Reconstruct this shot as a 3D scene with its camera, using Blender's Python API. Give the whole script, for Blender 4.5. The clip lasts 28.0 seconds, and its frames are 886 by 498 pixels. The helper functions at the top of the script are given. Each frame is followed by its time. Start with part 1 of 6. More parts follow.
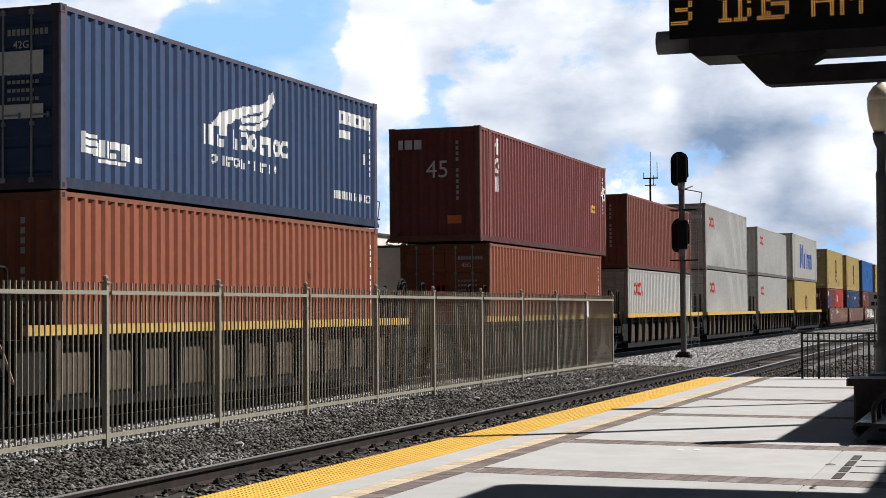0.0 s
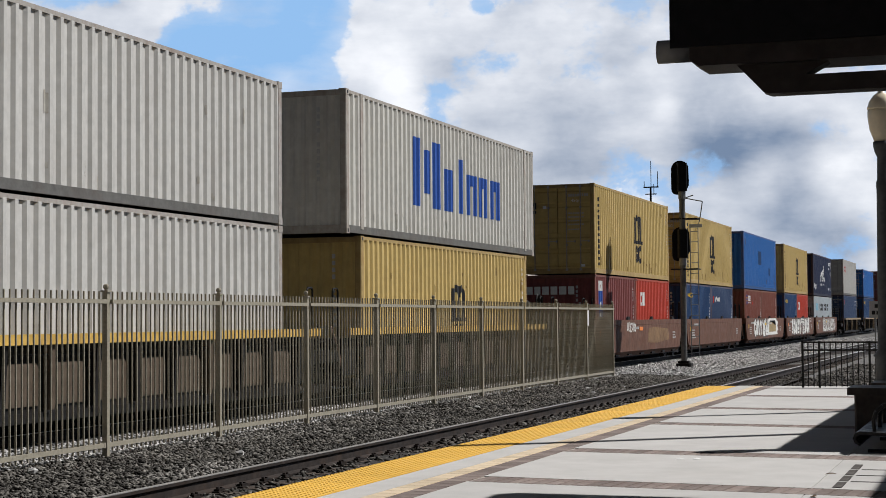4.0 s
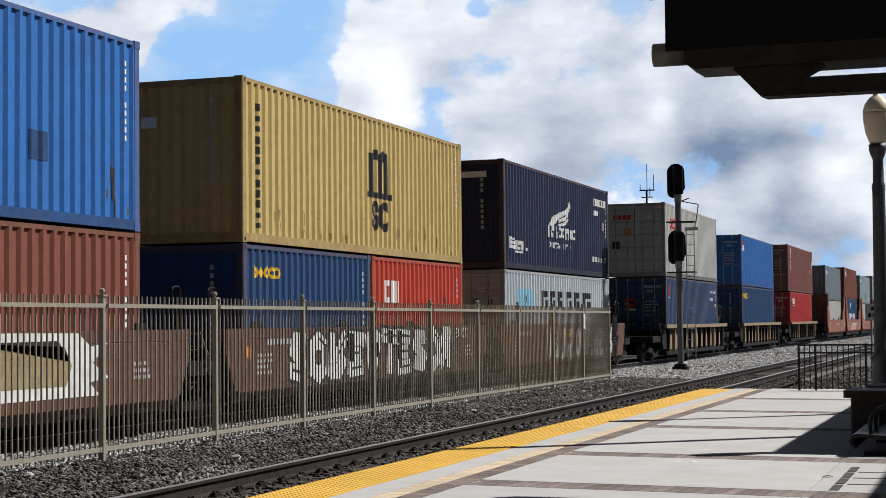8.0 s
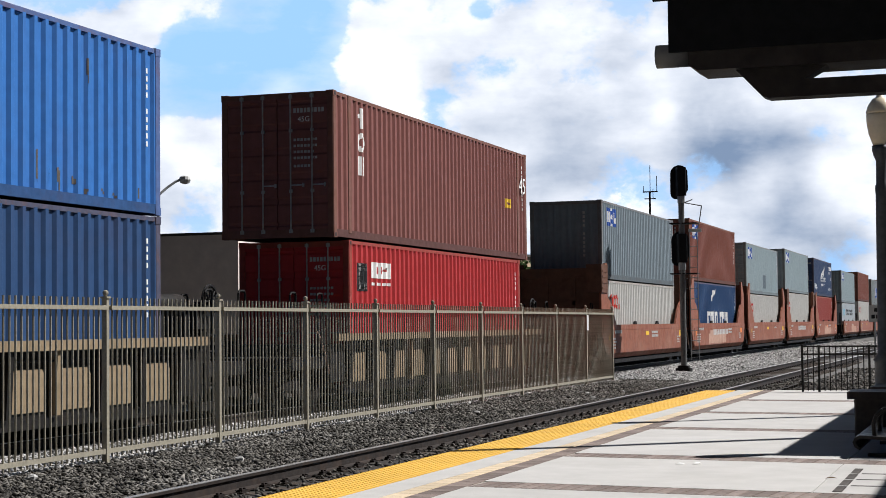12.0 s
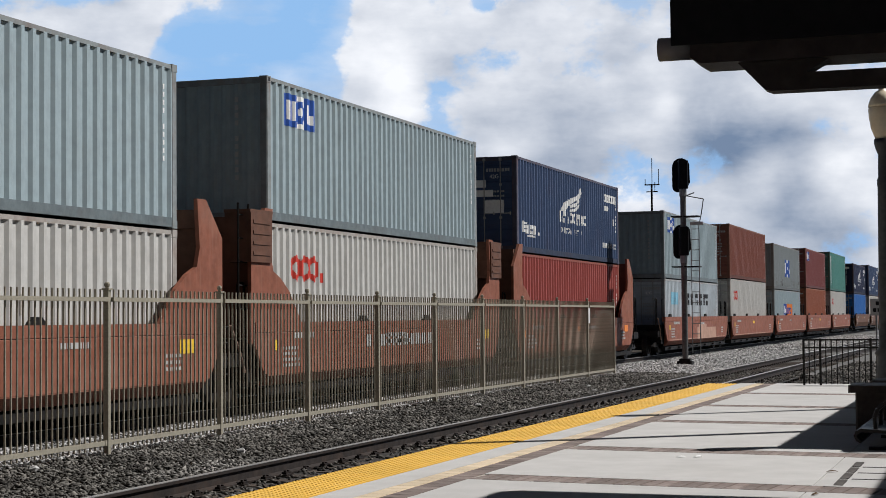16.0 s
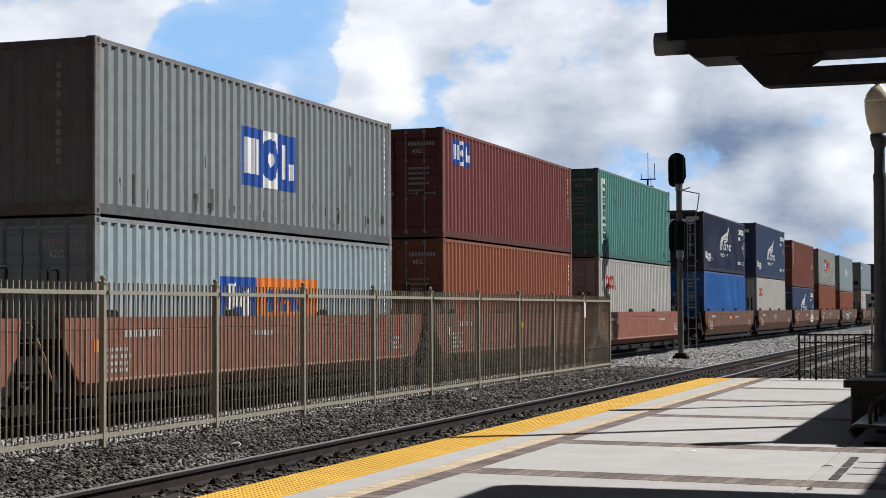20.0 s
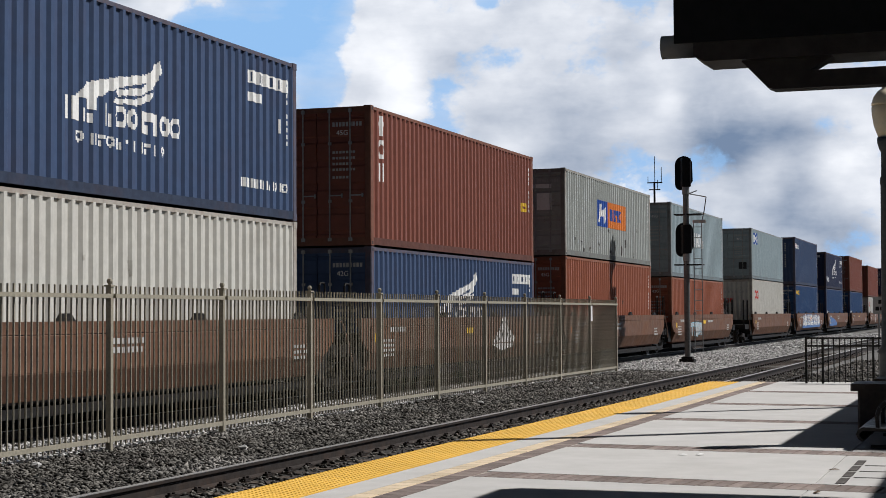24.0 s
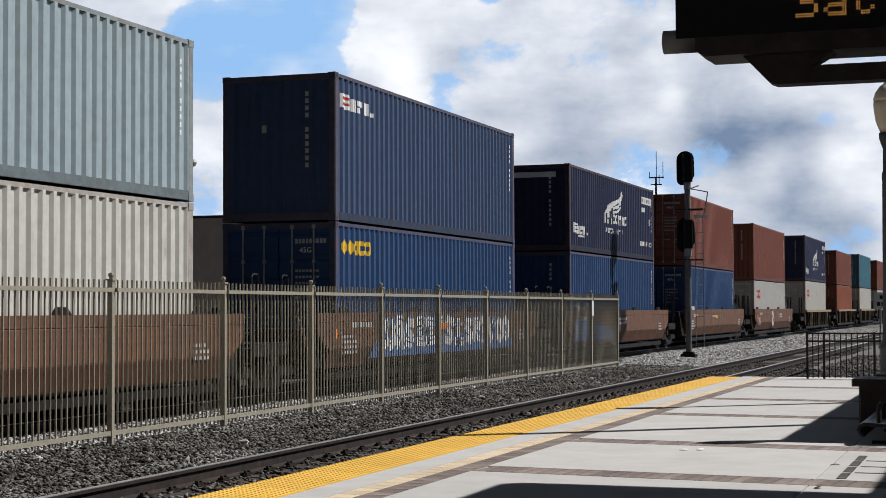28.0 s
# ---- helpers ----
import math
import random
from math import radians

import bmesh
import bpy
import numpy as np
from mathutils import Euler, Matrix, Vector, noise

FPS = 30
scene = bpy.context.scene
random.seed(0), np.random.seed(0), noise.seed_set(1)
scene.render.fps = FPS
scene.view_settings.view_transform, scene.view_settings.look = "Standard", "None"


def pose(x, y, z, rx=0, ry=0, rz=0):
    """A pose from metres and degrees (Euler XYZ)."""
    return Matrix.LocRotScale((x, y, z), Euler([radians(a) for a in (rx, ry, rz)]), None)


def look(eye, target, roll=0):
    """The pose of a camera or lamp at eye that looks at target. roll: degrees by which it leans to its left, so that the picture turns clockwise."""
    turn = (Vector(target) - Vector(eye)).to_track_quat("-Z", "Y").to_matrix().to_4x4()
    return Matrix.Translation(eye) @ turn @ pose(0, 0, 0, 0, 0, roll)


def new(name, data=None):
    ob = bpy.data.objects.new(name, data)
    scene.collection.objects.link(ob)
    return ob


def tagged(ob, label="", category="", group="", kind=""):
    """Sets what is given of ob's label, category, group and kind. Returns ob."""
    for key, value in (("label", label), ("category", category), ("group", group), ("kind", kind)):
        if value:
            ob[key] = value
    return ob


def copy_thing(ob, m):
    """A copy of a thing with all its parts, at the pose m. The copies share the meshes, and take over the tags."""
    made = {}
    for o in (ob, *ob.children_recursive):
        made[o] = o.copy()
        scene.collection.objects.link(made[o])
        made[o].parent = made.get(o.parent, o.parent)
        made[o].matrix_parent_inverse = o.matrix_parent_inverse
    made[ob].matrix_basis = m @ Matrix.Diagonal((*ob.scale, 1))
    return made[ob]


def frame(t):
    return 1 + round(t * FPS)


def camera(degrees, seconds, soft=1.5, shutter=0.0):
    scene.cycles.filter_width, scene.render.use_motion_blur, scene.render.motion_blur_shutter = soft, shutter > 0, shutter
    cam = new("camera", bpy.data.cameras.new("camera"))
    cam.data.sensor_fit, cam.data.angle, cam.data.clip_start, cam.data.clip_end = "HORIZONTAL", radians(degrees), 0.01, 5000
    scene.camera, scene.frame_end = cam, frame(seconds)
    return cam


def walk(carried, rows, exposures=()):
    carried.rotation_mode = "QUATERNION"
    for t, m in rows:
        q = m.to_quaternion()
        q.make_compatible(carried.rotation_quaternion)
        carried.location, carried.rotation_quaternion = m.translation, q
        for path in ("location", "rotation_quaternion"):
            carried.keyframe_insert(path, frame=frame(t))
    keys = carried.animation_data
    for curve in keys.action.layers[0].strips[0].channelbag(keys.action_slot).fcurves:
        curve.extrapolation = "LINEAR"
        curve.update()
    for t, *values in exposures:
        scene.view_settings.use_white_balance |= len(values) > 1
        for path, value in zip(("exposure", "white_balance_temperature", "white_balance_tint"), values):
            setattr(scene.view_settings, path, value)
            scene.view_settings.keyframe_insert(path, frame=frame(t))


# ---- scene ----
# ---------------------------------------------------------------- camera
EYE = Vector((0, 0, 1.28))
# seconds, degrees left of the track's line, degrees up, lean
AIM = [
    (0, 18.86, 2.15, -0.48), (0.5, 18.75, 2.18, -0.50), (1, 18.75, 2.25, -0.48), (1.5, 18.78, 2.25, -0.49), (2, 18.84, 2.28, -0.48),
    (2.5, 18.87, 2.32, -0.42), (3, 18.86, 2.34, -0.38), (3.5, 18.87, 2.39, -0.42), (5.5, 18.83, 2.62, -0.57), (6, 18.76, 2.61, -0.53),
    (6.5, 18.82, 2.59, -0.57), (7, 18.77, 2.58, -0.59), (7.5, 18.74, 2.58, -0.59), (8, 18.74, 2.58, -0.59), (8.5, 18.75, 2.59, -0.55),
    (9, 18.81, 2.59, -0.49), (9.5, 18.66, 2.58, -0.34), (10, 18.67, 2.63, -0.36), (10.5, 18.71, 2.66, -0.40), (11, 18.74, 2.70, -0.58),
    (11.5, 18.86, 2.74, -0.68), (12, 18.85, 2.64, -0.63), (12.5, 18.86, 2.61, -0.61), (14.5, 18.88, 2.51, -0.61), (15, 18.76, 2.51, -0.55),
    (15.5, 18.83, 2.48, -0.55), (16, 18.91, 2.38, -0.50), (16.5, 18.94, 2.33, -0.44), (17, 19.08, 2.26, -0.38), (17.5, 18.99, 2.24, -0.43),
    (18, 18.93, 2.18, -0.41), (18.5, 18.97, 2.17, -0.32), (19, 18.92, 2.18, -0.28), (19.5, 18.77, 2.17, -0.29), (20, 18.77, 2.17, -0.35),
    (20.5, 18.76, 2.19, -0.35), (21, 18.86, 2.29, -0.33), (21.5, 18.84, 2.33, -0.41), (23.5, 19.05, 2.36, -0.42), (24, 19.00, 2.29, -0.36),
    (24.5, 19.08, 2.26, -0.27), (25, 19.01, 2.24, -0.19), (25.5, 18.99, 2.22, -0.16), (26, 19.03, 2.22, -0.20), (26.5, 19.04, 2.21, -0.17),
    (27, 19.04, 2.22, -0.24), (27.5, 19.03, 2.18, -0.27), (28, 19.05, 2.10, -0.25)]


def heading(left, up):
    a, b = radians(left), radians(up)
    return Vector((-math.sin(a) * math.cos(b), math.cos(a) * math.cos(b), math.sin(b)))


cam = camera(30.2, 28.0, soft=0.6)
# the film camera's own exposure, in stops
STOPS = [(0, 0.36), (1, 0.36), (2, 0.18), (3, 0.03), (6, 0.12), (8, 0.15), (9, 0.1), (10, 0.02), (11, 0.07), (12, 0.39), (12.5, 0.33), (14, 0.1), (15.5, 0.03), (16, 0.03), (17, 0.29), (18, 0.17), (20, 0.15), (21, 0.22), (22, 0.15), (24, 0.07), (25, 0.3), (26, 0.21), (27, 0.05), (28, 0.1)]
STOPS = [(t, stops + 0.07, 6420, 10) for t, stops in STOPS]
walk(cam, [(t, look(EYE, EYE + heading(a, b) * 10, r)) for t, a, b, r in AIM], STOPS)

# ---------------------------------------------------------------- sky and sun
SUN_EL, SUN_AZ = radians(47), math.atan2(0.79, 0.62)   # azimuth from +Y towards +X
sun_way = Vector((math.sin(SUN_AZ) * math.cos(SUN_EL), math.cos(SUN_AZ) * math.cos(SUN_EL), math.sin(SUN_EL)))
sun = new("sun", bpy.data.lights.new("sun", "SUN"))
sun.data.energy, sun.data.angle, sun.data.color = 5.0, radians(0.55), (1.0, 0.975, 0.955)
sun.matrix_basis = look(sun_way * 50, (0, 0, 0))

world = bpy.data.worlds.new("sky")
scene.world = world
world.use_nodes = True
wt = world.node_tree
wt.nodes.clear()


def wnode(kind, **values):
    n = wt.nodes.new(kind)
    for k, v in values.items():
        if k == "op":
            n.operation = v
        elif k == "ins":
            for i, x in v.items():
                if isinstance(x, bpy.types.NodeSocket):
                    wt.links.new(x, n.inputs[i])
                else:
                    n.inputs[i].default_value = x
    return n


def wmath(op, a, b=0.0, c=0.0):
    return wnode("ShaderNodeMath", op=op, ins={0: a, 1: b, 2: c}).outputs[0]


way = wnode("ShaderNodeTexCoord").outputs["Generated"]
sky = wt.nodes.new("ShaderNodeTexSky")
sky.sky_type, sky.sun_disc = "NISHITA", False
sky.sun_elevation, sky.sun_rotation = SUN_EL, SUN_AZ
sky.air_density, sky.dust_density, sky.ozone_density = 0.22, 0.15, 1.0


def near(left, up, reach):
    """1 towards that heading, falling to 0 at so many degrees from it."""
    d = wnode("ShaderNodeVectorMath", op="DISTANCE", ins={0: way, 1: heading(left, up)}).outputs["Value"]
    n = wnode("ShaderNodeMapRange", ins={0: d, 1: 0.0, 2: radians(reach), 3: 1.0, 4: 0.0})
    n.interpolation_type = "SMOOTHERSTEP"
    return n.outputs[0]


def total(terms):
    s = None
    for w, q in terms:
        v = wmath("MULTIPLY", q, w)
        s = v if s is None else wmath("ADD", s, v)
    return s


def fbm(scale, detail, rough, offset, squash=2.2):
    m = wnode("ShaderNodeMapping", ins={0: way, 1: offset, 3: (1, 1, squash)}).outputs[0]
    n = wnode("ShaderNodeTexNoise", ins={0: m, 2: scale, 3: detail, 4: rough})
    return n.outputs[0]


puffs = fbm(15.0, 13, 0.58, (3.1, 0.4, 1.7), 1.4)
# the same heaps sampled a little towards the sun: thinner there means lit
puffs_soft = fbm(15.0, 5, 0.5, (3.1, 0.4, 1.7), 1.4)
puffs_sunward = fbm(15.0, 5, 0.5, (3.1 + 0.20, 0.4 + 0.04, 1.7 + 0.32), 1.4)
wisps = fbm(9.0, 10, 0.60, (1.3, 5.1, 0.2), 4.5)
# the blue openings, the cumulus heaps beside them and the sky cleared overhead and behind
BLUE = [(24.5, 9.7, 3.4), (26.5, 8.7, 2.6), (28.2, 8.5, 2.0), (23.1, 8.1, 1.7), (25.5, 11.2, 3.1), (23.3, 10.4, 2.0), (27.8, 9.7, 1.7), (17.4, 10.8, 0.8)]
WHITE = [(18.8, 8.9, 1.7), (31.8, 7.9, 3.1), (30.3, 9.7, 2.6), (32.9, 9.7, 2.6), (20.8, 9.8, 2.9), (20.6, 7.9, 2.1), (21.8, 10.4, 1.3), (16.6, 9.1, 4.0), (13.7, 9.7, 4.3), (27.8, 5.9, 3.1), (29.3, 6.3, 2.6), (24.3, 7.9, 1.3), (25.7, 7.4, 1.6), (29.3, 10.4, 2.3), (30.9, 9.3, 2.0), (21.6, 7.3, 1.4), (12.7, 3.4, 4.3), (29.3, 4.4, 2.9), (8.9, 5.9, 5.7), (15.7, 5.9, 4.3), (6.0, 4.0, 4.3)]
lift = wnode("ShaderNodeSeparateXYZ", ins={0: way}).outputs[2]
# cloud taken out overhead and behind, out of view, to deepen the shaded sides
clear_up = wnode("ShaderNodeMapRange", ins={0: lift, 1: 0.22, 2: 0.45, 3: 0.0, 4: 0.40}).outputs[0]
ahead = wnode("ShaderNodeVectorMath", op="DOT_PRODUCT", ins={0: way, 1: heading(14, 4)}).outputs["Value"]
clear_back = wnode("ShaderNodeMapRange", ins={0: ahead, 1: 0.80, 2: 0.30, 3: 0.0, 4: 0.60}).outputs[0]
heap = wt.nodes.new("ShaderNodeTexVoronoi")
heap.feature = "SMOOTH_F1"
for k, x in (("Scale", 26.0), ("Detail", 4.0), ("Roughness", 0.62), ("Lacunarity", 2.2), ("Smoothness", 0.35)):
    heap.inputs[k].default_value = x
bent = wnode("ShaderNodeVectorMath", op="ADD", ins={0: wnode("ShaderNodeMapping", ins={0: way, 3: (1, 1, 1.35)}).outputs[0], 1: wnode("ShaderNodeVectorMath", op="SCALE", ins={0: wnode("ShaderNodeTexNoise", ins={0: way, 2: 22.0, 3: 4.0}).outputs[1], 3: 0.05}).outputs[0]}).outputs[0]
wt.links.new(bent, heap.inputs["Vector"])
billow = wnode("ShaderNodeMapRange", ins={0: heap.outputs["Distance"], 1: 0.15, 2: 0.75, 3: 0.30, 4: 0.75}).outputs[0]
fine = fbm(70.0, 7, 0.6, (2.0, 7.0, 4.0), 1.2)
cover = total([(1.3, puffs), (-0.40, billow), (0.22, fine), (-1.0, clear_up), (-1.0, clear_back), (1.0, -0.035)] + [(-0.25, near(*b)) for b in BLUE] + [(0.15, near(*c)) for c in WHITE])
cloud = wnode("ShaderNodeMapRange", ins={0: cover, 1: 0.31, 2: 0.51, 3: 0.0, 4: 1.0})
cloud.interpolation_type = "SMOOTHSTEP"
shade_noise = total([(0.40, fbm(13.0, 11, 0.58, (0.6, 2.2, 0.3), 2.1)), (0.20, billow), (0.34, wisps), (0.06, fine)])
GREY = [(8.5, 5.0, 6.6), (31.6, 7.3, 2.0), (5.6, 3.0, 3.0), (7.6, 3.4, 2.4), (17.0, 7.1, 2.0), (15.1, 7.2, 2.6), (13.5, 6.2, 2.9), (17.2, 5.9, 2.3), (15.1, 5.3, 2.6), (12.1, 7.7, 1.4), (9.6, 7.3, 2.9), (7.0, 6.1, 2.9), (9.0, 5.4, 1.7), (29.9, 4.1, 1.7), (28.2, 4.0, 1.7), (5.5, 2.6, 1.7), (17.8, 5.0, 1.7), (30.9, 8.7, 1.7)]
LIT = [(20.8, 9.5, 2.6), (20.4, 7.9, 1.7), (17.0, 8.9, 2.0), (14.7, 9.5, 2.6), (11.0, 7.2, 0.9), (7.7, 4.5, 1.4), (24.5, 8.1, 1.1), (28.8, 6.9, 1.7), (12.1, 4.4, 1.7), (5.5, 5.0, 1.4), (27.4, 5.5, 1.4)]
towards_sun = wmath("SUBTRACT", puffs_sunward, puffs_soft)
gloom = total([(1.7, shade_noise), (1.0, towards_sun)] + [(0.21, near(*g)) for g in GREY] + [(-0.28, near(*g)) for g in LIT])
gloom = wnode("ShaderNodeMapRange", ins={0: gloom, 1: 0.52, 2: 1.66, 3: 0.0, 4: 1.0}).outputs[0]
tone = wnode("ShaderNodeMix")
tone.data_type = "RGBA"
wt.links.new(gloom, tone.inputs[0])
tone.inputs[6].default_value = (0.90, 0.915, 0.95, 1)
tone.inputs[7].default_value = (0.17, 0.235, 0.35, 1)
air = wnode("ShaderNodeVectorMath", op="SCALE", ins={0: sky.outputs[0], 3: 0.015}).outputs[0]
# bright low haze, on the sunny side ahead only; the unseen sky stays dim
low = wnode("ShaderNodeMapRange", ins={0: lift, 1: 0.20, 2: 0.42, 3: 1.0, 4: 0.0}).outputs[0]
sunny = wnode("ShaderNodeMapRange", ins={0: ahead, 1: 0.2, 2: 0.85, 3: 0.0, 4: 1.0}).outputs[0]
haze = wnode("ShaderNodeMix")
haze.data_type = "RGBA"
wt.links.new(wmath("MULTIPLY", low, wmath("MULTIPLY", sunny, 0.92)), haze.inputs[0])
wt.links.new(air, haze.inputs[6])
haze.inputs[7].default_value = (0.30, 0.53, 0.86, 1)
mixed = wnode("ShaderNodeMix")
mixed.data_type = "RGBA"
veil = wnode("ShaderNodeMapRange", ins={0: total([(0.6, wisps), (0.4, cover)]), 1: 0.30, 2: 0.58, 3: 0.0, 4: 0.55}).outputs[0]
wt.links.new(wmath("MAXIMUM", cloud.outputs[0], wmath("MULTIPLY", veil, sunny)), mixed.inputs[0])
wt.links.new(haze.outputs[2], mixed.inputs[6])
wt.links.new(tone.outputs[2], mixed.inputs[7])
back = wnode("ShaderNodeBackground", ins={0: mixed.outputs[2], 1: 1.0})
wt.links.new(back.outputs[0], wnode("ShaderNodeOutputWorld").inputs[0])

# ---------------------------------------------------------------- materials
MATS = {}


def material(name, colour, rough=0.6, metal=0.0, grain=18.0, vary=0.25, stain=1.2, stain_amount=0.25, stain_colour=None,
             bump=0.15, bump_scale=60.0, streak=0.0, per_object=0.0, per_island=0.0, emit=0.0, spec=0.12, squash=(1, 1, 1)):
    """A painted or bare surface: colour with fine grain, broad stains, upright streaks and a fine relief."""
    if name in MATS:
        return MATS[name]
    m = bpy.data.materials.new(name)
    m.use_nodes = True
    t = m.node_tree
    b = t.nodes["Principled BSDF"]
    b.inputs["Roughness"].default_value, b.inputs["Metallic"].default_value = rough, metal
    b.inputs["Specular IOR Level"].default_value = spec
    co = t.nodes.new("ShaderNodeTexCoord")
    mp = t.nodes.new("ShaderNodeMapping")
    mp.inputs[3].default_value = squash
    t.links.new(co.outputs["Object"], mp.inputs[0])

    def noise_node(scale, detail, rough_=0.6, vec=None):
        n = t.nodes.new("ShaderNodeTexNoise")
        n.inputs["Scale"].default_value, n.inputs["Detail"].default_value, n.inputs["Roughness"].default_value = scale, detail, rough_
        t.links.new(vec or mp.outputs[0], n.inputs[0])
        return n.outputs[0]

    def remap(v, a, c, lo, hi):
        n = t.nodes.new("ShaderNodeMapRange")
        for i, x in enumerate((a, c, lo, hi)):
            n.inputs[i + 1].default_value = x
        t.links.new(v, n.inputs[0])
        return n.outputs[0]

    def mix(fac, a, c, kind="MIX"):
        n = t.nodes.new("ShaderNodeMix")
        n.data_type, n.blend_type = "RGBA", kind
        for i, x in ((0, fac), (6, a), (7, c)):
            if isinstance(x, bpy.types.NodeSocket):
                t.links.new(x, n.inputs[i])
            else:
                n.inputs[i].default_value = x
        return n.outputs[2]

    c = (*colour, 1.0)
    lo, hi = [(*[min(1, x * k) for x in colour], 1.0) for k in (1 - vary, 1 + vary)]
    col = mix(remap(noise_node(grain, 6), 0.3, 0.7, 0, 1), lo, hi)
    if stain_amount:
        sc = (*(stain_colour or [x * 0.45 for x in colour]), 1.0)
        col = mix(remap(noise_node(stain, 8, 0.65), 0.5, 0.75, 0, stain_amount), col, sc)
    if streak:
        m2 = t.nodes.new("ShaderNodeMapping")
        m2.inputs[3].default_value = (9, 9, 0.55)
        t.links.new(co.outputs["Object"], m2.inputs[0])
        sc = (*(stain_colour or [x * 0.45 for x in colour]), 1.0)
        col = mix(remap(noise_node(1.0, 5, 0.6, m2.outputs[0]), 0.52, 0.78, 0, streak), col, sc)
    if per_object or per_island:
        src = t.nodes.new("ShaderNodeObjectInfo").outputs["Random"] if per_object else t.nodes.new("ShaderNodeNewGeometry").outputs["Random Per Island"]
        k = per_object or per_island
        hv = t.nodes.new("ShaderNodeHueSaturation")
        t.links.new(col, hv.inputs["Color"])
        t.links.new(remap(src, 0, 1, 1 - k, 1 + k), hv.inputs["Value"])
        col = hv.outputs[0]
    t.links.new(col, b.inputs["Base Color"])
    if bump:
        bp = t.nodes.new("ShaderNodeBump")
        bp.inputs["Strength"].default_value, bp.inputs["Distance"].default_value = bump, 0.01
        t.links.new(noise_node(bump_scale, 5), bp.inputs["Height"])
        t.links.new(bp.outputs[0], b.inputs["Normal"])
    t.links.new(remap(noise_node(stain * 3, 5), 0.3, 0.7, max(0.05, rough - 0.12), min(1, rough + 0.12)), b.inputs["Roughness"])
    if emit:
        b.inputs["Emission Color"].default_value, b.inputs["Emission Strength"].default_value = c, emit
    MATS[name] = m
    return m


RUST = (0.16, 0.07, 0.035)
PAINT = {   # container paints
    "brick": (0.302, 0.069, 0.058), "navy": (0.049, 0.078, 0.151), "ink": (0.029, 0.037, 0.076), "rust": (0.280, 0.096, 0.056), "maroon": (0.202, 0.065, 0.060), "umber": (0.213, 0.085, 0.074),
    "brown": (0.207, 0.074, 0.053), "white": (0.49, 0.485, 0.46), "cream": (0.519, 0.509, 0.466), "ochre": (0.52, 0.385, 0.150), "blue": (0.036, 0.150, 0.432),
    "deep": (0.026, 0.064, 0.155), "steel": (0.302, 0.374, 0.400), "ash": (0.225, 0.250, 0.255), "slate": (0.196, 0.241, 0.269), "stone": (0.347, 0.367, 0.347), "green": (0.095, 0.263, 0.230),
    "red": (0.403, 0.034, 0.036), "scarlet": (0.470, 0.062, 0.039), "teal": (0.067, 0.179, 0.235), "pale": (0.441, 0.493, 0.525)}


def shaded_sill_paint(key):
    """The same paint darkened, a bottom rail's shade put into its colour, with rust stains."""
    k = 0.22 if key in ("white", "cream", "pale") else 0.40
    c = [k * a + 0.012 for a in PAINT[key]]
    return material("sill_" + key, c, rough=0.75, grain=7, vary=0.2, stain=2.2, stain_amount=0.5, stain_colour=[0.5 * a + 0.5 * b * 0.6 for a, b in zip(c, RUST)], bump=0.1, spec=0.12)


def paint(key, worn=False):
    """The walls' paint, or the same knocked down to rust in places, for posts, rails and castings."""
    c = PAINT[key]
    if worn:
        d = [0.58 * a + 0.42 * b for a, b in zip(c, (0.125, 0.085, 0.058))]
        return material("worn_" + key, d, rough=0.65, grain=7, vary=0.18, stain=2.2, stain_amount=0.75, streak=0.55, bump=0.1, bump_scale=20, spec=0.12,
                        stain_colour=[0.25 * a + 0.75 * b for a, b in zip(c, RUST)])
    return material("paint_" + key, c, rough=0.55, grain=5, vary=0.10, stain=0.9, stain_amount=0.40, streak=0.38, bump=0.05, bump_scale=9, spec=0.12,
                    stain_colour=[0.65 * a + 0.35 * b * 0.6 for a, b in zip(c, RUST)])


mark_white = material("mark_white", (0.78, 0.78, 0.76), 0.55, vary=0.08, stain=3, stain_amount=0.3, bump=0)
mark_red = material("mark_red", (0.52, 0.05, 0.035), 0.55, vary=0.1, stain=3, stain_amount=0.3, bump=0)
mark_blue = material("mark_blue", (0.03, 0.09, 0.36), 0.55, vary=0.1, stain=3, stain_amount=0.2, bump=0)
mark_black = material("mark_black", (0.03, 0.03, 0.032), 0.6, vary=0.1, stain=3, stain_amount=0.1, bump=0)
mark_yellow = material("mark_yellow", (0.72, 0.46, 0.04), 0.55, vary=0.1, stain=3, stain_amount=0.2, bump=0)
mark_orange = material("mark_orange", (0.72, 0.22, 0.05), 0.55, vary=0.1, stain=3, stain_amount=0.2, bump=0)
mark_sky = material("mark_sky", (0.25, 0.52, 0.66), 0.55, vary=0.1, stain=3, stain_amount=0.2, bump=0)
spray_cream = material("spray_cream", (0.50, 0.48, 0.40), 0.7, grain=6, vary=0.15, stain=2.5, stain_amount=0.6, stain_colour=(0.26, 0.21, 0.16), streak=0.35, bump=0)
spray_white = material("spray_white", (0.66, 0.66, 0.63), 0.65, grain=6, vary=0.12, stain=2.5, stain_amount=0.5, stain_colour=(0.32, 0.29, 0.25), streak=0.3, bump=0)
spray_tan = material("spray_tan", (0.30, 0.23, 0.12), 0.7, grain=6, vary=0.2, stain=2.5, stain_amount=0.5, stain_colour=(0.15, 0.10, 0.06), bump=0)
spray_rust = material("spray_rust", (0.20, 0.125, 0.07), 0.75, grain=5, vary=0.3, stain=1.6, stain_amount=0.8, stain_colour=(0.10, 0.055, 0.035), streak=0.5, bump=0)
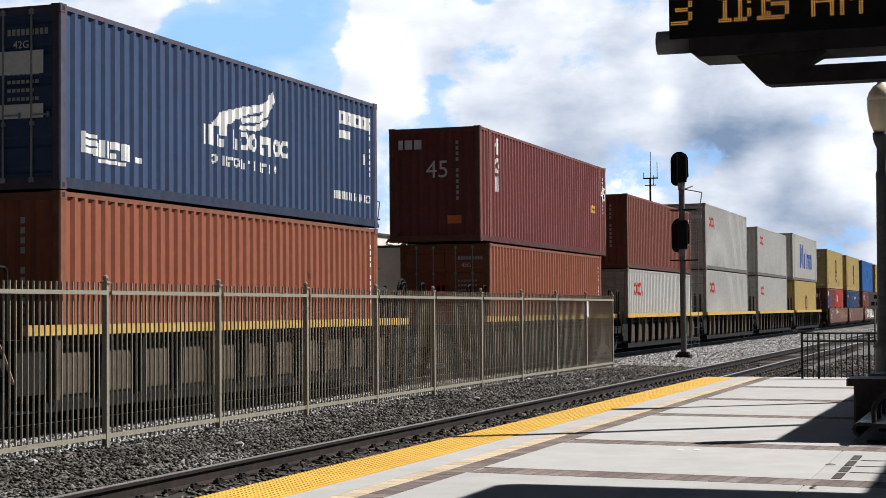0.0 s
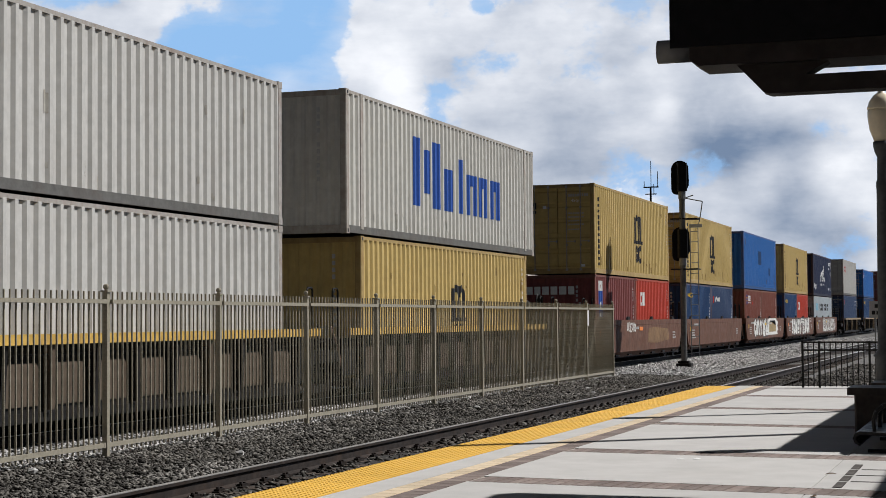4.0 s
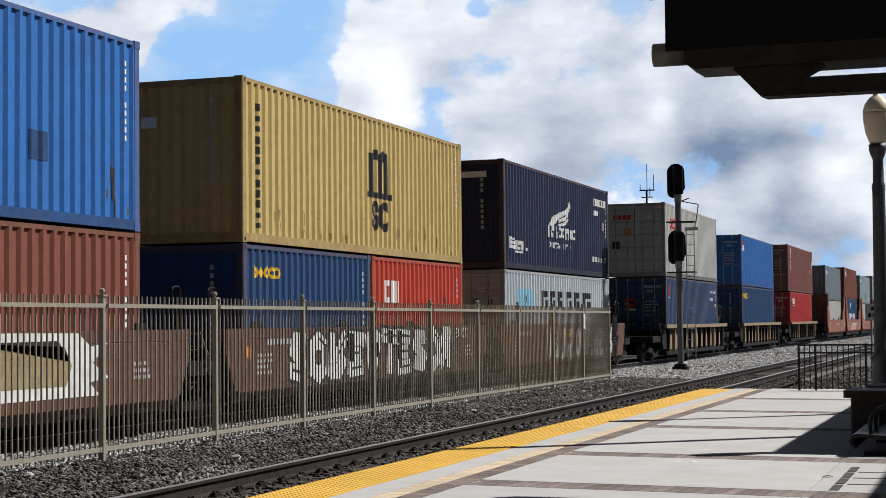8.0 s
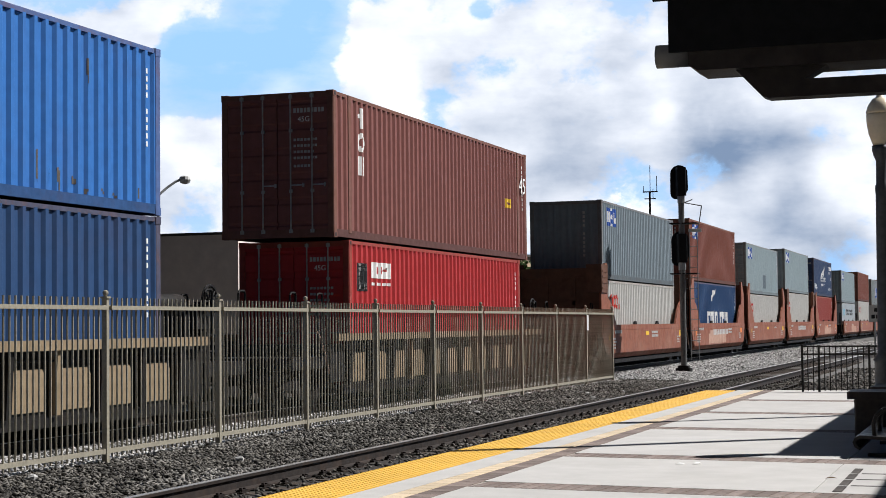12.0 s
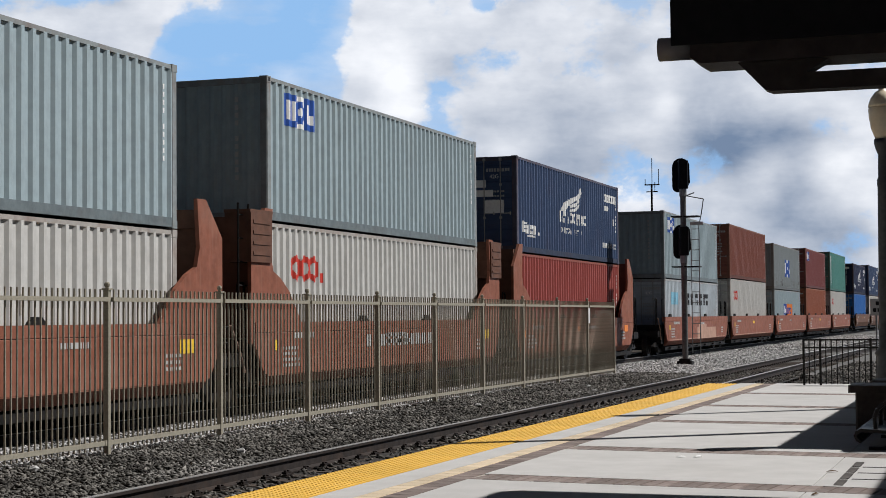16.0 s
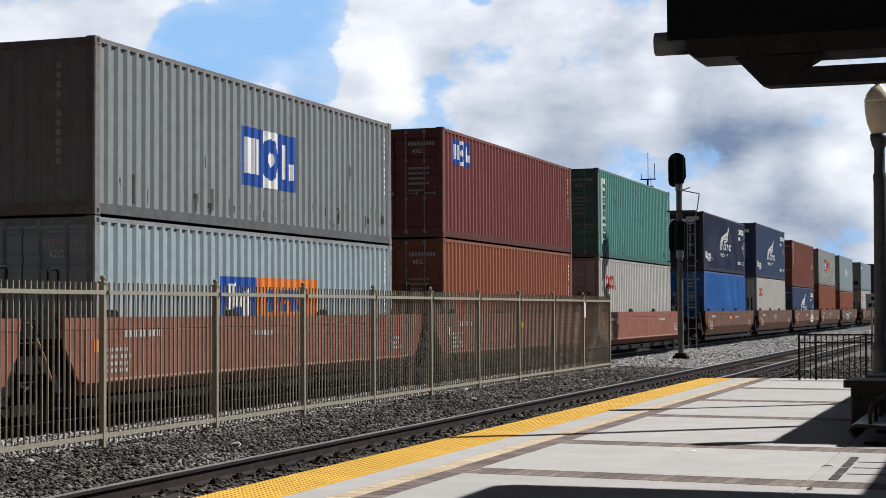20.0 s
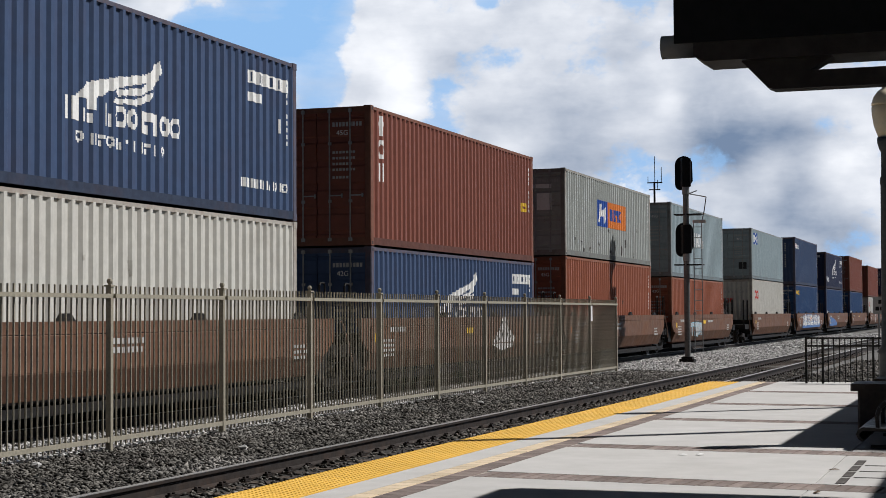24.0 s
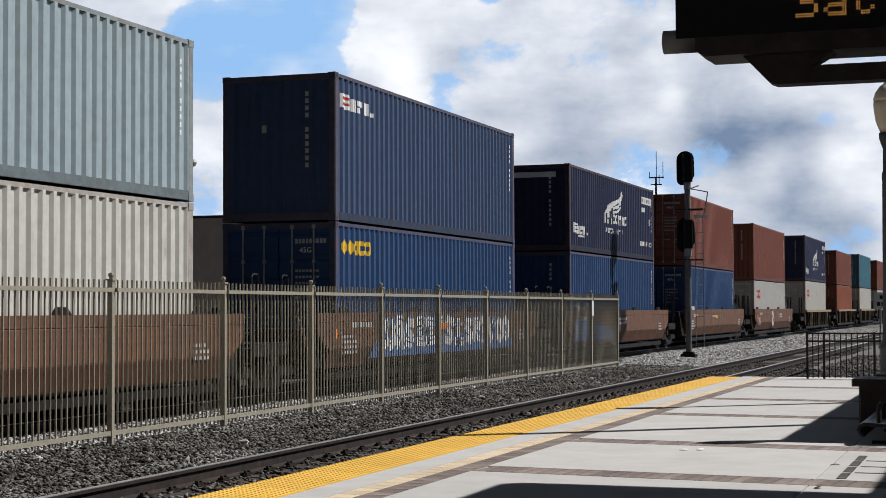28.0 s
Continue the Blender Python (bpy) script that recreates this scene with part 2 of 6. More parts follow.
mark_grey = material("mark_grey", (0.42, 0.42, 0.41), 0.6, vary=0.1, stain=3, stain_amount=0.2, bump=0)
mark_teal = material("mark_teal", (0.02, 0.22, 0.24), 0.55, vary=0.1, stain=3, stain_amount=0.2, bump=0)
spray_blue = material("spray_blue", (0.07, 0.15, 0.33), 0.65, grain=5, vary=0.15, stain=2.0, stain_amount=0.5, stain_colour=(0.10, 0.08, 0.07), streak=0.3, bump=0)
patch_dark = material("patch_dark", (0.03, 0.07, 0.16), 0.6, vary=0.2, stain=3, stain_amount=0.3, bump=0)
patch_grey = material("patch_grey", (0.15, 0.19, 0.22), 0.6, vary=0.2, stain=3, stain_amount=0.3, bump=0)
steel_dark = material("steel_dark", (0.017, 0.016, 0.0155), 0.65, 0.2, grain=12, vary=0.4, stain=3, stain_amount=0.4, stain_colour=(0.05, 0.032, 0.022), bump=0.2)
wheel_steel = material("wheel_steel", (0.035, 0.029, 0.026), 0.5, 0.5, grain=20, vary=0.4, stain=4, stain_amount=0.5, stain_colour=(0.11, 0.06, 0.035))
galv = material("galvanised_rod", (0.34, 0.34, 0.33), 0.5, 0.4, grain=20, vary=0.2, stain=4, stain_amount=0.3)
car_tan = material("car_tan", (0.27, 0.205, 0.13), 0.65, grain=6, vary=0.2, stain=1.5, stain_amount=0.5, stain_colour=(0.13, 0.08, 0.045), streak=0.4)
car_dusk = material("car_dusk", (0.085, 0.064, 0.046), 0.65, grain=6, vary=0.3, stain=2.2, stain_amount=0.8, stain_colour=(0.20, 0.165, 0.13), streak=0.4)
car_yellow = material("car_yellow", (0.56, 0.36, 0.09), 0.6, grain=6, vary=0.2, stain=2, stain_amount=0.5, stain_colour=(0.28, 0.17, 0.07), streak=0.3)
car_brown = material("car_brown", (0.125, 0.062, 0.042), 0.65, grain=5, vary=0.22, stain=1.0, stain_amount=0.5, stain_colour=(0.085, 0.058, 0.042), streak=0.4)
car_faded = material("car_faded", (0.40, 0.25, 0.19), 0.7, grain=4, vary=0.2, stain=1.5, stain_amount=0.5, stain_colour=(0.26, 0.13, 0.09))
car_orange = material("car_orange", (0.225, 0.083, 0.052), 0.62, grain=5, vary=0.2, stain=0.8, stain_amount=0.5, stain_colour=(0.33, 0.19, 0.14), streak=0.4)
car_red = material("car_red", (0.235, 0.09, 0.06), 0.62, grain=5, vary=0.2, stain=1.0, stain_amount=0.5, stain_colour=(0.15, 0.075, 0.05), streak=0.4)
car_umber = material("car_umber", (0.12, 0.064, 0.042), 0.62, grain=5, vary=0.2, stain=1.0, stain_amount=0.5, stain_colour=(0.21, 0.085, 0.035), streak=0.4)
fence_paint = material("fence_paint", (0.285, 0.262, 0.205), 0.6, 0.0, grain=30, vary=0.2, stain=4, stain_amount=0.35, stain_colour=(0.12, 0.10, 0.08), bump=0.1)
black_iron = material("black_iron", (0.022, 0.021, 0.02), 0.45, 0.2, grain=30, vary=0.3, stain=4, stain_amount=0.25, stain_colour=(0.06, 0.045, 0.035), bump=0.2)
lamp_iron = material("lamp_iron", (0.10, 0.105, 0.11), 0.5, 0.3, grain=15, vary=0.2, stain=2, stain_amount=0.3)
mast_grey = material("mast_grey", (0.16, 0.16, 0.155), 0.55, 0.2, grain=15, vary=0.2, stain=2, stain_amount=0.5, stain_colour=(0.05, 0.05, 0.05), streak=0.4)
grey_pole = material("grey_pole", (0.30, 0.31, 0.31), 0.5, 0.4, grain=15, vary=0.15, stain=2, stain_amount=0.3)
ballast_new = material("ballast_new", (0.13, 0.127, 0.12), 0.9, grain=10, vary=0.3, stain=1.2, stain_amount=0.4, bump=0.8, bump_scale=22)
ballast_old = material("ballast_old", (0.045, 0.042, 0.039), 0.9, grain=10, vary=0.35, stain=0.7, stain_amount=0.55, stain_colour=(0.04, 0.037, 0.034), bump=0.8, bump_scale=22)
stone_new = material("stone_new", (0.33, 0.325, 0.315), 0.88, grain=14, vary=0.2, stain_amount=0, bump=0.3, bump_scale=50, per_island=0.65)
stone_old = material("stone_old", (0.088, 0.082, 0.073), 0.9, grain=1.2, vary=0.5, stain=0.5, stain_amount=0.8, stain_colour=(0.22, 0.21, 0.195), bump=0.3, bump_scale=50, per_island=0.85)
earth = material("earth", (0.05, 0.043, 0.034), 0.95, grain=3, vary=0.3, stain=0.15, stain_amount=0.5, bump=0.5, bump_scale=12)
rail_side = material("rail_side", (0.036, 0.030, 0.027), 0.7, 0.3, grain=10, vary=0.3, stain=3, stain_amount=0.4, stain_colour=(0.10, 0.06, 0.04))
rail_top = material("rail_top", (0.50, 0.48, 0.46), 0.42, 0.75, grain=30, vary=0.15, stain=6, stain_amount=0.3)
tie_wood = material("tie_wood", (0.075, 0.06, 0.05), 0.9, grain=8, vary=0.3, stain=2, stain_amount=0.4, bump=0.5, squash=(1, 6, 1), per_object=0.2)
concrete = material("concrete", (0.455, 0.442, 0.422), 0.85, grain=2.5, vary=0.07, stain=0.6, stain_amount=0.28, stain_colour=(0.30, 0.28, 0.255), bump=0.25, bump_scale=120, per_object=0.05)
concrete_edge = material("concrete_edge", (0.42, 0.40, 0.37), 0.9, grain=3, vary=0.12, stain=0.8, stain_amount=0.4, bump=0.3, bump_scale=80)
tactile = material("tactile_yellow", (0.70, 0.42, 0.075), 0.6, grain=6, vary=0.08, stain=1.5, stain_amount=0.25, stain_colour=(0.45, 0.28, 0.06), bump=0.1, per_object=0.06)
brick_mat = material("brick_brown", (0.20, 0.16, 0.142), 0.85, grain=12, vary=0.18, stain=2, stain_amount=0.4, stain_colour=(0.33, 0.30, 0.27), bump=0.4, bump_scale=90, per_object=0.25)
brick_tan = material("brick_tan", (0.57, 0.465, 0.33), 0.85, grain=12, vary=0.12, stain=2, stain_amount=0.3, bump=0.4, bump_scale=90, per_object=0.12)
brick_dark = material("brick_dark", (0.075, 0.068, 0.062), 0.85, grain=12, vary=0.25, stain=3, stain_amount=0.4, stain_colour=(0.2, 0.18, 0.16), bump=0.4, bump_scale=90)
leaf_dry = material("leaf_dry", (0.09, 0.055, 0.03), 0.8, grain=20, vary=0.3, stain_amount=0)
mortar = material("mortar", (0.47, 0.43, 0.385), 0.95, grain=20, vary=0.15, stain=3, stain_amount=0.3)
sign_black = material("sign_black", (0.02, 0.019, 0.019), 0.5, grain=20, vary=0.2, stain=3, stain_amount=0.1, bump=0.05)
led_amber = material("led_amber", (1.0, 0.48, 0.12), 0.5, vary=0, stain_amount=0, bump=0, emit=0.4)
canopy_brown = material("canopy_brown", (0.065, 0.053, 0.046), 0.6, grain=12, vary=0.25, stain=2, stain_amount=0.3)
drum_grey = material("drum_grey", (0.30, 0.29, 0.27), 0.6, 0.1, grain=10, vary=0.15, stain=2, stain_amount=0.3)
globe_mat = material("lamp_globe", (0.80, 0.70, 0.52), 0.35, vary=0.05, stain=3, stain_amount=0.2, stain_colour=(0.6, 0.5, 0.34), bump=0)
wall_tan = material("wall_tan", (0.78, 0.71, 0.63), 0.9, grain=2, vary=0.08, stain=0.4, stain_amount=0.25, bump=0.2)
wall_sand = material("wall_sand", (0.42, 0.33, 0.22), 0.9, grain=2, vary=0.08, stain=0.4, stain_amount=0.25, bump=0.2)
roof_dark = material("roof_dark", (0.07, 0.065, 0.06), 0.9)
sign_blue = material("sign_blue", (0.03, 0.045, 0.22), 0.5, vary=0.1, stain_amount=0.1, bump=0)
signal_black = material("signal_black", (0.013, 0.013, 0.014), 0.55, grain=15, vary=0.3, stain=3, stain_amount=0.2)
lens_dark = material("signal_lens", (0.02, 0.012, 0.012), 0.12, vary=0.1, stain_amount=0, bump=0)
leaf_mat = material("leaf", (0.055, 0.095, 0.03), 0.75, grain=4, vary=0.3, stain=1, stain_amount=0.3, bump=0, per_island=0.35)
bark_mat = material("bark", (0.11, 0.085, 0.06), 0.9, grain=8, vary=0.3)
sign_white = material("sign_white", (0.62, 0.62, 0.60), 0.6, vary=0.06, stain=2, stain_amount=0.2)


# ---------------------------------------------------------------- mesh helpers
class Shape:
    """Collects the faces of one mesh."""

    def __init__(self):
        self.v, self.f = [], []

    def add(self, verts, faces):
        n = len(self.v)
        self.v += [tuple(p) for p in verts]
        self.f += [tuple(i + n for i in q) for q in faces]
        return self

    def box(self, x0, x1, y0, y1, z0, z1, c=0.0):
        """A box; c chamfers its upright edges."""
        if c:
            ring = [(x0 + c, y0), (x1 - c, y0), (x1, y0 + c), (x1, y1 - c), (x1 - c, y1), (x0 + c, y1), (x0, y1 - c), (x0, y0 + c)]
            return self.prism(ring, z0, z1)
        v = [(x, y, z) for z in (z0, z1) for x, y in ((x0, y0), (x1, y0), (x1, y1), (x0, y1))]
        return self.add(v, [(3, 2, 1, 0), (4, 5, 6, 7), (0, 1, 5, 4), (1, 2, 6, 5), (2, 3, 7, 6), (3, 0, 4, 7)])

    def prism(self, ring, a, b, axis="z"):
        """A ring of points drawn out from a to b along an axis. Rings in (x, y), (y, z) or (x, z)."""
        n = len(ring)
        put = {"z": lambda p, h: (p[0], p[1], h), "x": lambda p, h: (h, p[0], p[1]), "y": lambda p, h: (p[0], h, p[1])}[axis]
        v = [put(p, h) for h in (a, b) for p in ring]
        f = [tuple(reversed(range(n))), tuple(range(n, 2 * n))] + [(i, (i + 1) % n, n + (i + 1) % n, n + i) for i in range(n)]
        return self.add(v, f)

    def rod(self, p, q, r, n=8, r2=None):
        """A round rod from p to q."""
        p, q = Vector(p), Vector(q)
        w = (q - p).normalized()
        u = w.orthogonal().normalized()
        s = w.cross(u)
        v = []
        for c, k in ((p, r), (q, r if r2 is None else r2)):
            v += [c + (u * math.cos(2 * math.pi * i / n) + s * math.sin(2 * math.pi * i / n)) * k for i in range(n)]
        return self.add(v, [tuple(reversed(range(n))), tuple(range(n, 2 * n))] + [(i, (i + 1) % n, n + (i + 1) % n, n + i) for i in range(n)])

    def path(self, pts, r, n=6):
        for a, b in zip(pts, pts[1:]):
            self.rod(a, b, r, n)
        return self

    def lathe(self, prof, n=16, c=(0, 0, 0)):
        """Rings (radius, height) turned round the upright axis."""
        v, f = [], []
        for r, z in prof:
            v += [(c[0] + r * math.cos(2 * math.pi * i / n), c[1] + r * math.sin(2 * math.pi * i / n), c[2] + z) for i in range(n)]
        for k in range(len(prof) - 1):
            f += [(k * n + i, k * n + (i + 1) % n, (k + 1) * n + (i + 1) % n, (k + 1) * n + i) for i in range(n)]
        f += [tuple(reversed(range(n))), tuple(range((len(prof) - 1) * n, len(prof) * n))]
        return self.add(v, f)

    def ring(self, c, axis, r, t, n=20, m=6):
        """A hoop of radius r and thickness t round an axis."""
        c, w = Vector(c), Vector(axis).normalized()
        u = w.orthogonal().normalized()
        s = w.cross(u)
        v, f = [], []
        for i in range(n):
            d = u * math.cos(2 * math.pi * i / n) + s * math.sin(2 * math.pi * i / n)
            v += [c + d * (r + t * math.cos(2 * math.pi * j / m)) + w * t * math.sin(2 * math.pi * j / m) for j in range(m)]
        for i in range(n):
            for j in range(m):
                a, b = i * m, (i + 1) % n * m
                f.append((a + j, b + j, b + (j + 1) % m, a + (j + 1) % m))
        return self.add(v, f)

    def mesh(self, name, mat, smooth=False):
        me = bpy.data.meshes.new(name)
        me.from_pydata(self.v, [], self.f)
        me.materials.append(mat)
        if smooth:
            me.polygons.foreach_set("use_smooth", [True] * len(me.polygons))
        me.update()
        return me


CACHE = {}
JOINED = ("number_marking", "lettering", "emblem", "graffiti", "stencil_marking", "paint_patch", "rust_streak")


def part(name, shape, mat, parent, label="", at=None, smooth=False, key=None):
    """One mesh object under a thing or a part. shape: a Shape, or a function that makes it, kept under key."""
    if key is not None:
        k = (key, mat.name)
        if k not in CACHE:
            CACHE[k] = (shape() if callable(shape) else shape).mesh(name, mat, smooth)
        me = CACHE[k]
    else:
        me = (shape() if callable(shape) else shape).mesh(name, mat, smooth)
    ob = new(name, me)
    ob.parent = parent
    if at is not None:
        ob.matrix_basis = at if isinstance(at, Matrix) else Matrix.Translation(at)
    if label:
        ob["label"] = label
    if name in JOINED:
        ob["kind"] = "stuff"
    return ob


def thing(name, label, category, at=(0, 0, 0), group="", kind="", shape=None, mat=None, smooth=False):
    ob = new(name, shape.mesh(name, mat, smooth) if shape else None)
    ob.matrix_basis = at if isinstance(at, Matrix) else Matrix.Translation(at)
    return tagged(ob, label, category, group, kind)

# ---------------------------------------------------------------- ground and tracks
RAIL_Z, NEAR_TRACK, FAR_TRACK = -0.25, -6.80, -13.56
BED = [(-60, -0.62), (-18.5, -0.62), (-16.2, -0.43), (-12.6, -0.42), (-11.6, -0.40), (-10.5, -0.36), (-9.2, -0.40), (-8.2, -0.42), (-5.3, -0.42), (-2.5, -0.45), (10, -0.45)]


def bed_height(x):
    for (a, h), (b, k) in zip(BED, BED[1:]):
        if a <= x <= b:
            return h + (k - h) * (x - a) / (b - a)
    return -0.62


g = Shape()
R = 3000
g.add([(-R, -R, -0.66), (R, -R, -0.66), (R, R, -0.66), (-R, R, -0.66)], [(0, 1, 2, 3)])
thing("ground", "dry brown earth reaching to the horizon", "ground", kind="structure", shape=g, mat=earth)


def bed(name, label, x0, x1, y0, y1, mat, step):
    s = Shape()
    xs = np.arange(x0, x1 + 0.01, 0.35)
    ys = np.arange(y0, y1 + 0.01, step)
    v = [(x, y, bed_height(x) - 0.012 + 0.03 * noise.noise((x * 1.7, y * 1.7, 0.3)) + 0.015 * noise.noise((x * 6, y * 6, 4))) for y in ys for x in xs]
    n = len(xs)
    s.add(v, [(j * n + i, j * n + i + 1, (j + 1) * n + i + 1, (j + 1) * n + i) for j in range(len(ys) - 1) for i in range(n - 1)])
    s.add([(x0, y0, -0.8), (x1, y0, -0.8), (x1, y1, -0.8), (x0, y1, -0.8)], [(3, 2, 1, 0)])
    return thing(name, label, "ballast", kind="structure", shape=s, mat=mat)

bed("ballast_bed", "pale grey crushed-stone bed under the freight track", -18.5, -10.6, -40, 420, ballast_new, 1.0)
bed("ballast_bed", "dark weathered crushed-stone bed under the platform track", -10.6, -5.15, -40, 47, ballast_old, 0.8)
bed("ballast_bed", "grey crushed-stone bed beyond the platform", -10.6, 12, 47.01, 420, ballast_new, 1.5)
bed("ballast_bed", "brownish crushed stone past the platform end", -5.15, 12, 30.9, 47, ballast_old, 0.8)


def scatter(name, label, mat, areas, seed):
    """Broken stones strewn over the beds: areas of x, y, stones a square metre and size."""
    rng = np.random.default_rng(seed)
    base = np.array([(1, 0, 0), (0, 1, 0), (-1, 0, 0), (0, -1, 0), (0, 0, 1), (0, 0, -1)], float)
    tri = np.array([(0, 1, 4), (1, 2, 4), (2, 3, 4), (3, 0, 4), (1, 0, 5), (2, 1, 5), (3, 2, 5), (0, 3, 5)])
    vs, fs, at = [], [], 0
    for x0, x1, y0, y1, per, size in areas:
        n = int((x1 - x0) * (y1 - y0) * per)
        x, y = rng.uniform(x0, x1, n), rng.uniform(y0, y1, n)
        z = np.interp(x, [p[0] for p in BED], [p[1] for p in BED]) + rng.uniform(-0.006, 0.016, n)
        a = np.stack([rng.uniform(0, 6.283, n), rng.normal(0, 0.45, n)], -1)
        v = base[None] * rng.uniform(0.55, 1.35, (n, 6, 1)) * rng.uniform(0.6, 1.25, (n, 1, 3)) * (size * rng.uniform(0.6, 1.5, n))[:, None, None] * 0.5
        v += rng.normal(0, size * 0.12, v.shape)
        v[..., 2] *= 0.55
        v[..., 0] *= 1.25
        c, s = np.cos(a[:, 0])[:, None], np.sin(a[:, 0])[:, None]
        v = np.stack([v[..., 0] * c - v[..., 1] * s, v[..., 0] * s + v[..., 1] * c, v[..., 2]], -1)
        c, s = np.cos(a[:, 1])[:, None], np.sin(a[:, 1])[:, None]
        v = np.stack([v[..., 0], v[..., 1] * c - v[..., 2] * s, v[..., 1] * s + v[..., 2] * c], -1)
        v += np.stack([x, y, z], -1)[:, None]
        vs.append(v.reshape(-1, 3))
        fs.append((tri[None] + (at + 6 * np.arange(n))[:, None, None]).reshape(-1, 3))
        at += 6 * n
    v, f = np.concatenate(vs), np.concatenate(fs)
    me = bpy.data.meshes.new(name)
    me.vertices.add(len(v))
    me.vertices.foreach_set("co", v.ravel())
    me.loops.add(f.size)
    me.loops.foreach_set("vertex_index", f.ravel())
    me.polygons.add(len(f))
    me.polygons.foreach_set("loop_start", np.arange(0, f.size, 3))
    me.materials.append(mat)
    me.update(calc_edges=True)
    return tagged(new(name, me), label, "ballast", kind="stuff")


scatter("ballast_stones", "loose pale grey ballast stones beside the freight track", stone_new,
        [(-12.9, -10.5, 13, 30, 420, 0.055), (-12.9, -10.5, 30, 48, 300, 0.06), (-12.9, -8.0, 47, 75, 130, 0.075), (-12.9, -8.0, 75, 130, 30, 0.10)], 3)
scatter("ballast_stones", "loose dark dusty ballast stones along the platform track", stone_old,
        [(-10.5, -7.65, 10, 22, 560, 0.052), (-10.5, -7.65, 22, 47, 340, 0.056), (-7.5, -5.4, 12, 50, 90, 0.055), (-5.1, 1.0, 31.3, 60, 60, 0.07)], 4)
rng = random.Random(5)
for _ in range(6):
    x, y = rng.uniform(-10.4, -8.6), rng.uniform(13, 46)
    s = Shape().lathe([(0.015, -0.02), (0.05, -0.015), (0.055, 0.015), (0.035, 0.035), (0.01, 0.04)], 6)
    s.v = [(p[0] * 1.4 + rng.uniform(-.015, .015), p[1] + rng.uniform(-.015, .015), p[2] + rng.uniform(-.01, .01)) for p in s.v]
    thing("rock", "pale loose rock lying on the ballast", "rock", pose(x, y, bed_height(x) + 0.03, 0, 0, rng.uniform(0, 360)), group="rocks", shape=s, mat=stone_new)

RAIL = [(-0.07, -0.17), (0.07, -0.17), (0.07, -0.155), (0.012, -0.135), (0.010, -0.045), (0.036, -0.035), (0.037, -0.008), (-0.037, -0.008), (-0.036, -0.035), (-0.010, -0.045), (-0.012, -0.135), (-0.07, -0.155)]


def track(x, y0, y1, tie_from, tie_to, label):
    t = thing("track", label, "railway track", (x, 0, RAIL_Z), kind="structure")
    for s in (-0.7525, 0.7525):
        r = part("rail", Shape().prism([(px + s, pz) for px, pz in RAIL], y0, y1, "y"), rail_side, t)
        part("railhead", Shape().box(s - 0.031, s + 0.031, y0, y1, -0.006, 0.0), rail_top, r, "bright worn running surface")
    n = int((tie_to - tie_from) / 0.53)
    for i in range(n):
        y = tie_from + i * 0.53
        tie = part("tie", lambda: Shape().box(-1.3, 1.3, -0.115, 0.115, -0.36, -0.172, 0.012), tie_wood, t, at=(0, y, 0), key="tie")
        for s in (-0.7525, 0.7525):
            def clip():
                c = Shape().box(-0.15, 0.15, -0.09, 0.09, -0.171, -0.158)
                for q in (-0.105, 0.105):
                    c.rod((q, -0.04, -0.158), (q, -0.04, -0.115), 0.016, 6).rod((q, 0.045, -0.158), (q, 0.045, -0.12), 0.016, 6)
                    c.box(q - 0.028, q + 0.028, -0.065, 0.065, -0.158, -0.135)
                return c
            part("tie_plate", clip, wheel_steel, tie, at=(s, 0, 0), key="tie_plate")
    return t


track(NEAR_TRACK, -40, 75, 9.0, 72, "platform-side railway track with bright worn rails on dark ties")
far_rails = thing("track", "freight railway track under the moving train", "railway track", (FAR_TRACK, 0, RAIL_Z), kind="structure")
for s in (-0.7525, 0.7525):
    r = part("rail", Shape().prism([(px + s, pz) for px, pz in RAIL], -150, 420, "y"), rail_side, far_rails)
    part("railhead", Shape().box(s - 0.031, s + 0.031, -150, 420, -0.006, 0.0), rail_top, r, "bright worn running surface")


def curved_track(label, start, lead, radius, length):
    """A track that goes on from start and bends to the right."""
    t = thing("track", label, "railway track", (start[0], start[1], RAIL_Z), kind="structure")
    for s in (-0.7525, 0.7525):
        for nm, ring, mat in (("rail", RAIL, rail_side), ("railhead", [(-0.031, -0.006), (0.031, -0.006), (0.031, 0.001), (-0.031, 0.001)], rail_top)):
            v, k = [], len(ring)
            steps = 40
            for i in range(steps + 1):
                d = length * i / steps
                a = max(0.0, d - lead) / radius
                cx, cy = (0, d) if d < lead else (radius * (1 - math.cos(a)), lead + radius * math.sin(a))
                v += [(cx + (px + s) * math.cos(a), cy - (px + s) * math.sin(a), pz) for px, pz in ring]
            f = [(i * k + j, i * k + (j + 1) % k, (i + 1) * k + (j + 1) % k, (i + 1) * k + j) for i in range(steps) for j in range(k)]
            part(nm, Shape().add(v, f), mat, t)
    return t


curved_track("platform track going on and bending away", (NEAR_TRACK, 75), 20, 700, 190)
curved_track("turnout track leaving the platform line", (NEAR_TRACK, 62), 2, 330, 120)

# ---------------------------------------------------------------- platform
EDGE, END = -5.32, 30.9
plat = thing("platform", "low concrete station platform with brick bands and a yellow edge", "platform", kind="structure")
part("platform_base", Shape().box(EDGE + 0.03, 9, -8, END, -0.9, -0.035), concrete_edge, plat)
part("platform_kerb", Shape().box(EDGE, EDGE + 0.028, -8, END, -0.30, -0.004), concrete_edge, plat)


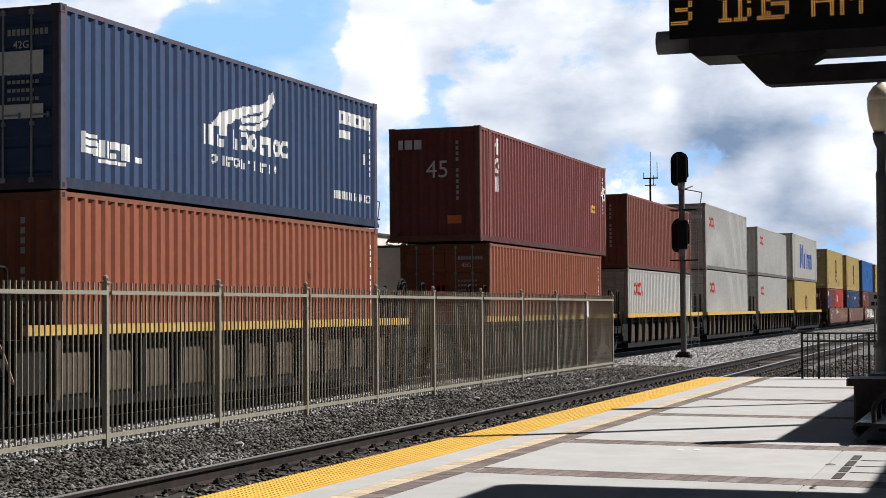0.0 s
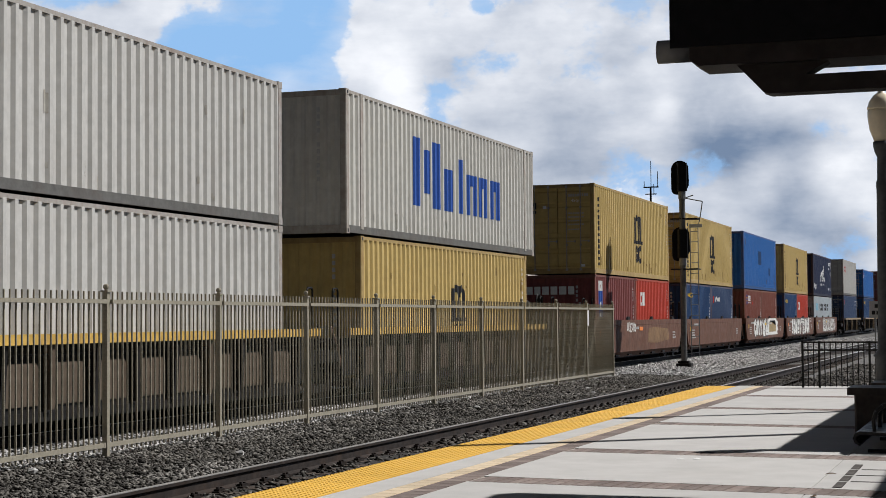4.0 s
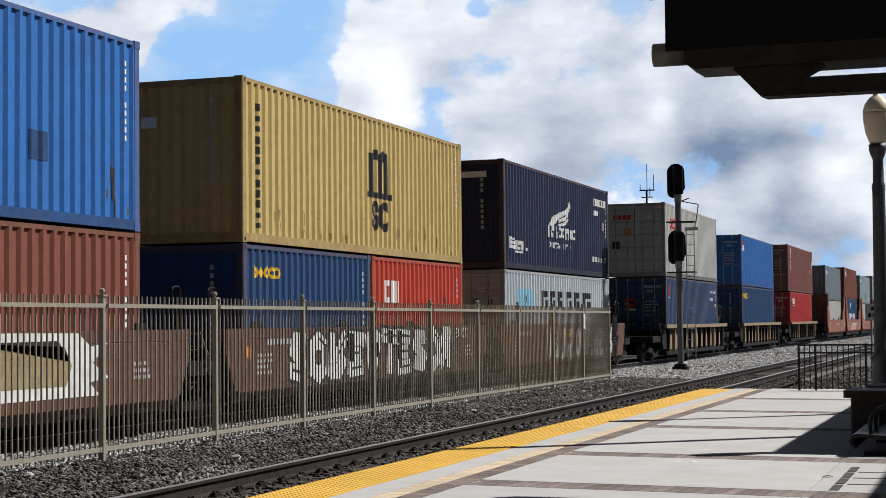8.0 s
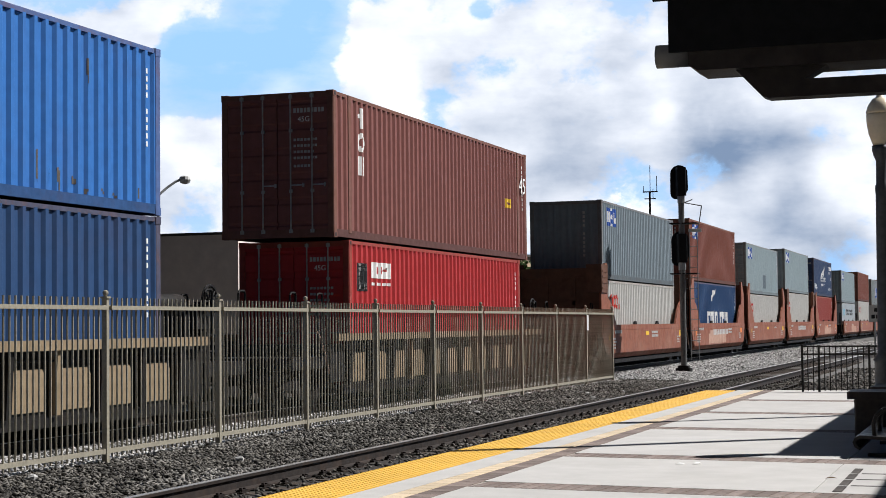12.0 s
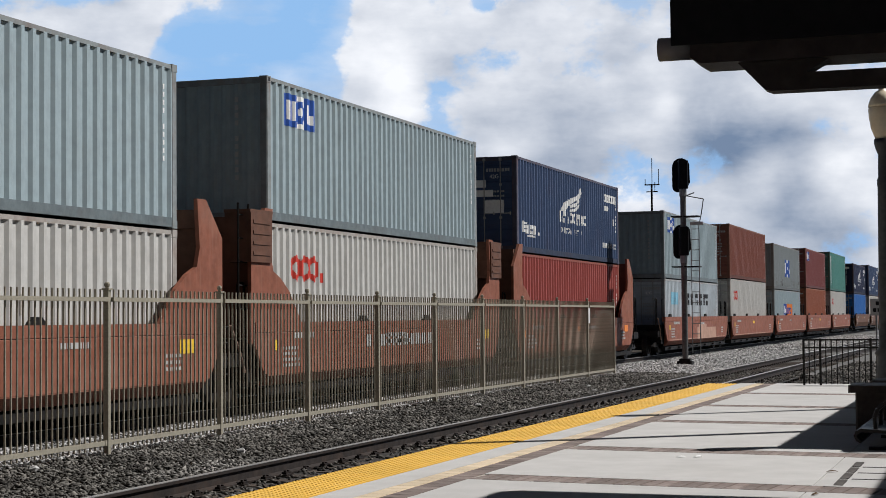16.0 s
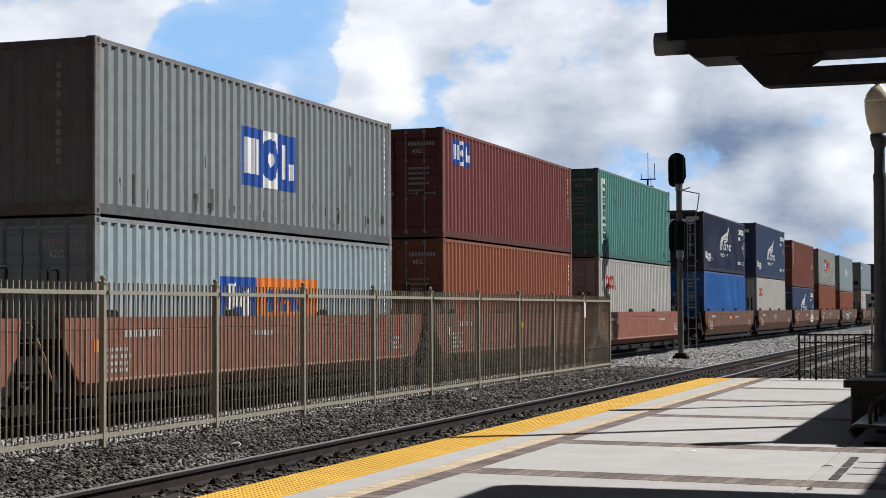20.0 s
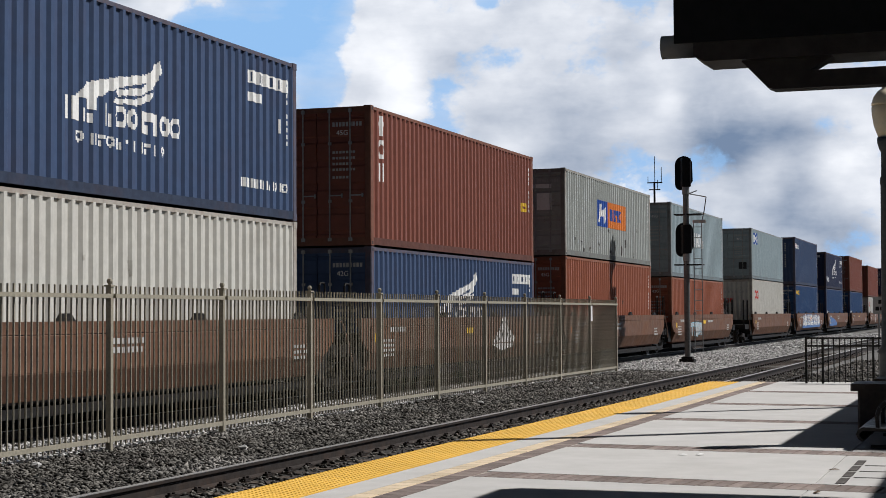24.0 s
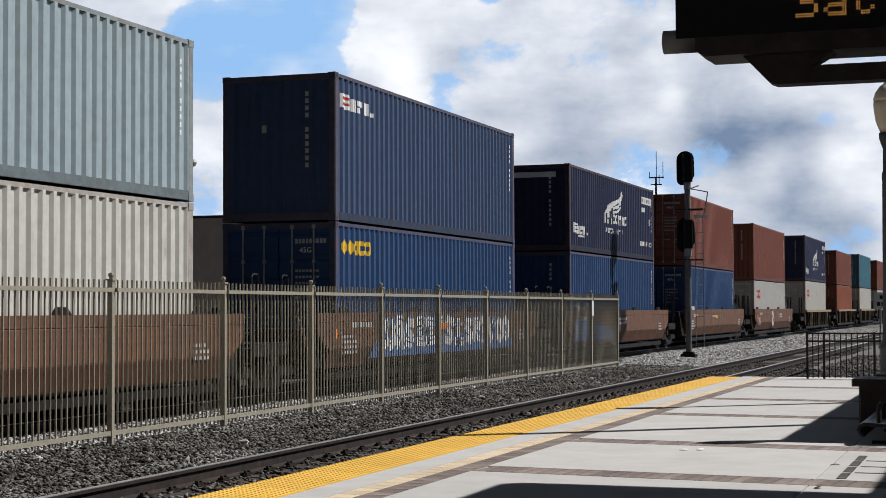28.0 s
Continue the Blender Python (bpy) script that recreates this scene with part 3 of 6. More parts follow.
def dome_tile():
    s = Shape().box(-0.28, 0.28, -0.298, 0.298, -0.03, 0.002)
    for i in range(9):
        for j in range(10):
            x, y = -0.28 + 0.56 * (i + 0.5) / 9, -0.298 + 0.596 * (j + 0.5) / 10
            a, b = 0.017, 0.010
            ring = lambda r, z: [(x + r * math.cos(k * 1.0472), y + r * math.sin(k * 1.0472), z) for k in range(6)]
            s.add(ring(a, 0.002) + ring(b, 0.0075), [(k, (k + 1) % 6, 6 + (k + 1) % 6, 6 + k) for k in range(6)] + [(6, 7, 8, 9, 10, 11)])
    return s


for i in range(42):
    part("tactile_tile", dome_tile, tactile, plat, at=(EDGE + 0.282, 6.0 + 0.6 * i - 0.3 + 0.0, 0.002), key="tactile_tile")
part("edge_strip", Shape().box(-4.742, -4.445, -8, END, -0.034, 0.0), concrete, plat, "smooth grey concrete strip")


def soldier(w, l):
    return lambda: Shape().prism([(-w / 2, -l / 2), (w / 2, -l / 2), (w / 2, l / 2), (-w / 2, l / 2)], -0.033, -0.004).prism(
        [(-w / 2 + .004, -l / 2 + .004), (w / 2 - .004, -l / 2 + .004), (w / 2 - .004, l / 2 - .004), (-w / 2 + .004, l / 2 - .004)], -0.004, 0.0)


for i in range(112):
    y = 8.5 + i * 0.2
    part("brick", soldier(0.16, 0.1985), brick_tan, plat, at=(-4.36, y, 0.0), key="brick_tan")
for i in range(112):
    part("brick", soldier(0.192, 0.192), brick_mat, plat, at=(-4.165, 8.5 + i * 0.2, 0.0), key="brick_edge")
part("mortar_bed", Shape().box(-4.444, -4.066, -8, END, -0.034, -0.007), mortar, plat)
BANDS = [8.9, 12.45, 15.45, 19.6, 23.1, 26.8]
SKEW = -0.12
for k, y in enumerate(BANDS):
    for i in range(40):
        x = -3.98 + i * 0.108
        part("brick", soldier(0.099, 0.42), brick_mat, plat, at=pose(x, y + (x + 2.5) * SKEW, 0, 0, 0, math.degrees(math.atan(SKEW))), key="brick_band")
    part("mortar_bed", Shape().prism([(-4.05, y - 1.55 * SKEW - 0.225), (3.0, y + 5.5 * SKEW - 0.225), (3.0, y + 5.5 * SKEW + 0.225), (-4.05, y - 1.55 * SKEW + 0.225)], -0.034, -0.008), mortar, plat)
# concrete fields between the bands, cut once along their length
cuts = [-8.0] + BANDS + [END + 0.25]
for a, b in zip(cuts, cuts[1:]):
    for x0, x1 in ((-4.06, -1.40), (-1.39, 1.1), (1.11, 5.0), (5.01, 9.0)):
        lo = lambda x: a + (0 if a == -8.0 else (x + 2.5) * SKEW + 0.23)
        hi = lambda x: min(END, b + (x + 2.5) * SKEW - 0.23)
        part("paving_slab", Shape().prism([(x0, lo(x0)), (x1, lo(x1)), (x1, hi(x1)), (x0, hi(x0))], -0.034, 0.0), concrete, plat)
# a framed square of brick round an access cover
for i in range(4):
    part("brick", soldier(0.075, 0.44), brick_dark, plat, at=(-1.22, 12.82 + i * 0.52, 0.004), key="brick_frame")
for y in (13.1, 13.62, 14.14):
    part("slab_joint", Shape().box(-1.16, 0.3, y - 0.022, y + 0.022, -0.01, 0.003), brick_dark, plat)
for name, label, x, y, turn, mat in (("fallen_leaf", "dry brown leaf lying on the platform", -1.365, 13.63, 20, leaf_dry), ("fallen_leaf", "dry brown leaf lying on the platform", -1.31, 11.9, 70, leaf_dry),
                                     ("paper_scrap", "torn white paper scrap on the platform", -2.80, 14.72, 0, mark_white), ("paper_scrap", "small white paper scrap on the platform", -2.66, 14.78, 40, mark_white)):
    s = Shape()
    half_, fold = [(-.045, 0), (-.025, .016), (.005, .020), (.03, .012), (.05, 0)], (.002, .012, .016, .013, .003)
    v = [(px, 0, z) for (px, w), z in zip(half_, fold)] + [(px, w, z * .4) for (px, w), z in zip(half_, fold)] + [(px, -w, z * .5) for (px, w), z in zip(half_, fold)]
    s.add(v, [(i, i + 1, 6 + i, 5 + i) for i in range(4)] + [(i + 1, i, 10 + i, 11 + i) for i in range(4)])
    thing(name, label, "litter", pose(x, y, 0.003, 0, 0, turn), shape=s, mat=mat)

# ---------------------------------------------------------------- fence between the tracks
FX, FY0, FSTEP, FZ = -10.46, 17.77, 3.055, 1.28
fence = thing("fence", "tall picket fence of weathered olive-grey steel between the tracks", "fence", (FX, 0, 0))
POSTS = [FY0 + FSTEP * i for i in range(-3, 10)]


def fence_post():
    s = Shape().box(-0.036, 0.036, -0.034, 0.034, -0.5, 1.65, 0.004)
    s.box(-0.05, 0.05, -0.05, 0.05, 1.65, 1.672)
    return s.lathe([(0.02, 1.672), (0.022, 1.685), (0.034, 1.70), (0.038, 1.72), (0.030, 1.742), (0.010, 1.752)], 8)


for y in POSTS:
    part("post", fence_post, fence_paint, fence, at=(0, y, 0), key="fence_post")
for a, b in zip(POSTS, POSTS[1:]):
    L = b - a - 0.08
    for z, h, lip in ((1.51, 0.05, 0.07), (-0.25, 0.055, 0.022)):
        part("rail", lambda: Shape().box(-0.022, lip, 0, L, 0, h).box(-0.026, 0.026, 0, 0.04, -0.006, h + 0.006).box(-0.026, 0.026, L - 0.04, L, -0.006, h + 0.006),
             fence_paint, fence, at=(0, a + 0.04, z), key=("fence_rail", lip))
    for i in range(24):
        part("picket", lambda: Shape().box(-0.011, 0.011, -0.006, 0.006, -0.30, 1.66),
             fence_paint, fence, at=(0.0, a + 0.04 + L * (i + 1) / 25, 0), key="picket")
plate = part("warning_plate", Shape().box(0.052, 0.058, -0.09, 0.09, -0.2, 0.2), sign_white, fence, "small pale plate on the fence", at=(0.0, POSTS[-2], 1.29))

# ---------------------------------------------------------------- the train
W, FOOT = 2.438, 12.192
SPEED = 18.2
MOVING = []        # thing, distance along the track at the start, x, z
PITCH = 0.2775


def wave(y0, y1):
    """Depth profile of a corrugated wall along y: points of (y, inset)."""
    n = max(2, round((y1 - y0) / PITCH))
    p = (y1 - y0) / n
    pts = [(y0, 0.0)]
    for i in range(n):
        a = y0 + i * p
        pts += [(a + p * 0.15, 0.0), (a + p * 0.37, 0.040), (a + p * 0.65, 0.040), (a + p * 0.87, 0.0)]
    return pts + [(y1, 0.0)]


def inset(pts, y):
    return np.interp(y, [p[0] for p in pts], [p[1] for p in pts])


def box_length(ft):
    return {20: 6.058, 40: FOOT, 45: 13.716}[ft]


def side_span(ft):
    L = box_length(ft)
    return -L / 2 + 0.16, L / 2 - 0.16


def wall_shape(ft, h, face):
    """A corrugated side wall; face 1 is the sunny side."""
    a, b = side_span(ft)
    pts = wave(a, b)
    z0, z1 = 0.16, h - 0.07
    x = W / 2 - 0.012
    v, n = [], len(pts)
    for z in (z0, z1):
        v += [(face * (x - d), y, z) for y, d in pts]
    v += [(face * (x - 0.055), y, z) for z in (z0, z1) for y in (a, b)]
    f = [(i, i + 1, n + i + 1, n + i) for i in range(n - 1)]
    m = 2 * n
    f += [(m, m + 2, m + 3, m + 1)] + [(0, n, m + 2, m), (n - 1, m + 1, m + 3, 2 * n - 1)]
    if face < 0:
        f = [tuple(reversed(q)) for q in f]
    return Shape().add(v, f)


def end_shape(h, way_):
    """A corrugated closed end; way_ -1 is the end that leads."""
    n = 9
    x0, x1, z0, z1 = -W / 2 + 0.13, W / 2 - 0.13, 0.16, h - 0.11
    p = (x1 - x0) / n
    pts = [(x0, 0.0)]
    for i in range(n):
        a = x0 + i * p
        pts += [(a + p * 0.12, 0.0), (a + p * 0.36, 0.04), (a + p * 0.64, 0.04), (a + p * 0.88, 0.0)]
    pts.append((x1, 0.0))
    k = len(pts)
    v = [(x, way_ * -d - way_ * 0.02, z) for z in (z0, z1) for x, d in pts]
    f = [(i, i + 1, k + i + 1, k + i) for i in range(k - 1)]
    return Shape().add(v, f if way_ < 0 else [tuple(reversed(q)) for q in f])


def door_shape(h, right):
    """One door leaf: a frame and a sheet with level folds, in one piece."""
    x0, x1 = (0.012, W / 2 - 0.12) if right else (-W / 2 + 0.12, -0.012)
    z0, z1 = 0.16, h - 0.11
    n = 5
    ring = [(0.075, z0), (0.012, z0), (0.012, z0 + 0.07)]
    for i in range(n):
        a, b = z0 + 0.08 + (z1 - z0 - 0.16) * i / n, z0 + 0.08 + (z1 - z0 - 0.16) * (i + 1) / n
        ring += [(0.045, a + 0.01), (0.045, a + 0.05), (0.02, a + 0.09), (0.02, b - 0.09), (0.045, b - 0.05), (0.045, b - 0.01)]
    ring += [(0.012, z1 - 0.07), (0.012, z1), (0.075, z1)]
    return Shape().prism(ring[::-1], x0, x1, "x")


def decal(name, thing_, ft, mat, inside, y0, y1, z0, z1, cell=0.045):
    """Paint on the sunny side that follows its folds: inside(y, z) tells where it lies, on arrays. y from the leading end."""
    L = box_length(ft)
    pts = wave(*side_span(ft))
    ys = {float(q) for q in np.arange(y0, y1 + 1e-6, cell) - L / 2} | {p[0] for p in pts if y0 - L / 2 < p[0] < y1 - L / 2}
    ys = sorted(ys)
    ys = [q for i, q in enumerate(ys) if i == 0 or q - ys[i - 1] > 1e-4]
    zs = np.arange(z0, z1 + 1e-6, cell)
    yy, zz = np.meshgrid([(a + b) / 2 + L / 2 for a, b in zip(ys, ys[1:])], (zs[:-1] + zs[1:]) / 2)
    on = inside(yy, zz)
    s = Shape()
    x = [W / 2 - 0.012 + 0.004 - float(inset(pts, q)) for q in ys]
    for j in range(len(zs) - 1):
        i = 0
        while i < len(ys) - 1:
            if on[j, i]:
                s.add([(x[i], ys[i], zs[j]), (x[i + 1], ys[i + 1], zs[j]), (x[i + 1], ys[i + 1], zs[j + 1]), (x[i], ys[i], zs[j + 1])], [(0, 1, 2, 3)])
            i += 1
    if s.f:
        return part(name, s, mat, thing_)


def shapes(*items):
    """A test for plain shapes: r y0 y1 z0 z1 (bar), d y z r (disc), h y z r t (hoop), p points (polygon)."""
    def test(y, z):
        on = np.zeros(y.shape, bool)
        for k, *q in items:
            if k == "r":
                on |= (y >= q[0]) & (y <= q[1]) & (z >= q[2]) & (z <= q[3])
            elif k == "d":
                on |= (y - q[0]) ** 2 + (z - q[1]) ** 2 <= q[2] ** 2
            elif k == "h":
                d = np.hypot(y - q[0], z - q[1])
                on |= (d <= q[2]) & (d >= q[2] - q[3])
            elif k == "x":
                on &= ~((y >= q[0]) & (y <= q[1]) & (z >= q[2]) & (z <= q[3]))
            elif k == "p":
                c = np.zeros(y.shape, bool)
                pts = q[0]
                for (a, b), (d, e) in zip(pts, pts[1:] + pts[:1]):
                    hit = ((b > z) != (e > z)) & (y < (d - a) * (z - b) / ((e - b) or 1e-9) + a)
                    c ^= hit
                on |= c
        return on
    return test


def bars(y, z, sizes, h, gap):
    """A row of plain bars standing for letters."""
    out = []
    for w in sizes:
        out.append(("r", y, y + w, z, z + h))
        y += w + gap
    return out


def text_shape(words, size):
    """Letters of the built-in font, as a thin mesh standing in x and z, its lower left corner at the origin."""
    cu = bpy.data.curves.new("words", "FONT")
    cu.body, cu.size, cu.extrude, cu.resolution_u = words, size, 0.001, 3
    ob = new("words", cu)
    bpy.context.view_layer.update()
    me = bpy.data.meshes.new_from_object(ob.evaluated_get(bpy.context.evaluated_depsgraph_get()))
    s = Shape().add([(p.co.x, -p.co.z, p.co.y) for p in me.vertices], [tuple(f.vertices) for f in me.polygons])
    bpy.data.objects.remove(ob)
    bpy.data.meshes.remove(me)
    bpy.data.curves.remove(cu)
    return s


def number_bars(c, L, h, mat, x0=None):
    """Upright row of small bars near the trailing end of the side, and below them two short ones."""
    s = Shape()
    x = W / 2 - 0.006
    for i in range(11):
        if i in (4, 10):
            continue
        z = h - 0.35 - i * 0.125
        s.box(x - 0.03, x, L / 2 - 0.46, L / 2 - 0.415, z - 0.08, z)
    part("number_marking", s, mat, c)


DRIPPED = []
rust_run = material("rust_run", (0.30, 0.215, 0.085), 0.8, grain=9, vary=0.2, stain=4, stain_amount=0.5, stain_colour=(0.40, 0.30, 0.13), bump=0)
dust_run = material("dust_run", (0.42, 0.405, 0.36), 0.8, grain=9, vary=0.15, stain=4, stain_amount=0.5, stain_colour=(0.36, 0.30, 0.22), bump=0)
dark_run = material("dark_run", (0.09, 0.085, 0.08), 0.8, grain=9, vary=0.25, stain=4, stain_amount=0.5, stain_colour=(0.16, 0.12, 0.09), bump=0)


def container(ft, high, colour, label, front="end", logo=None, group="containers of the freight train"):
    h = 2.896 if high else 2.591
    L = box_length(ft)
    mat, worn = paint(colour), paint(colour, True)
    c = thing("shipping_container", label, "container", group=group)
    k = (ft, high)
    for q in (-1, 1):
        part("side_wall", lambda: wall_shape(ft, h, q), mat, c, key=("wall", k, q))
        part("top_rail", lambda: Shape().box(q * (W / 2 - 0.06) - 0.045, q * (W / 2 - 0.06) + 0.045, -L / 2 + 0.15, L / 2 - 0.15, h - 0.08, h - 0.012), worn, c, key=("top_rail", k, q))
        part("bottom_rail", lambda: Shape().box(q * (W / 2 - 0.05) - 0.04, q * (W / 2 - 0.05) + 0.04, -L / 2 + 0.15, L / 2 - 0.15, 0.02, 0.17), worn if colour == "ochre" else shaded_sill_paint(colour), c, key=("bottom_rail", k, q))
        for e in (-1, 1):
            part("corner_post", lambda: Shape().box(q * (W / 2 - 0.075) - 0.07, q * (W / 2 - 0.075) + 0.07, e * (L / 2 - 0.09) - 0.085, e * (L / 2 - 0.09) + 0.085, 0.115, h - 0.115, 0.02), worn, c, key=("post", k, q, e))
            if ft == 45:
                part("corner_post", lambda: Shape().box(q * (W / 2 - 0.06) - 0.062, q * (W / 2 - 0.06) + 0.062, e * (FOOT / 2 - 0.09) - 0.085, e * (FOOT / 2 - 0.09) + 0.085, 0.11, h - 0.02, 0.015), worn, c, key=("post45", k, q, e))
            for z in (0.0, h - 0.118):
                def casting():
                    s = Shape()
                    x, y = q * (W / 2 - 0.081), e * (L / 2 - 0.089)
                    s.box(x - 0.081, x + 0.081, y - 0.089, y + 0.089, z, z + 0.118, 0.012)
                    return s
                cs = part("corner_casting", casting, worn, c, key=("casting", k, q, e, z))
                if q == 1 and e == -1:
                    # no hole is cut; its inner shade is painted on as a black patch
                    part("casting_hole", lambda: Shape().box(W / 2 - 0.004, W / 2 + 0.001, -L / 2 + 0.055, -L / 2 + 0.125, z + 0.025, z + 0.093), mark_black, cs, key=("hole", k, z))
    for e in (-1, 1):
        part("top_end_rail", lambda: Shape().box(-W / 2 + 0.14, W / 2 - 0.14, e * (L / 2 - 0.06) - 0.055, e * (L / 2 - 0.06) + 0.055, h - 0.125, h - 0.015), worn, c, key=("top_end_rail", k, e))
        part("bottom_end_rail", lambda: Shape().box(-W / 2 + 0.14, W / 2 - 0.14, e * (L / 2 - 0.06) - 0.055, e * (L / 2 - 0.06) + 0.055, 0.01, 0.17), worn, c, key=("bottom_end_rail", k, e))
    part("roof", lambda: Shape().box(-W / 2 + 0.05, W / 2 - 0.05, -L / 2 + 0.12, L / 2 - 0.12, h - 0.05, h - 0.022), mat, c, key=("roof", k))
    part("floor", lambda: Shape().box(-W / 2 + 0.08, W / 2 - 0.08, -L / 2 + 0.12, L / 2 - 0.12, 0.06, 0.13), steel_dark, c, key=("floor", k))
    closed = 1 if front == "door" else -1
    part("end_wall", lambda: end_shape(h, closed), mat, c, at=(0, closed * (L / 2 - 0.01), 0), key=("end", high, closed))
    turn = Matrix.Translation((0, -L / 2 + 0.005, 0)) if front == "door" else pose(0, L / 2 - 0.005, 0, 0, 0, 180)
    for right in (False, True):
        d = part("door", lambda: door_shape(h, right), mat, c, at=turn, key=("door", high, right))
        for i in (0, 1):
            x = (0.30 if right else -0.30) + (i * 0.46) * (1 if right else -1)
            rod = part("locking_rod", lambda: Shape().rod((0, -0.012, 0.10), (0, -0.012, h - 0.05), 0.017, 6).box(-0.04, 0.04, -0.02, 0.02, 0.10, 0.17).box(-0.04, 0.04, -0.02, 0.02, h - 0.13, h - 0.06).box(
                -0.035, 0.035, -0.012, 0.018, 0.9, 0.96).box(-0.035, 0.035, -0.012, 0.018, h - 0.8, h - 0.74), galv, d, "grey upright locking rod", at=(x, 0, 0), key=("rod", high))
            if i == 0 or right:
                part("door_handle", lambda: Shape().box(0, 0.30, -0.03, -0.018, 1.03, 1.055).box(0.26, 0.285, -0.034, 0.014, 1.0, 1.08), galv, d, at=(x, 0, 0), key="door_handle")
        if right and front == "door":
            def rows():
                s = Shape()
                for j, (w, z) in enumerate(((0.62, h - 0.42), (0.5, h - 0.98), (0.5, h - 1.10), (0.42, h - 1.22), (0.5, h - 1.34), (0.36, h - 1.5))):
                    t = 0.09 if j < 1 else 0.05
                    x = 0.36
                    while x < 0.36 + w:
                        s.box(x, x + 0.052, 0.006, 0.012, z, z + t)
                        x += 0.075
                return s
            part("number_marking", rows, mark_grey, d, "pale stencilled lines", key=("door_text", high))
            code = "22G1" if ft == 20 else "45G1" if high else "42G1"
            part("size_code", lambda: text_shape(code, 0.15), mark_white, d, "white size code", at=(0.45, 0.008, h - 0.60), key=("size_code", code))
    if front == "end":
        def column():
            s = Shape()
            for i in range(11):
                if i != 4:
                    s.box(0.58, 0.65, -0.004, 0.0, h - 0.45 - i * 0.14, h - 0.36 - i * 0.14)
            return s
        part("number_marking", column, mark_grey, c, "pale stencilled column", at=(0, -L / 2 + 0.008, 0), key=("end_text", high))
    if colour != "white" and colour != "cream":
        number_bars(c, L, h, mark_white)
    if logo:
        logo(c, ft, h, L)
    if colour in ("ochre", "white", "cream", "green", "stone", "ash", "pale", "blue", "scarlet", "rust"):
        n = len(DRIPPED)
        DRIPPED.append(c)
        drips(c, ft, h, L, rust_run if colour == "ochre" else dust_run if colour in ("white", "cream", "pale") else dark_run, n, {"ochre": 34, "green": 30, "stone": 26, "ash": 34}.get(colour, 16) // (1 if ft > 20 else 2))
    return c


def drips(c, ft, h, L, mat, seed, n):
    """Thin uneven rust runs that start at scrapes low on the side and below the top rail."""
    r = random.Random(seed)
    items = []
    for _ in range(n):
        y, w = r.uniform(.3, L - .3), r.uniform(.03, .10)
        top = .20 + r.uniform(.05, .5) if r.random() < .8 else r.uniform(.6, h - .3)
        low = max(.18, top - r.uniform(.12, .45))
        items.append(("p", [(y - w / 2, top), (y + w / 2, top - r.uniform(0, .08)), (y + w * r.uniform(.1, .4), low), (y - w * r.uniform(0, .3), low + r.uniform(0, .05))]))
    decal("rust_streak", c, ft, mat, shapes(*items), .2, L - .2, .18, h - .2, 0.04)


# ---- emblems on the sides, as plain shapes in their colours
def letter_row(y, z, h, tokens, w, gap):
    """A row of plain shapes: i bar, o hoop, n two bars, l long and short bar, t stacked bars."""
    out = []
    b = h * .26
    for k in tokens:
        if k == "i":
            out.append(("r", y, y + b, z, z + h))
            y += b + gap
            continue
        if k == "o":
            out.append(("h", y + h * .5, z + h * .5, h * .5, b))
            y += h + gap
            continue
        if k == "n":
            out += [("r", y, y + w * .38, z, z + h), ("r", y + w * .60, y + w, z, z + h)]
        elif k == "l":
            out += [("r", y, y + w * .36, z, z + h), ("r", y + w * .56, y + w * .8, z, z + h * .55)]
        elif k == "t":
            out += [("r", y, y + w, z + h * .55, z + h), ("r", y, y + w * .4, z, z + h * .40)]
        y += w + gap
    return out


def wing(c, ft, h, L):
    y, z, k = 4.80, 1.36, 1.30
    q = lambda *pts: ("p", [(y + k * a, z + .72 * b) for a, b in pts])
    feather = [q((-.12, 0), (.1, .35), (.8, .62), (1.45, .82), (1.72, 1.18), (1.78, .92), (1.5, .66), (.95, .46), (.5, .22), (.25, 0)),
               q((.75, .34), (1.3, .50), (1.72, .86), (1.65, .62), (1.35, .36), (.8, .22)),
               q((.70, .16), (1.2, .24), (1.6, .50), (1.5, .28), (1.2, .10), (.65, .06))]
    decal("emblem", c, ft, mark_white, shapes(*feather, *letter_row(4.38, 1.05, .33, "nlt", .24, .06), *letter_row(5.42, 1.05, .33, "looitioo", .24, .05), *letter_row(4.66, .74, .17, "o", .14, .2), *letter_row(5.05, .74, .17, "ntoltlitno", .13, .10)), 4.3, 8.0, .7, 2.25, 0.028)
    decal("lettering", c, ft, mark_white, shapes(("p", [(.62, .56), (.62, .86), (1.0, .83), (1.04, .54)]), ("x", .68, 1.0, .75, .78), ("x", .68, 1.0, .64, .67), *letter_row(1.12, .52, .26, "ntn", .26, .05), *bars(2.08, .53, [.10, .10], .10, .03), *bars(1.1, .44, [.2, .2, .2], .05, .05)), .58, 2.4, .42, .9, 0.028)
    e = L - 2.0
    decal("lettering", c, ft, mark_white, shapes(("r", e, e + 1.7, h - .60, h - .36), *[("x", e + .10 + i * .155 + (.05 if i > 3 else 0), e + .14 + i * .155 + (.05 if i > 3 else 0), h - .55, h - .41) for i in range(10)], ("r", e, e + .6, h - .90, h - .74),
          *letter_row(e - .25, .48, .17, "nnnininlionoi", .14, .035), ("r", e + 1.22, e + 1.28, h - 1.35, h - 1.1)), e - .5, e + 1.8, .42, h - .3, 0.032)


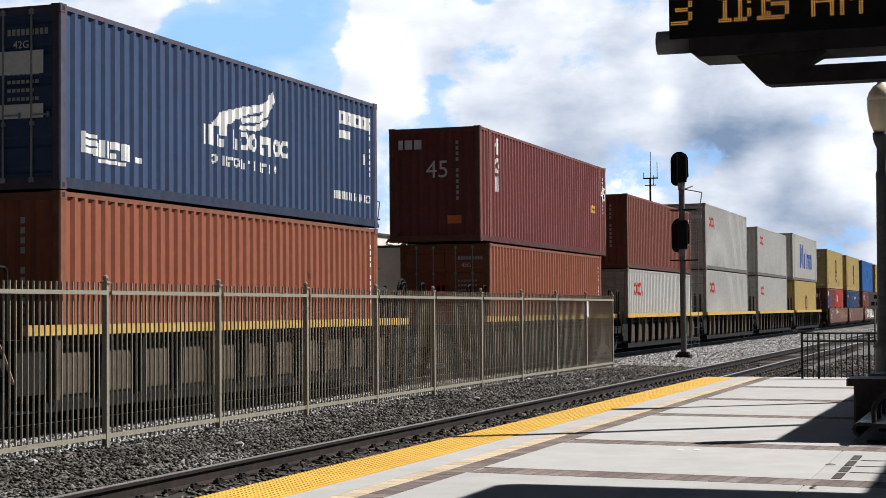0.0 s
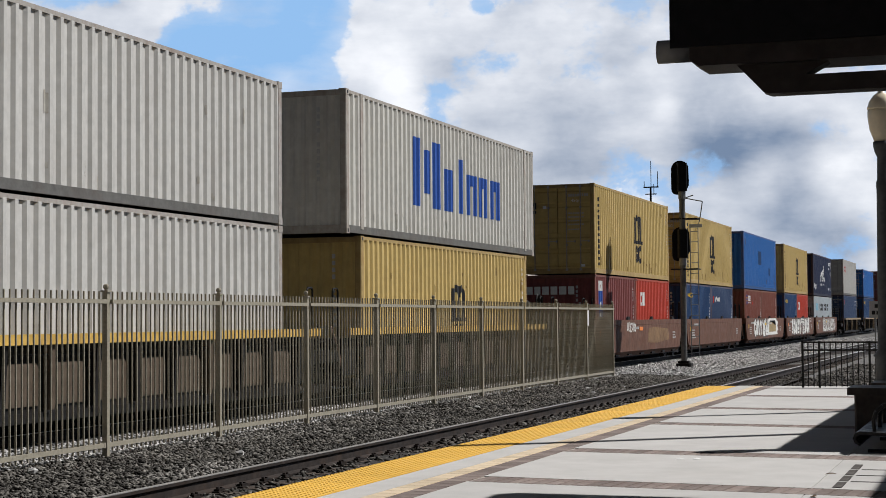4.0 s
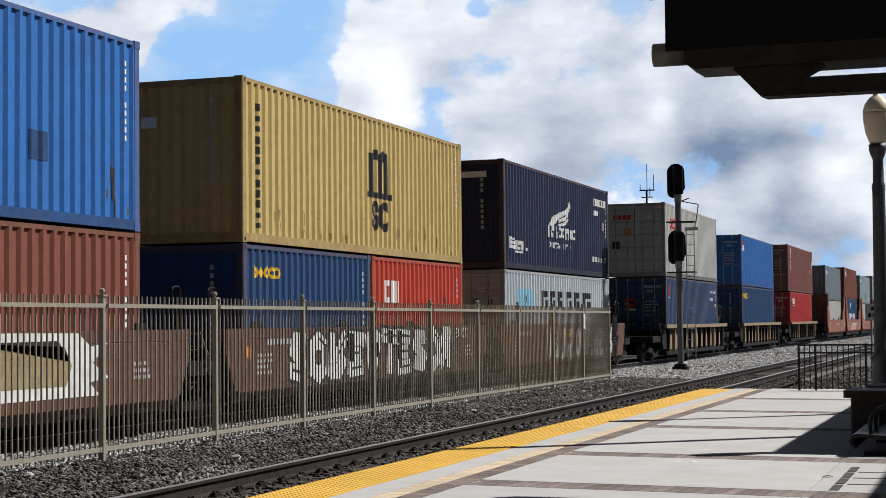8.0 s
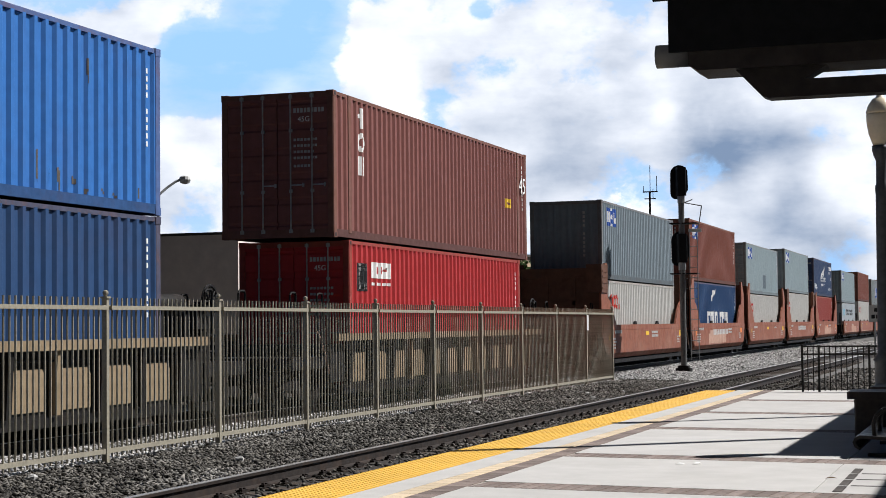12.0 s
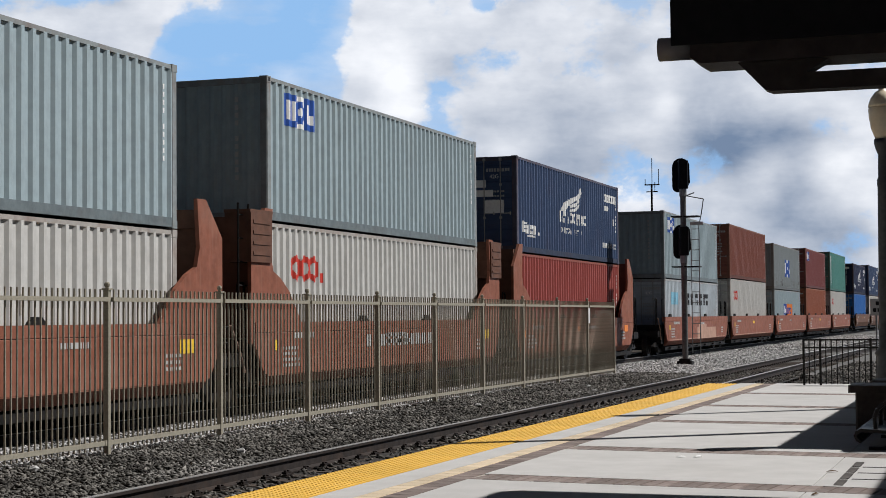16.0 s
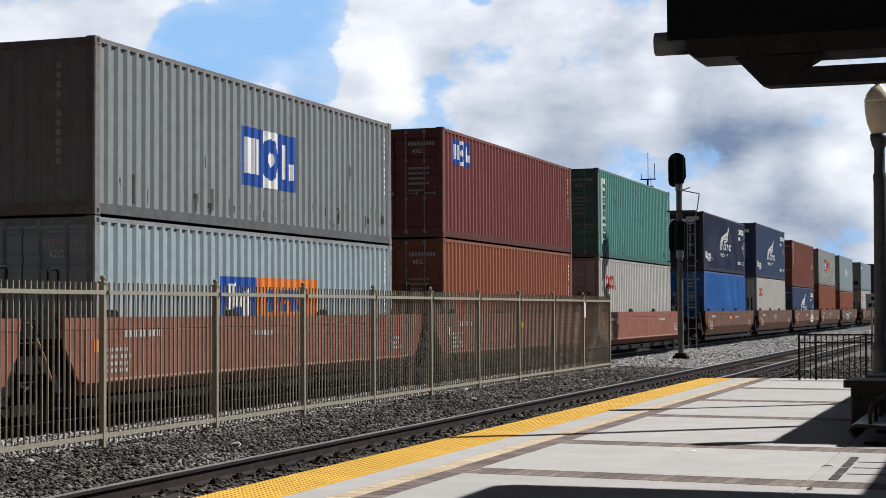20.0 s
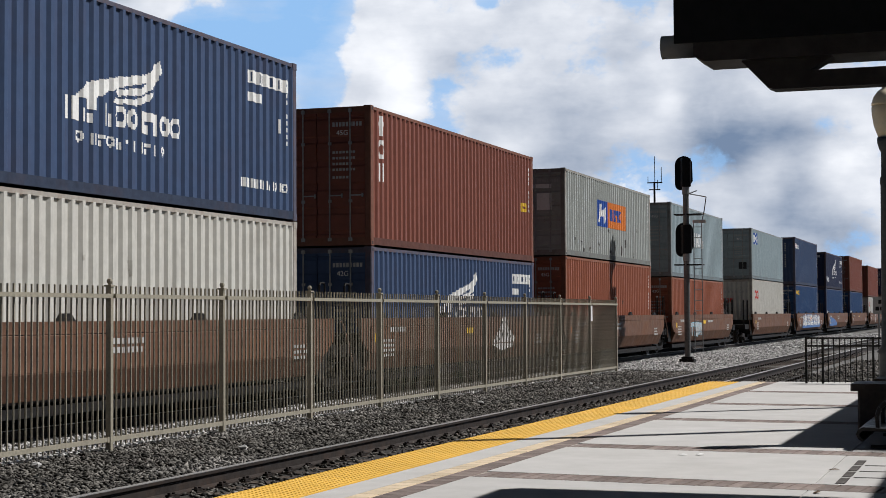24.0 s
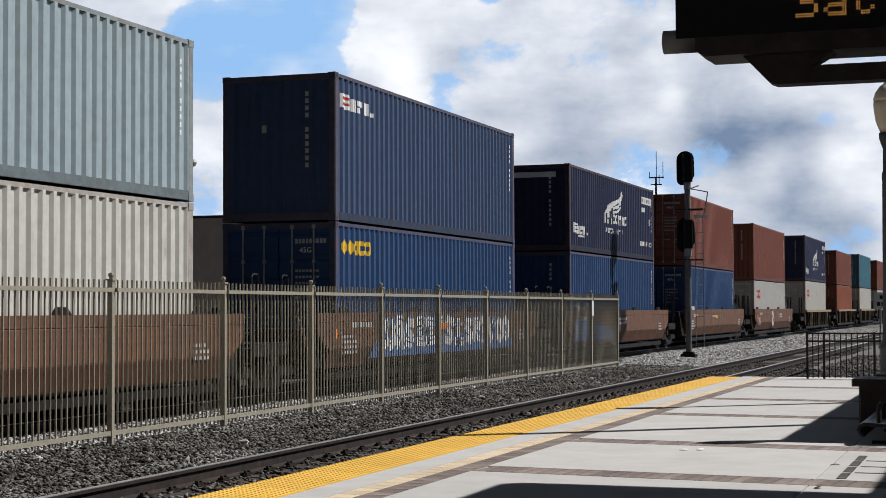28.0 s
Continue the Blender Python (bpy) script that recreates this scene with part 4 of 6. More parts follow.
def flag(c, ft, h, L):
    z = h - .66
    decal("lettering", c, ft, mark_white, shapes(("p", [(.34, z), (.34, z + .30), (.76, z + .27), (.80, z - .03)]), ("x", .4, .74, z + .18, z + .22), ("x", .4, .74, z + .06, z + .10), *letter_row(.90, z - .03, .27, "ntn", .26, .05), *bars(1.84, z - .02, [.09, .09], .09, .03)), .3, 2.1, z - .05, z + .32, 0.028)
    decal("lettering", c, ft, mark_red, shapes(("r", .42, .72, z + .18, z + .22), ("r", .42, .72, z + .06, z + .10)), .38, .78, z, z + .26, 0.028)


def flag_small(c, ft, h, L):
    decal("lettering", c, ft, mark_white, shapes(("r", .5, .8, .9, 1.3), ("x", .5, .8, 1.05, 1.12), *bars(1.0, .95, [.26, .24, .28], .3, .05), ("r", 2.0, 2.35, .95, 1.05)), .4, 2.5, .85, 1.35)


def petals(c, ft, h, L):
    """Two many-lobed red rings, an open one and a corner bar, linked in a row."""
    y, z = 1.29, h * 0.73
    knot = lambda k: [("h", k, z, .225, .105)] + [("d", k + .20 * math.cos(i * 1.0472 + .52), z + .20 * math.sin(i * 1.0472 + .52), .05) for i in range(6)]
    decal("emblem", c, ft, mark_red, shapes(*knot(y), *knot(y + .40), *knot(y + .80), ("r", y + 1.07, y + 1.28, z - .25, z - .06)), y - .28, y + 1.32, z - .28, z + .28, 0.026)


def petals_high(c, ft, h, L):
    petals(c, ft, h, L)


def arch_items(y, z, k=1.0):
    """Two round arches on three stems over a level bar, and below them two broken rings."""
    q = lambda kind, *v: (kind, y + v[0] * k, y + v[1] * k, z + v[2] * k, z + v[3] * k)
    loop = lambda a, b, r, t: ("h", y + a * k, z + b * k, r * k, t * k)
    return [loop(.36, .62, .30, .20), loop(.80, .62, .30, .20), ("x", y, y + 1.2 * k, z - .1 * k, z + .58 * k),
            q("r", .02, .26, .0, .84), q("r", .46, .68, .0, .66), q("r", .88, 1.12, .0, .66), q("r", -.16, 1.28, -.10, .02),
            loop(.28, -.34, .19, .12), loop(.28, -.60, .19, .12), q("x", .30, .52, -.46, -.40), q("x", .04, .26, -.54, -.48), loop(.84, -.47, .32, .17), q("x", .98, 1.2, -.58, -.36)]


def arches(c, ft, h, L):
    y, z = L * 0.50, h * 0.45
    decal("emblem", c, ft, mark_black, shapes(*arch_items(y, z)), y - .2, y + 1.3, z - .85, z + .95, 0.03)
    decal("lettering", c, ft, mark_black, shapes(*[("r", .62, .74, h - .55 - i * .19, h - .43 - i * .19) for i in range(12)]), .55, .8, h - 2.8, h - .4)


def arches_low(c, ft, h, L):
    y, z = L * 0.48, h * 0.42
    decal("emblem", c, ft, mark_black, shapes(*arch_items(y, z, .85)), y - .2, y + 1.2, z - .8, z + .9, 0.03)



def plaque(c, ft, h, L, y=.82, z=1.79, w=1.37, t=.61):
    """A blue panel with white letter-like shapes round a white middle square."""
    m, u = (lambda a: y + a * w), (lambda b: z + b * t)
    left = [("r", m(.07), m(.13), u(.2), u(.8)), ("r", m(.17), m(.23), u(.2), u(.8)), ("r", m(.27), m(.32), u(.2), u(.8))]
    right = [("r", m(.71), m(.79), u(.2), u(.8)), ("r", m(.84), m(.92), u(.2), u(.5))]
    ring = ("h", m(.51), u(.5), min(.36 * t, .17 * w), .10 * w)
    white = shapes(("r", m(.36), m(.66), u(0.0), u(1.0)), *left, *right)
    inner = shapes(ring)
    decal("emblem", c, ft, mark_blue, lambda a, b: ~white(a, b) | inner(a, b), y, y + w, z, z + t, 0.03)
    decal("emblem", c, ft, mark_white, lambda a, b: white(a, b) & ~inner(a, b), y, y + w, z, z + t, 0.03)


def plaque_mid(c, ft, h, L):
    plaque(c, ft, h, L, 4.86, .78, 2.37, 1.04)


def crest(c, ft, h, L):
    y, z = 4.12, 1.66
    decal("emblem", c, ft, mark_red, shapes(("h", y, z + .04, .36, .12), ("r", y - .42, y - .2, z - .34, z + .1), ("x", y - .1, y + .1, z - .5, z + .18)), y - .5, y + .5, z - .45, z + .42, 0.03)
    decal("emblem", c, ft, mark_grey, shapes(("r", y - .10, y + .10, z - .42, z + .16), ("d", y, z + .1, .15)), y - .3, y + .3, z - .45, z + .4, 0.03)
    decal("lettering", c, ft, mark_white, shapes(*letter_row(5.05, 1.30, .60, "nol", .66, .16)), 5.0, 7.75, 1.25, 1.95, 0.03)


def two_tone(c, ft, h, L, z=None):
    y, z, t = 4.03, (1.07 if z is None else z), .86
    beast = shapes(("p", [(y + .2, z + .12), (y + .35, z + .7), (y + .6, z + .74), (y + .55, z + .5), (y + .95, z + .55), (y + 1.2, z + .72), (y + 1.25, z + .4), (y + 1.05, z + .12), (y + .9, z + .12), (y + .9, z + .35), (y + .5, z + .32), (y + .4, z + .12)]))
    word = shapes(*letter_row(y + 1.68, z + .24, .40, "niiitio", .30, .07))
    decal("emblem", c, ft, mark_blue, lambda a, b: ~beast(a, b), y, y + 1.42, z, z + t, 0.03)
    decal("emblem", c, ft, mark_white, beast, y, y + 1.42, z, z + t, 0.03)
    decal("emblem", c, ft, mark_orange, lambda a, b: ~word(a, b), y + 1.44, y + 4.12, z, z + t, 0.03)
    decal("lettering", c, ft, mark_blue, word, y + 1.44, y + 4.12, z, z + t, 0.03)


def two_tone_low(c, ft, h, L):
    two_tone(c, ft, h, L, 0.95)


def ship_line(c, ft, h, L):
    z, t = h * .615, .48
    decal("emblem", c, ft, mark_sky, shapes(("r", 1.25, 2.75, z, z + t)), 1.25, 2.8, z - .02, z + t + .02, 0.03)
    decal("emblem", c, ft, mark_white, shapes(("p", [(2.0 + (.19 if i % 2 else .10) * math.cos(i * .4488), z + .24 + (.19 if i % 2 else .10) * math.sin(i * .4488)) for i in range(14)])), 1.7, 2.3, z, z + t, 0.025)
    letters = []
    for y0, w in ((3.71, .71), (4.62, .66), (5.55, .60), (6.50, .62), (7.50, .62), (8.60, .95)):
        letters += [("r", y0, y0 + w * .34, z, z + t), ("r", y0 + w * .34, y0 + w, z + t * .62, z + t), ("r", y0 + w * .52, y0 + w, z, z + t * .42)]
    decal("lettering", c, ft, mark_black, shapes(*letters), 3.65, 9.8, z, z + t, 0.03)


def tall_blue(c, ft, h, L):
    z = h * .28
    big = [("r", 4.0, 4.45, z, z + 1.55), ("r", 4.66, 5.12, z + .3, z + 1.3), ("r", 5.34, 5.8, z, z + 1.55)]
    low = [k for y in (6.05, 7.85, 8.75, 9.75) for k in (("r", y, y + .28, z, z + 1.0), ("r", y + .42, y + .75, z, z + 1.0), ("r", y + .28, y + .42, z + .7, z + 1.0))] + [("r", 7.15, 7.5, z, z + 1.3)]
    decal("lettering", c, ft, mark_blue, shapes(*big, *low), 3.9, 10.8, z, z + 1.6)


def yellow_word(c, ft, h, L):
    k = 1.0 if ft == 20 else 1.4
    y, z, r = .45 if ft == 20 else .36, h - .485, .105 * k
    out = []
    for i in range(5):
        m = y + r + i * r * 2.12
        out += [("h", m, z, r, .062 * k)]
    out += [("r", y + r * 2.3, y + r * 4.0, z - .03 * k, z + .03 * k), ("r", y + r * 5.85, y + r * 6.3, z - r, z + r), ("x", y + r * 7.4, y + r * 8.2, z - .03 * k, z + .03 * k)]
    decal("lettering", c, ft, mark_yellow, shapes(*out), y - .02, y + r * 10.8, z - r - .02, z + r + .02, 0.024)


def swoosh(c, ft, h, L):
    z = h * .30
    decal("lettering", c, ft, mark_white, shapes(*bars(4.2, z, [.6, .18, .2, .18], .78, .12), ("r", 4.95, 5.75, z + .6, z + .78), *bars(6.1, z, [.2, .2], .78, .25), ("r", 6.1, 6.75, z + .6, z + .78), *bars(7.4, z, [.58, .55, .18, .2, .18], .78, .12), ("x", 4.4, 4.8, z + .2, z + .58), ("x", 7.6, 7.95, z + .2, z + .55), ("x", 8.3, 8.65, z + .2, z + .45)), 4.1, 10.2, z, z + .8)
    decal("emblem", c, ft, mark_white, shapes(("p", [(5.2, z + 1.05), (5.5, z + 1.4), (6.2, z + 1.55), (6.35, z + 1.75), (5.6, z + 1.7), (5.2, z + 1.4)])), 5.1, 6.5, z + 1, z + 1.8)


def column_word(c, ft, h, L):
    decal("emblem", c, ft, mark_white, shapes(("r", .55, 1.15, .45, h - .30)), .5, 1.2, .4, h - .25)
    decal("lettering", c, ft, mark_teal, shapes(*[("r", .68, 1.02, h - .62 - i * .235, h - .45 - i * .235) for i in range(9)], *[("x", .78, .92, h - .58 - i * .235, h - .5 - i * .235) for i in range(0, 9, 2)]), .6, 1.1, .4, h - .3)


def leaning(c, ft, h, L):
    y, h0, h = 1.50 if ft == 45 else .62, h, h + (.17 if ft == 45 else .2)
    decal("lettering", c, ft, mark_white, shapes(("r", y - .02, y + .10, h - .78, h - .35), ("r", y - .10, y + .18, h - .56, h - .48), ("h", y + .05, h - 1.07, .2, .1), ("r", y - .12, y + .02, h - 1.75, h - 1.36), ("r", y + .08, y + .22, h - 1.75, h - 1.36)), y - .2, y + .4, h - 1.8, h - .3, 0.03)
    h = h0
    if ft == 45:
        part("size_marking", lambda: text_shape("45", 0.62), mark_white, c, "white painted number", at=pose(W / 2 - 0.004, L / 2 - 0.72, h - 1.10, 0, 0, 90), key="size_side")
        if c["label"].startswith("long maroon"):
            part("size_marking", lambda: text_shape("45", 0.62), mark_white, c, "white painted number", at=(-.22, -L / 2 - 0.004, 1.62), key="size_end")
    e = 11.78 if ft == 45 else L - 1.1
    decal("size_label", c, ft, mark_yellow, shapes(("r", e, e + .42, 1.34, 1.56), ("x", e + .06, e + .36, 1.42, 1.48)), e - .05, e + .5, 1.3, 1.6, 0.03)


def box_word(c, ft, h, L):
    decal("emblem", c, ft, mark_blue, shapes(("r", .74, 1.08, 1.84, 2.30), ("x", .82, 1.0, 2.12, 2.2), ("x", .80, .96, 1.97, 2.04)), .7, 1.1, 1.8, 2.34, 0.03)
    decal("emblem", c, ft, mark_yellow, shapes(("r", .82, 1.0, 2.12, 2.2), ("r", .80, .96, 1.97, 2.04)), .7, 1.1, 1.8, 2.34, 0.03)
    decal("lettering", c, ft, mark_white, shapes(("r", 1.35, 2.27, 2.0, 2.27), ("x", 1.50, 1.56, 2.06, 2.21), ("x", 1.64, 1.70, 2.06, 2.21), ("x", 1.50, 1.70, 2.11, 2.15), ("x", 1.76, 1.81, 2.06, 2.21), ("x", 1.86, 1.91, 2.06, 2.21), ("x", 1.98, 2.13, 2.06, 2.09), ("x", 1.98, 2.13, 2.18, 2.21), ("x", 1.98, 2.02, 2.06, 2.21),
          *bars(1.37, 1.87, [.1] * 7, .06, .03)), 1.3, 2.32, 1.85, 2.3, 0.03)
    decal("emblem", c, ft, mark_red, shapes(("p", [(2.78, 1.89), (2.91, 2.05), (3.04, 1.89), (2.91, 1.74)])), 2.75, 3.1, 1.7, 2.1, 0.03)


def square_word(c, ft, h, L):
    y, z = .78, 1.62
    decal("lettering", c, ft, mark_white, shapes(("r", y, y + .34, z, z + .48), ("x", y + .12, y + .24, z + .11, z + .37), ("r", y + .40, y + .72, z, z + .48), ("x", y + .52, y + .60, z + .12, z + .36), ("r", y + .80, y + .92, z, z + .48)), y - .05, y + 1.0, z, z + .5, 0.03)


def banner(c, ft, h, L):
    decal("emblem", c, ft, mark_white, shapes(("r", .61, 1.03, 2.06, 2.40), ("x", .74, .90, 2.16, 2.28)), .55, 1.1, 2.0, 2.45, 0.03)
    decal("emblem", c, ft, mark_blue, shapes(("r", .61, 1.03, .5, 2.06), ("r", .78, .86, 2.19, 2.25), ("h", .82, 1.88, .11, .05), ("x", .70, .92, 1.48, 1.72), ("x", .70, .92, 1.12, 1.36), ("x", .70, .92, .76, 1.0)), .55, 1.1, .45, 2.3, 0.03)
    decal("lettering", c, ft, mark_white, shapes(*[k for z in (1.48, 1.12, .76) for k in (("r", .70, .76, z, z + .24), ("r", .86, .92, z, z + .24), ("r", .70, .92, z + .18, z + .24))]), .6, 1.0, .7, 1.8, 0.03)


def wave_box(c, ft, h, L):
    decal("emblem", c, ft, mark_black, shapes(("r", .42, .99, 1.89, 2.45)), .4, 1.0, 1.88, 2.47, 0.03)
    wavy = lambda z: ("p", [(.44 + i * .066, z + .025 * (i % 4 in (1, 2))) for i in range(9)] + [(.968 - i * .066, z + .045 + .025 * (i % 4 in (1, 2))) for i in range(9)])
    decal("emblem", c, ft, mark_white, shapes(wavy(1.92), wavy(2.0), wavy(2.30), wavy(2.38), *bars(.48, 2.19, [.05, .06, .05, .06], .08, .05), *bars(.48, 2.09, [.06, .05, .06, .05], .08, .05)), .4, 1.0, 1.88, 2.47, 0.022)
    decal("lettering", c, ft, mark_white, shapes(("r", 1.22, 2.38, 2.16, 2.48), ("x", 1.36, 1.42, 2.24, 2.41), ("x", 1.54, 1.60, 2.24, 2.41), ("x", 1.68, 1.72, 2.24, 2.41), ("x", 1.78, 1.82, 2.24, 2.41), ("x", 1.94, 2.2, 2.30, 2.33), *bars(1.24, 2.01, [.1] * 8, .07, .045)), 1.2, 2.42, 1.98, 2.5, 0.03)
    decal("lettering", c, ft, mark_red, shapes(("p", [(1.98, 2.36), (2.25, 2.42), (2.28, 2.38), (2.0, 2.32)])), 1.9, 2.32, 2.3, 2.44, 0.03)


def small_emblem(c, ft, h, L):
    z = h - .80
    decal("lettering", c, ft, mark_white, shapes(("p", [(.36, z), (.44, z + .28), (.60, z + .28), (.60, z)]), ("r", .66, .86, z, z + .28), ("r", .90, 1.10, z, z + .12), ("r", .90, .98, z, z + .28)), .3, 1.15, z, z + .3, 0.026)
    decal("emblem", c, ft, mark_red, shapes(("p", [(.38, z + .34), (.98, z + .34), (1.04, z + .44), (.44, z + .44)])), .3, 1.15, z + .32, z + .46, 0.026)


def patches(c, ft, h, L):
    decal("paint_patch", c, ft, patch_dark, shapes(("r", 5.3, 6.3, 1.35, 2.05), ("r", 9.2, 9.7, .85, 1.25)), 5.2, 9.8, .8, 2.1)


def grey_patch(c, ft, h, L):
    plaque(c, ft, h, L)
    decal("paint_patch", c, ft, patch_grey, shapes(("r", 6.1, 7.2, .35, 1.05)), 6, 7.3, .3, 1.1)


def red_tab(c, ft, h, L):
    if ft == 20:
        decal("emblem", c, ft, mark_red, shapes(("h", .62, 1.98, .15, .08), ("r", .62, .88, 1.83, 2.13), ("x", .70, .80, 1.92, 2.04)), .4, .95, 1.8, 2.16, 0.026)
        decal("lettering", c, ft, mark_white, shapes(*letter_row(1.0, 1.86, .24, "otooo", .22, .04)), .95, 2.4, 1.8, 2.16, 0.026)
        return
    decal("emblem", c, ft, mark_red, shapes(("r", .6, .9, h - .74, h - .36)), .5, 1, h - .9, h - .3)
    decal("lettering", c, ft, mark_white, shapes(("r", .6, .9, h - .82, h - .77), *bars(.65, h - .63, [.08, .08], .14, .04)), .5, 1, h - 1, h - .5)
    if ft == 40:
        decal("lettering", c, ft, mark_white, shapes(*bars(10.36, 2.38, [.06, .08, .05], .11, .15), *bars(11.1, 2.38, [.08] * 4, .11, .08), ("r", 10.32, 10.9, 2.05, 2.17), ("x", 10.42, 10.48, 2.08, 2.14), ("x", 10.6, 10.66, 2.08, 2.14), ("r", 11.44, 11.56, 1.76, 1.92)), 10.3, 12.0, 1.7, 2.55, 0.03)
        decal("size_label", c, ft, mark_yellow, shapes(("r", 11.70, 11.82, 1.76, 1.92)), 11.6, 11.9, 1.7, 2.0, 0.03)


def on_end(name, c, L, mat, *items):
    """Flat plain shapes on the leading end, in x and z."""
    s = Shape()
    for x0, x1, z0, z1 in items:
        s.box(x0, x1, -0.006, 0.0, z0, z1)
    part(name, s, mat, c, at=(0, -L / 2 - 0.002, 0))


# ---- well cars
def truck_shapes():
    def sideframe():
        s = Shape()
        return s.prism([(-1.25, .38), (-1.05, .52), (-.55, .52), (-.3, .30), (.3, .30), (.55, .52), (1.05, .52), (1.25, .38), (1.05, .34), (.65, .36), (.4, .16), (-.4, .16), (-.65, .36), (-1.05, .34)], 0, 0.12, "x")
    return sideframe


def add_truck(car, y):
    t = part("truck", lambda: Shape().box(-0.9, 0.9, -0.22, 0.22, 0.34, 0.56), steel_dark, car, "dark steel truck with two axles", at=(0, y, 0), key="truck")
    for q in (-1, 1):
        part("side_frame", truck_shapes(), steel_dark, t, at=(1.0 if q > 0 else -1.12, 0, 0), key="side_frame")
    for e in (-0.85, 0.85):
        def wheelset():
            s = Shape().rod((-1.05, 0, 0), (1.05, 0, 0), 0.08, 8)
            for q in (-1, 1):
                s.rod((q * 0.70, 0, 0), (q * 0.835, 0, 0), 0.42, 20).rod((q * 0.66, 0, 0), (q * 0.70, 0, 0), 0.45, 20)
                s.rod((q * 0.835, 0, 0), (q * 0.86, 0, 0), 0.34, 16)
                for k in range(5):
                    a = k * 2 * math.pi / 5
                    s.rod((q * 0.85, 0.22 * math.cos(a), 0.22 * math.sin(a)), (q * 0.875, 0.22 * math.cos(a), 0.22 * math.sin(a)), 0.045, 6)
            return s
        ws = part("wheelset", wheelset, wheel_steel, t, at=(0, e, 0.42), key="wheelset")
        WHEELS.append(ws)


WHEELS = []


def end_gear(car, y, way_, mat, tank):
    """What stands on a car's end: platform, brake wheel, grab rails, air tank."""
    part("end_platform", lambda: Shape().box(-1.25, 1.25, -0.75, 0.75, 0.72, 0.95).box(-0.35, 0.35, -0.9, 0.9, 0.55, 0.75), steel_dark, car, at=(0, y, 0), key="end_platform")
    for q in (-1, 1):
        for dy in (-0.35, 0.9):
            part("grab_rail", lambda: Shape().path([(0, -0.16, 0.9), (0, -0.16, 2.10), (0, -0.12, 2.15), (0, 0.06, 2.15), (0, 0.10, 2.10), (0, 0.10, 0.9)], 0.022, 6), steel_dark, car, "bent dark grab rail", at=(q * 1.12, y + dy, 0), key=("grab_rail", q))
    if tank:
        wheel = part("brake_wheel", lambda: Shape().ring((0, 0, 0), (1, 0.0, 0), 0.27, 0.024, 24, 6).rod((-0.05, 0, 0), (0.05, 0, 0), 0.06, 8).rod((0, 0, -0.27), (0, 0, 0.27), 0.018, 6).rod((0, -0.27, 0), (0, 0.27, 0), 0.018, 6).rod(
            (0, -0.19, -0.19), (0, 0.19, 0.19), 0.018, 6).rod((0, 0.19, -0.19), (0, -0.19, 0.19), 0.018, 6), steel_dark, car, "dark spoked brake wheel", at=(0.95, y, 1.96), key="brake_wheel")
        part("brake_stand", lambda: Shape().box(-0.09, 0.09, -0.12, 0.12, 0.9, 1.96).box(-0.16, 0.10, -0.34, 0.34, 1.5, 1.8).box(-0.5, -0.1, -0.25, 0.3, 1.3, 1.9), steel_dark, car, at=(0.80, y, 0), key="brake_stand")
        part("air_tank", lambda: Shape().lathe([(0.05, -0.58), (0.15, -0.54), (0.18, -0.46), (0.18, 0.46), (0.15, 0.54), (0.05, 0.58)], 14), drum_grey if way_ < 0 else steel_dark, car, "cylindrical air tank", at=pose(0.75, y - way_ * 1.25, 1.90, 90, 0, 0), key="air_tank", smooth=True)
        for d in (-.4, .4):
            part("tank_cradle", lambda: Shape().box(-.2, .2, -.05, .05, .9, 1.74), steel_dark, car, at=(.75, y - way_ * 1.25 + d, 0), key="tank_cradle")


def stencils(car, half, seed, mat, kind):
    """Small pale stencilled lines on the sunny side of a car, mostly near its ends."""
    r = random.Random(seed)
    s, x = Shape(), 1.4615
    def rows(y, z, n, width, t=.055, gap=.045):
        for i in range(n):
            a, end = y, y + width * r.uniform(.75, 1.0)
            while a < end:
                w = r.uniform(.05, .10)
                s.box(x, x + .005, a, a + w, z - i * (t + gap), z - i * (t + gap) + t)
                a += w + .03
    rows(-half + .25, .98, 4, .75)
    rows(-half + .75, 1.18, 1, 1.15, .10)
    rows(half - 1.0, .95, 3, .55)
    if r.random() < .7:
        rows(r.uniform(-1.5, 2.5), 1.14, r.choice((1, 2)), r.uniform(.8, 1.6), .085)
    if kind == "bulk" and seed in (15, 17):
        a = -2.0
        for w in (.26, .26, .26, .22, .10, .28, .30, .26, .28, .28, .26):
            s.box(x, x + .005, a, a + w, .96, 1.2)
            a += w + .12
    part("stencil_marking", s, mat, car, "faded pale stencilled lines")
    tabs = Shape().box(x, x + .005, -half - .12, -half + .06, .98, 1.16)
    if seed % 2 == 0:
        tabs.box(x, x + .005, -.6, -.05, 1.09, 1.22)
    if kind == "bulk":
        tabs.box(x, x + .005, half - .55, half - .05, 1.0, 1.22)
    part("paint_patch", tabs, mark_yellow if seed % 3 else mark_orange, car, "small yellow reflector tab")


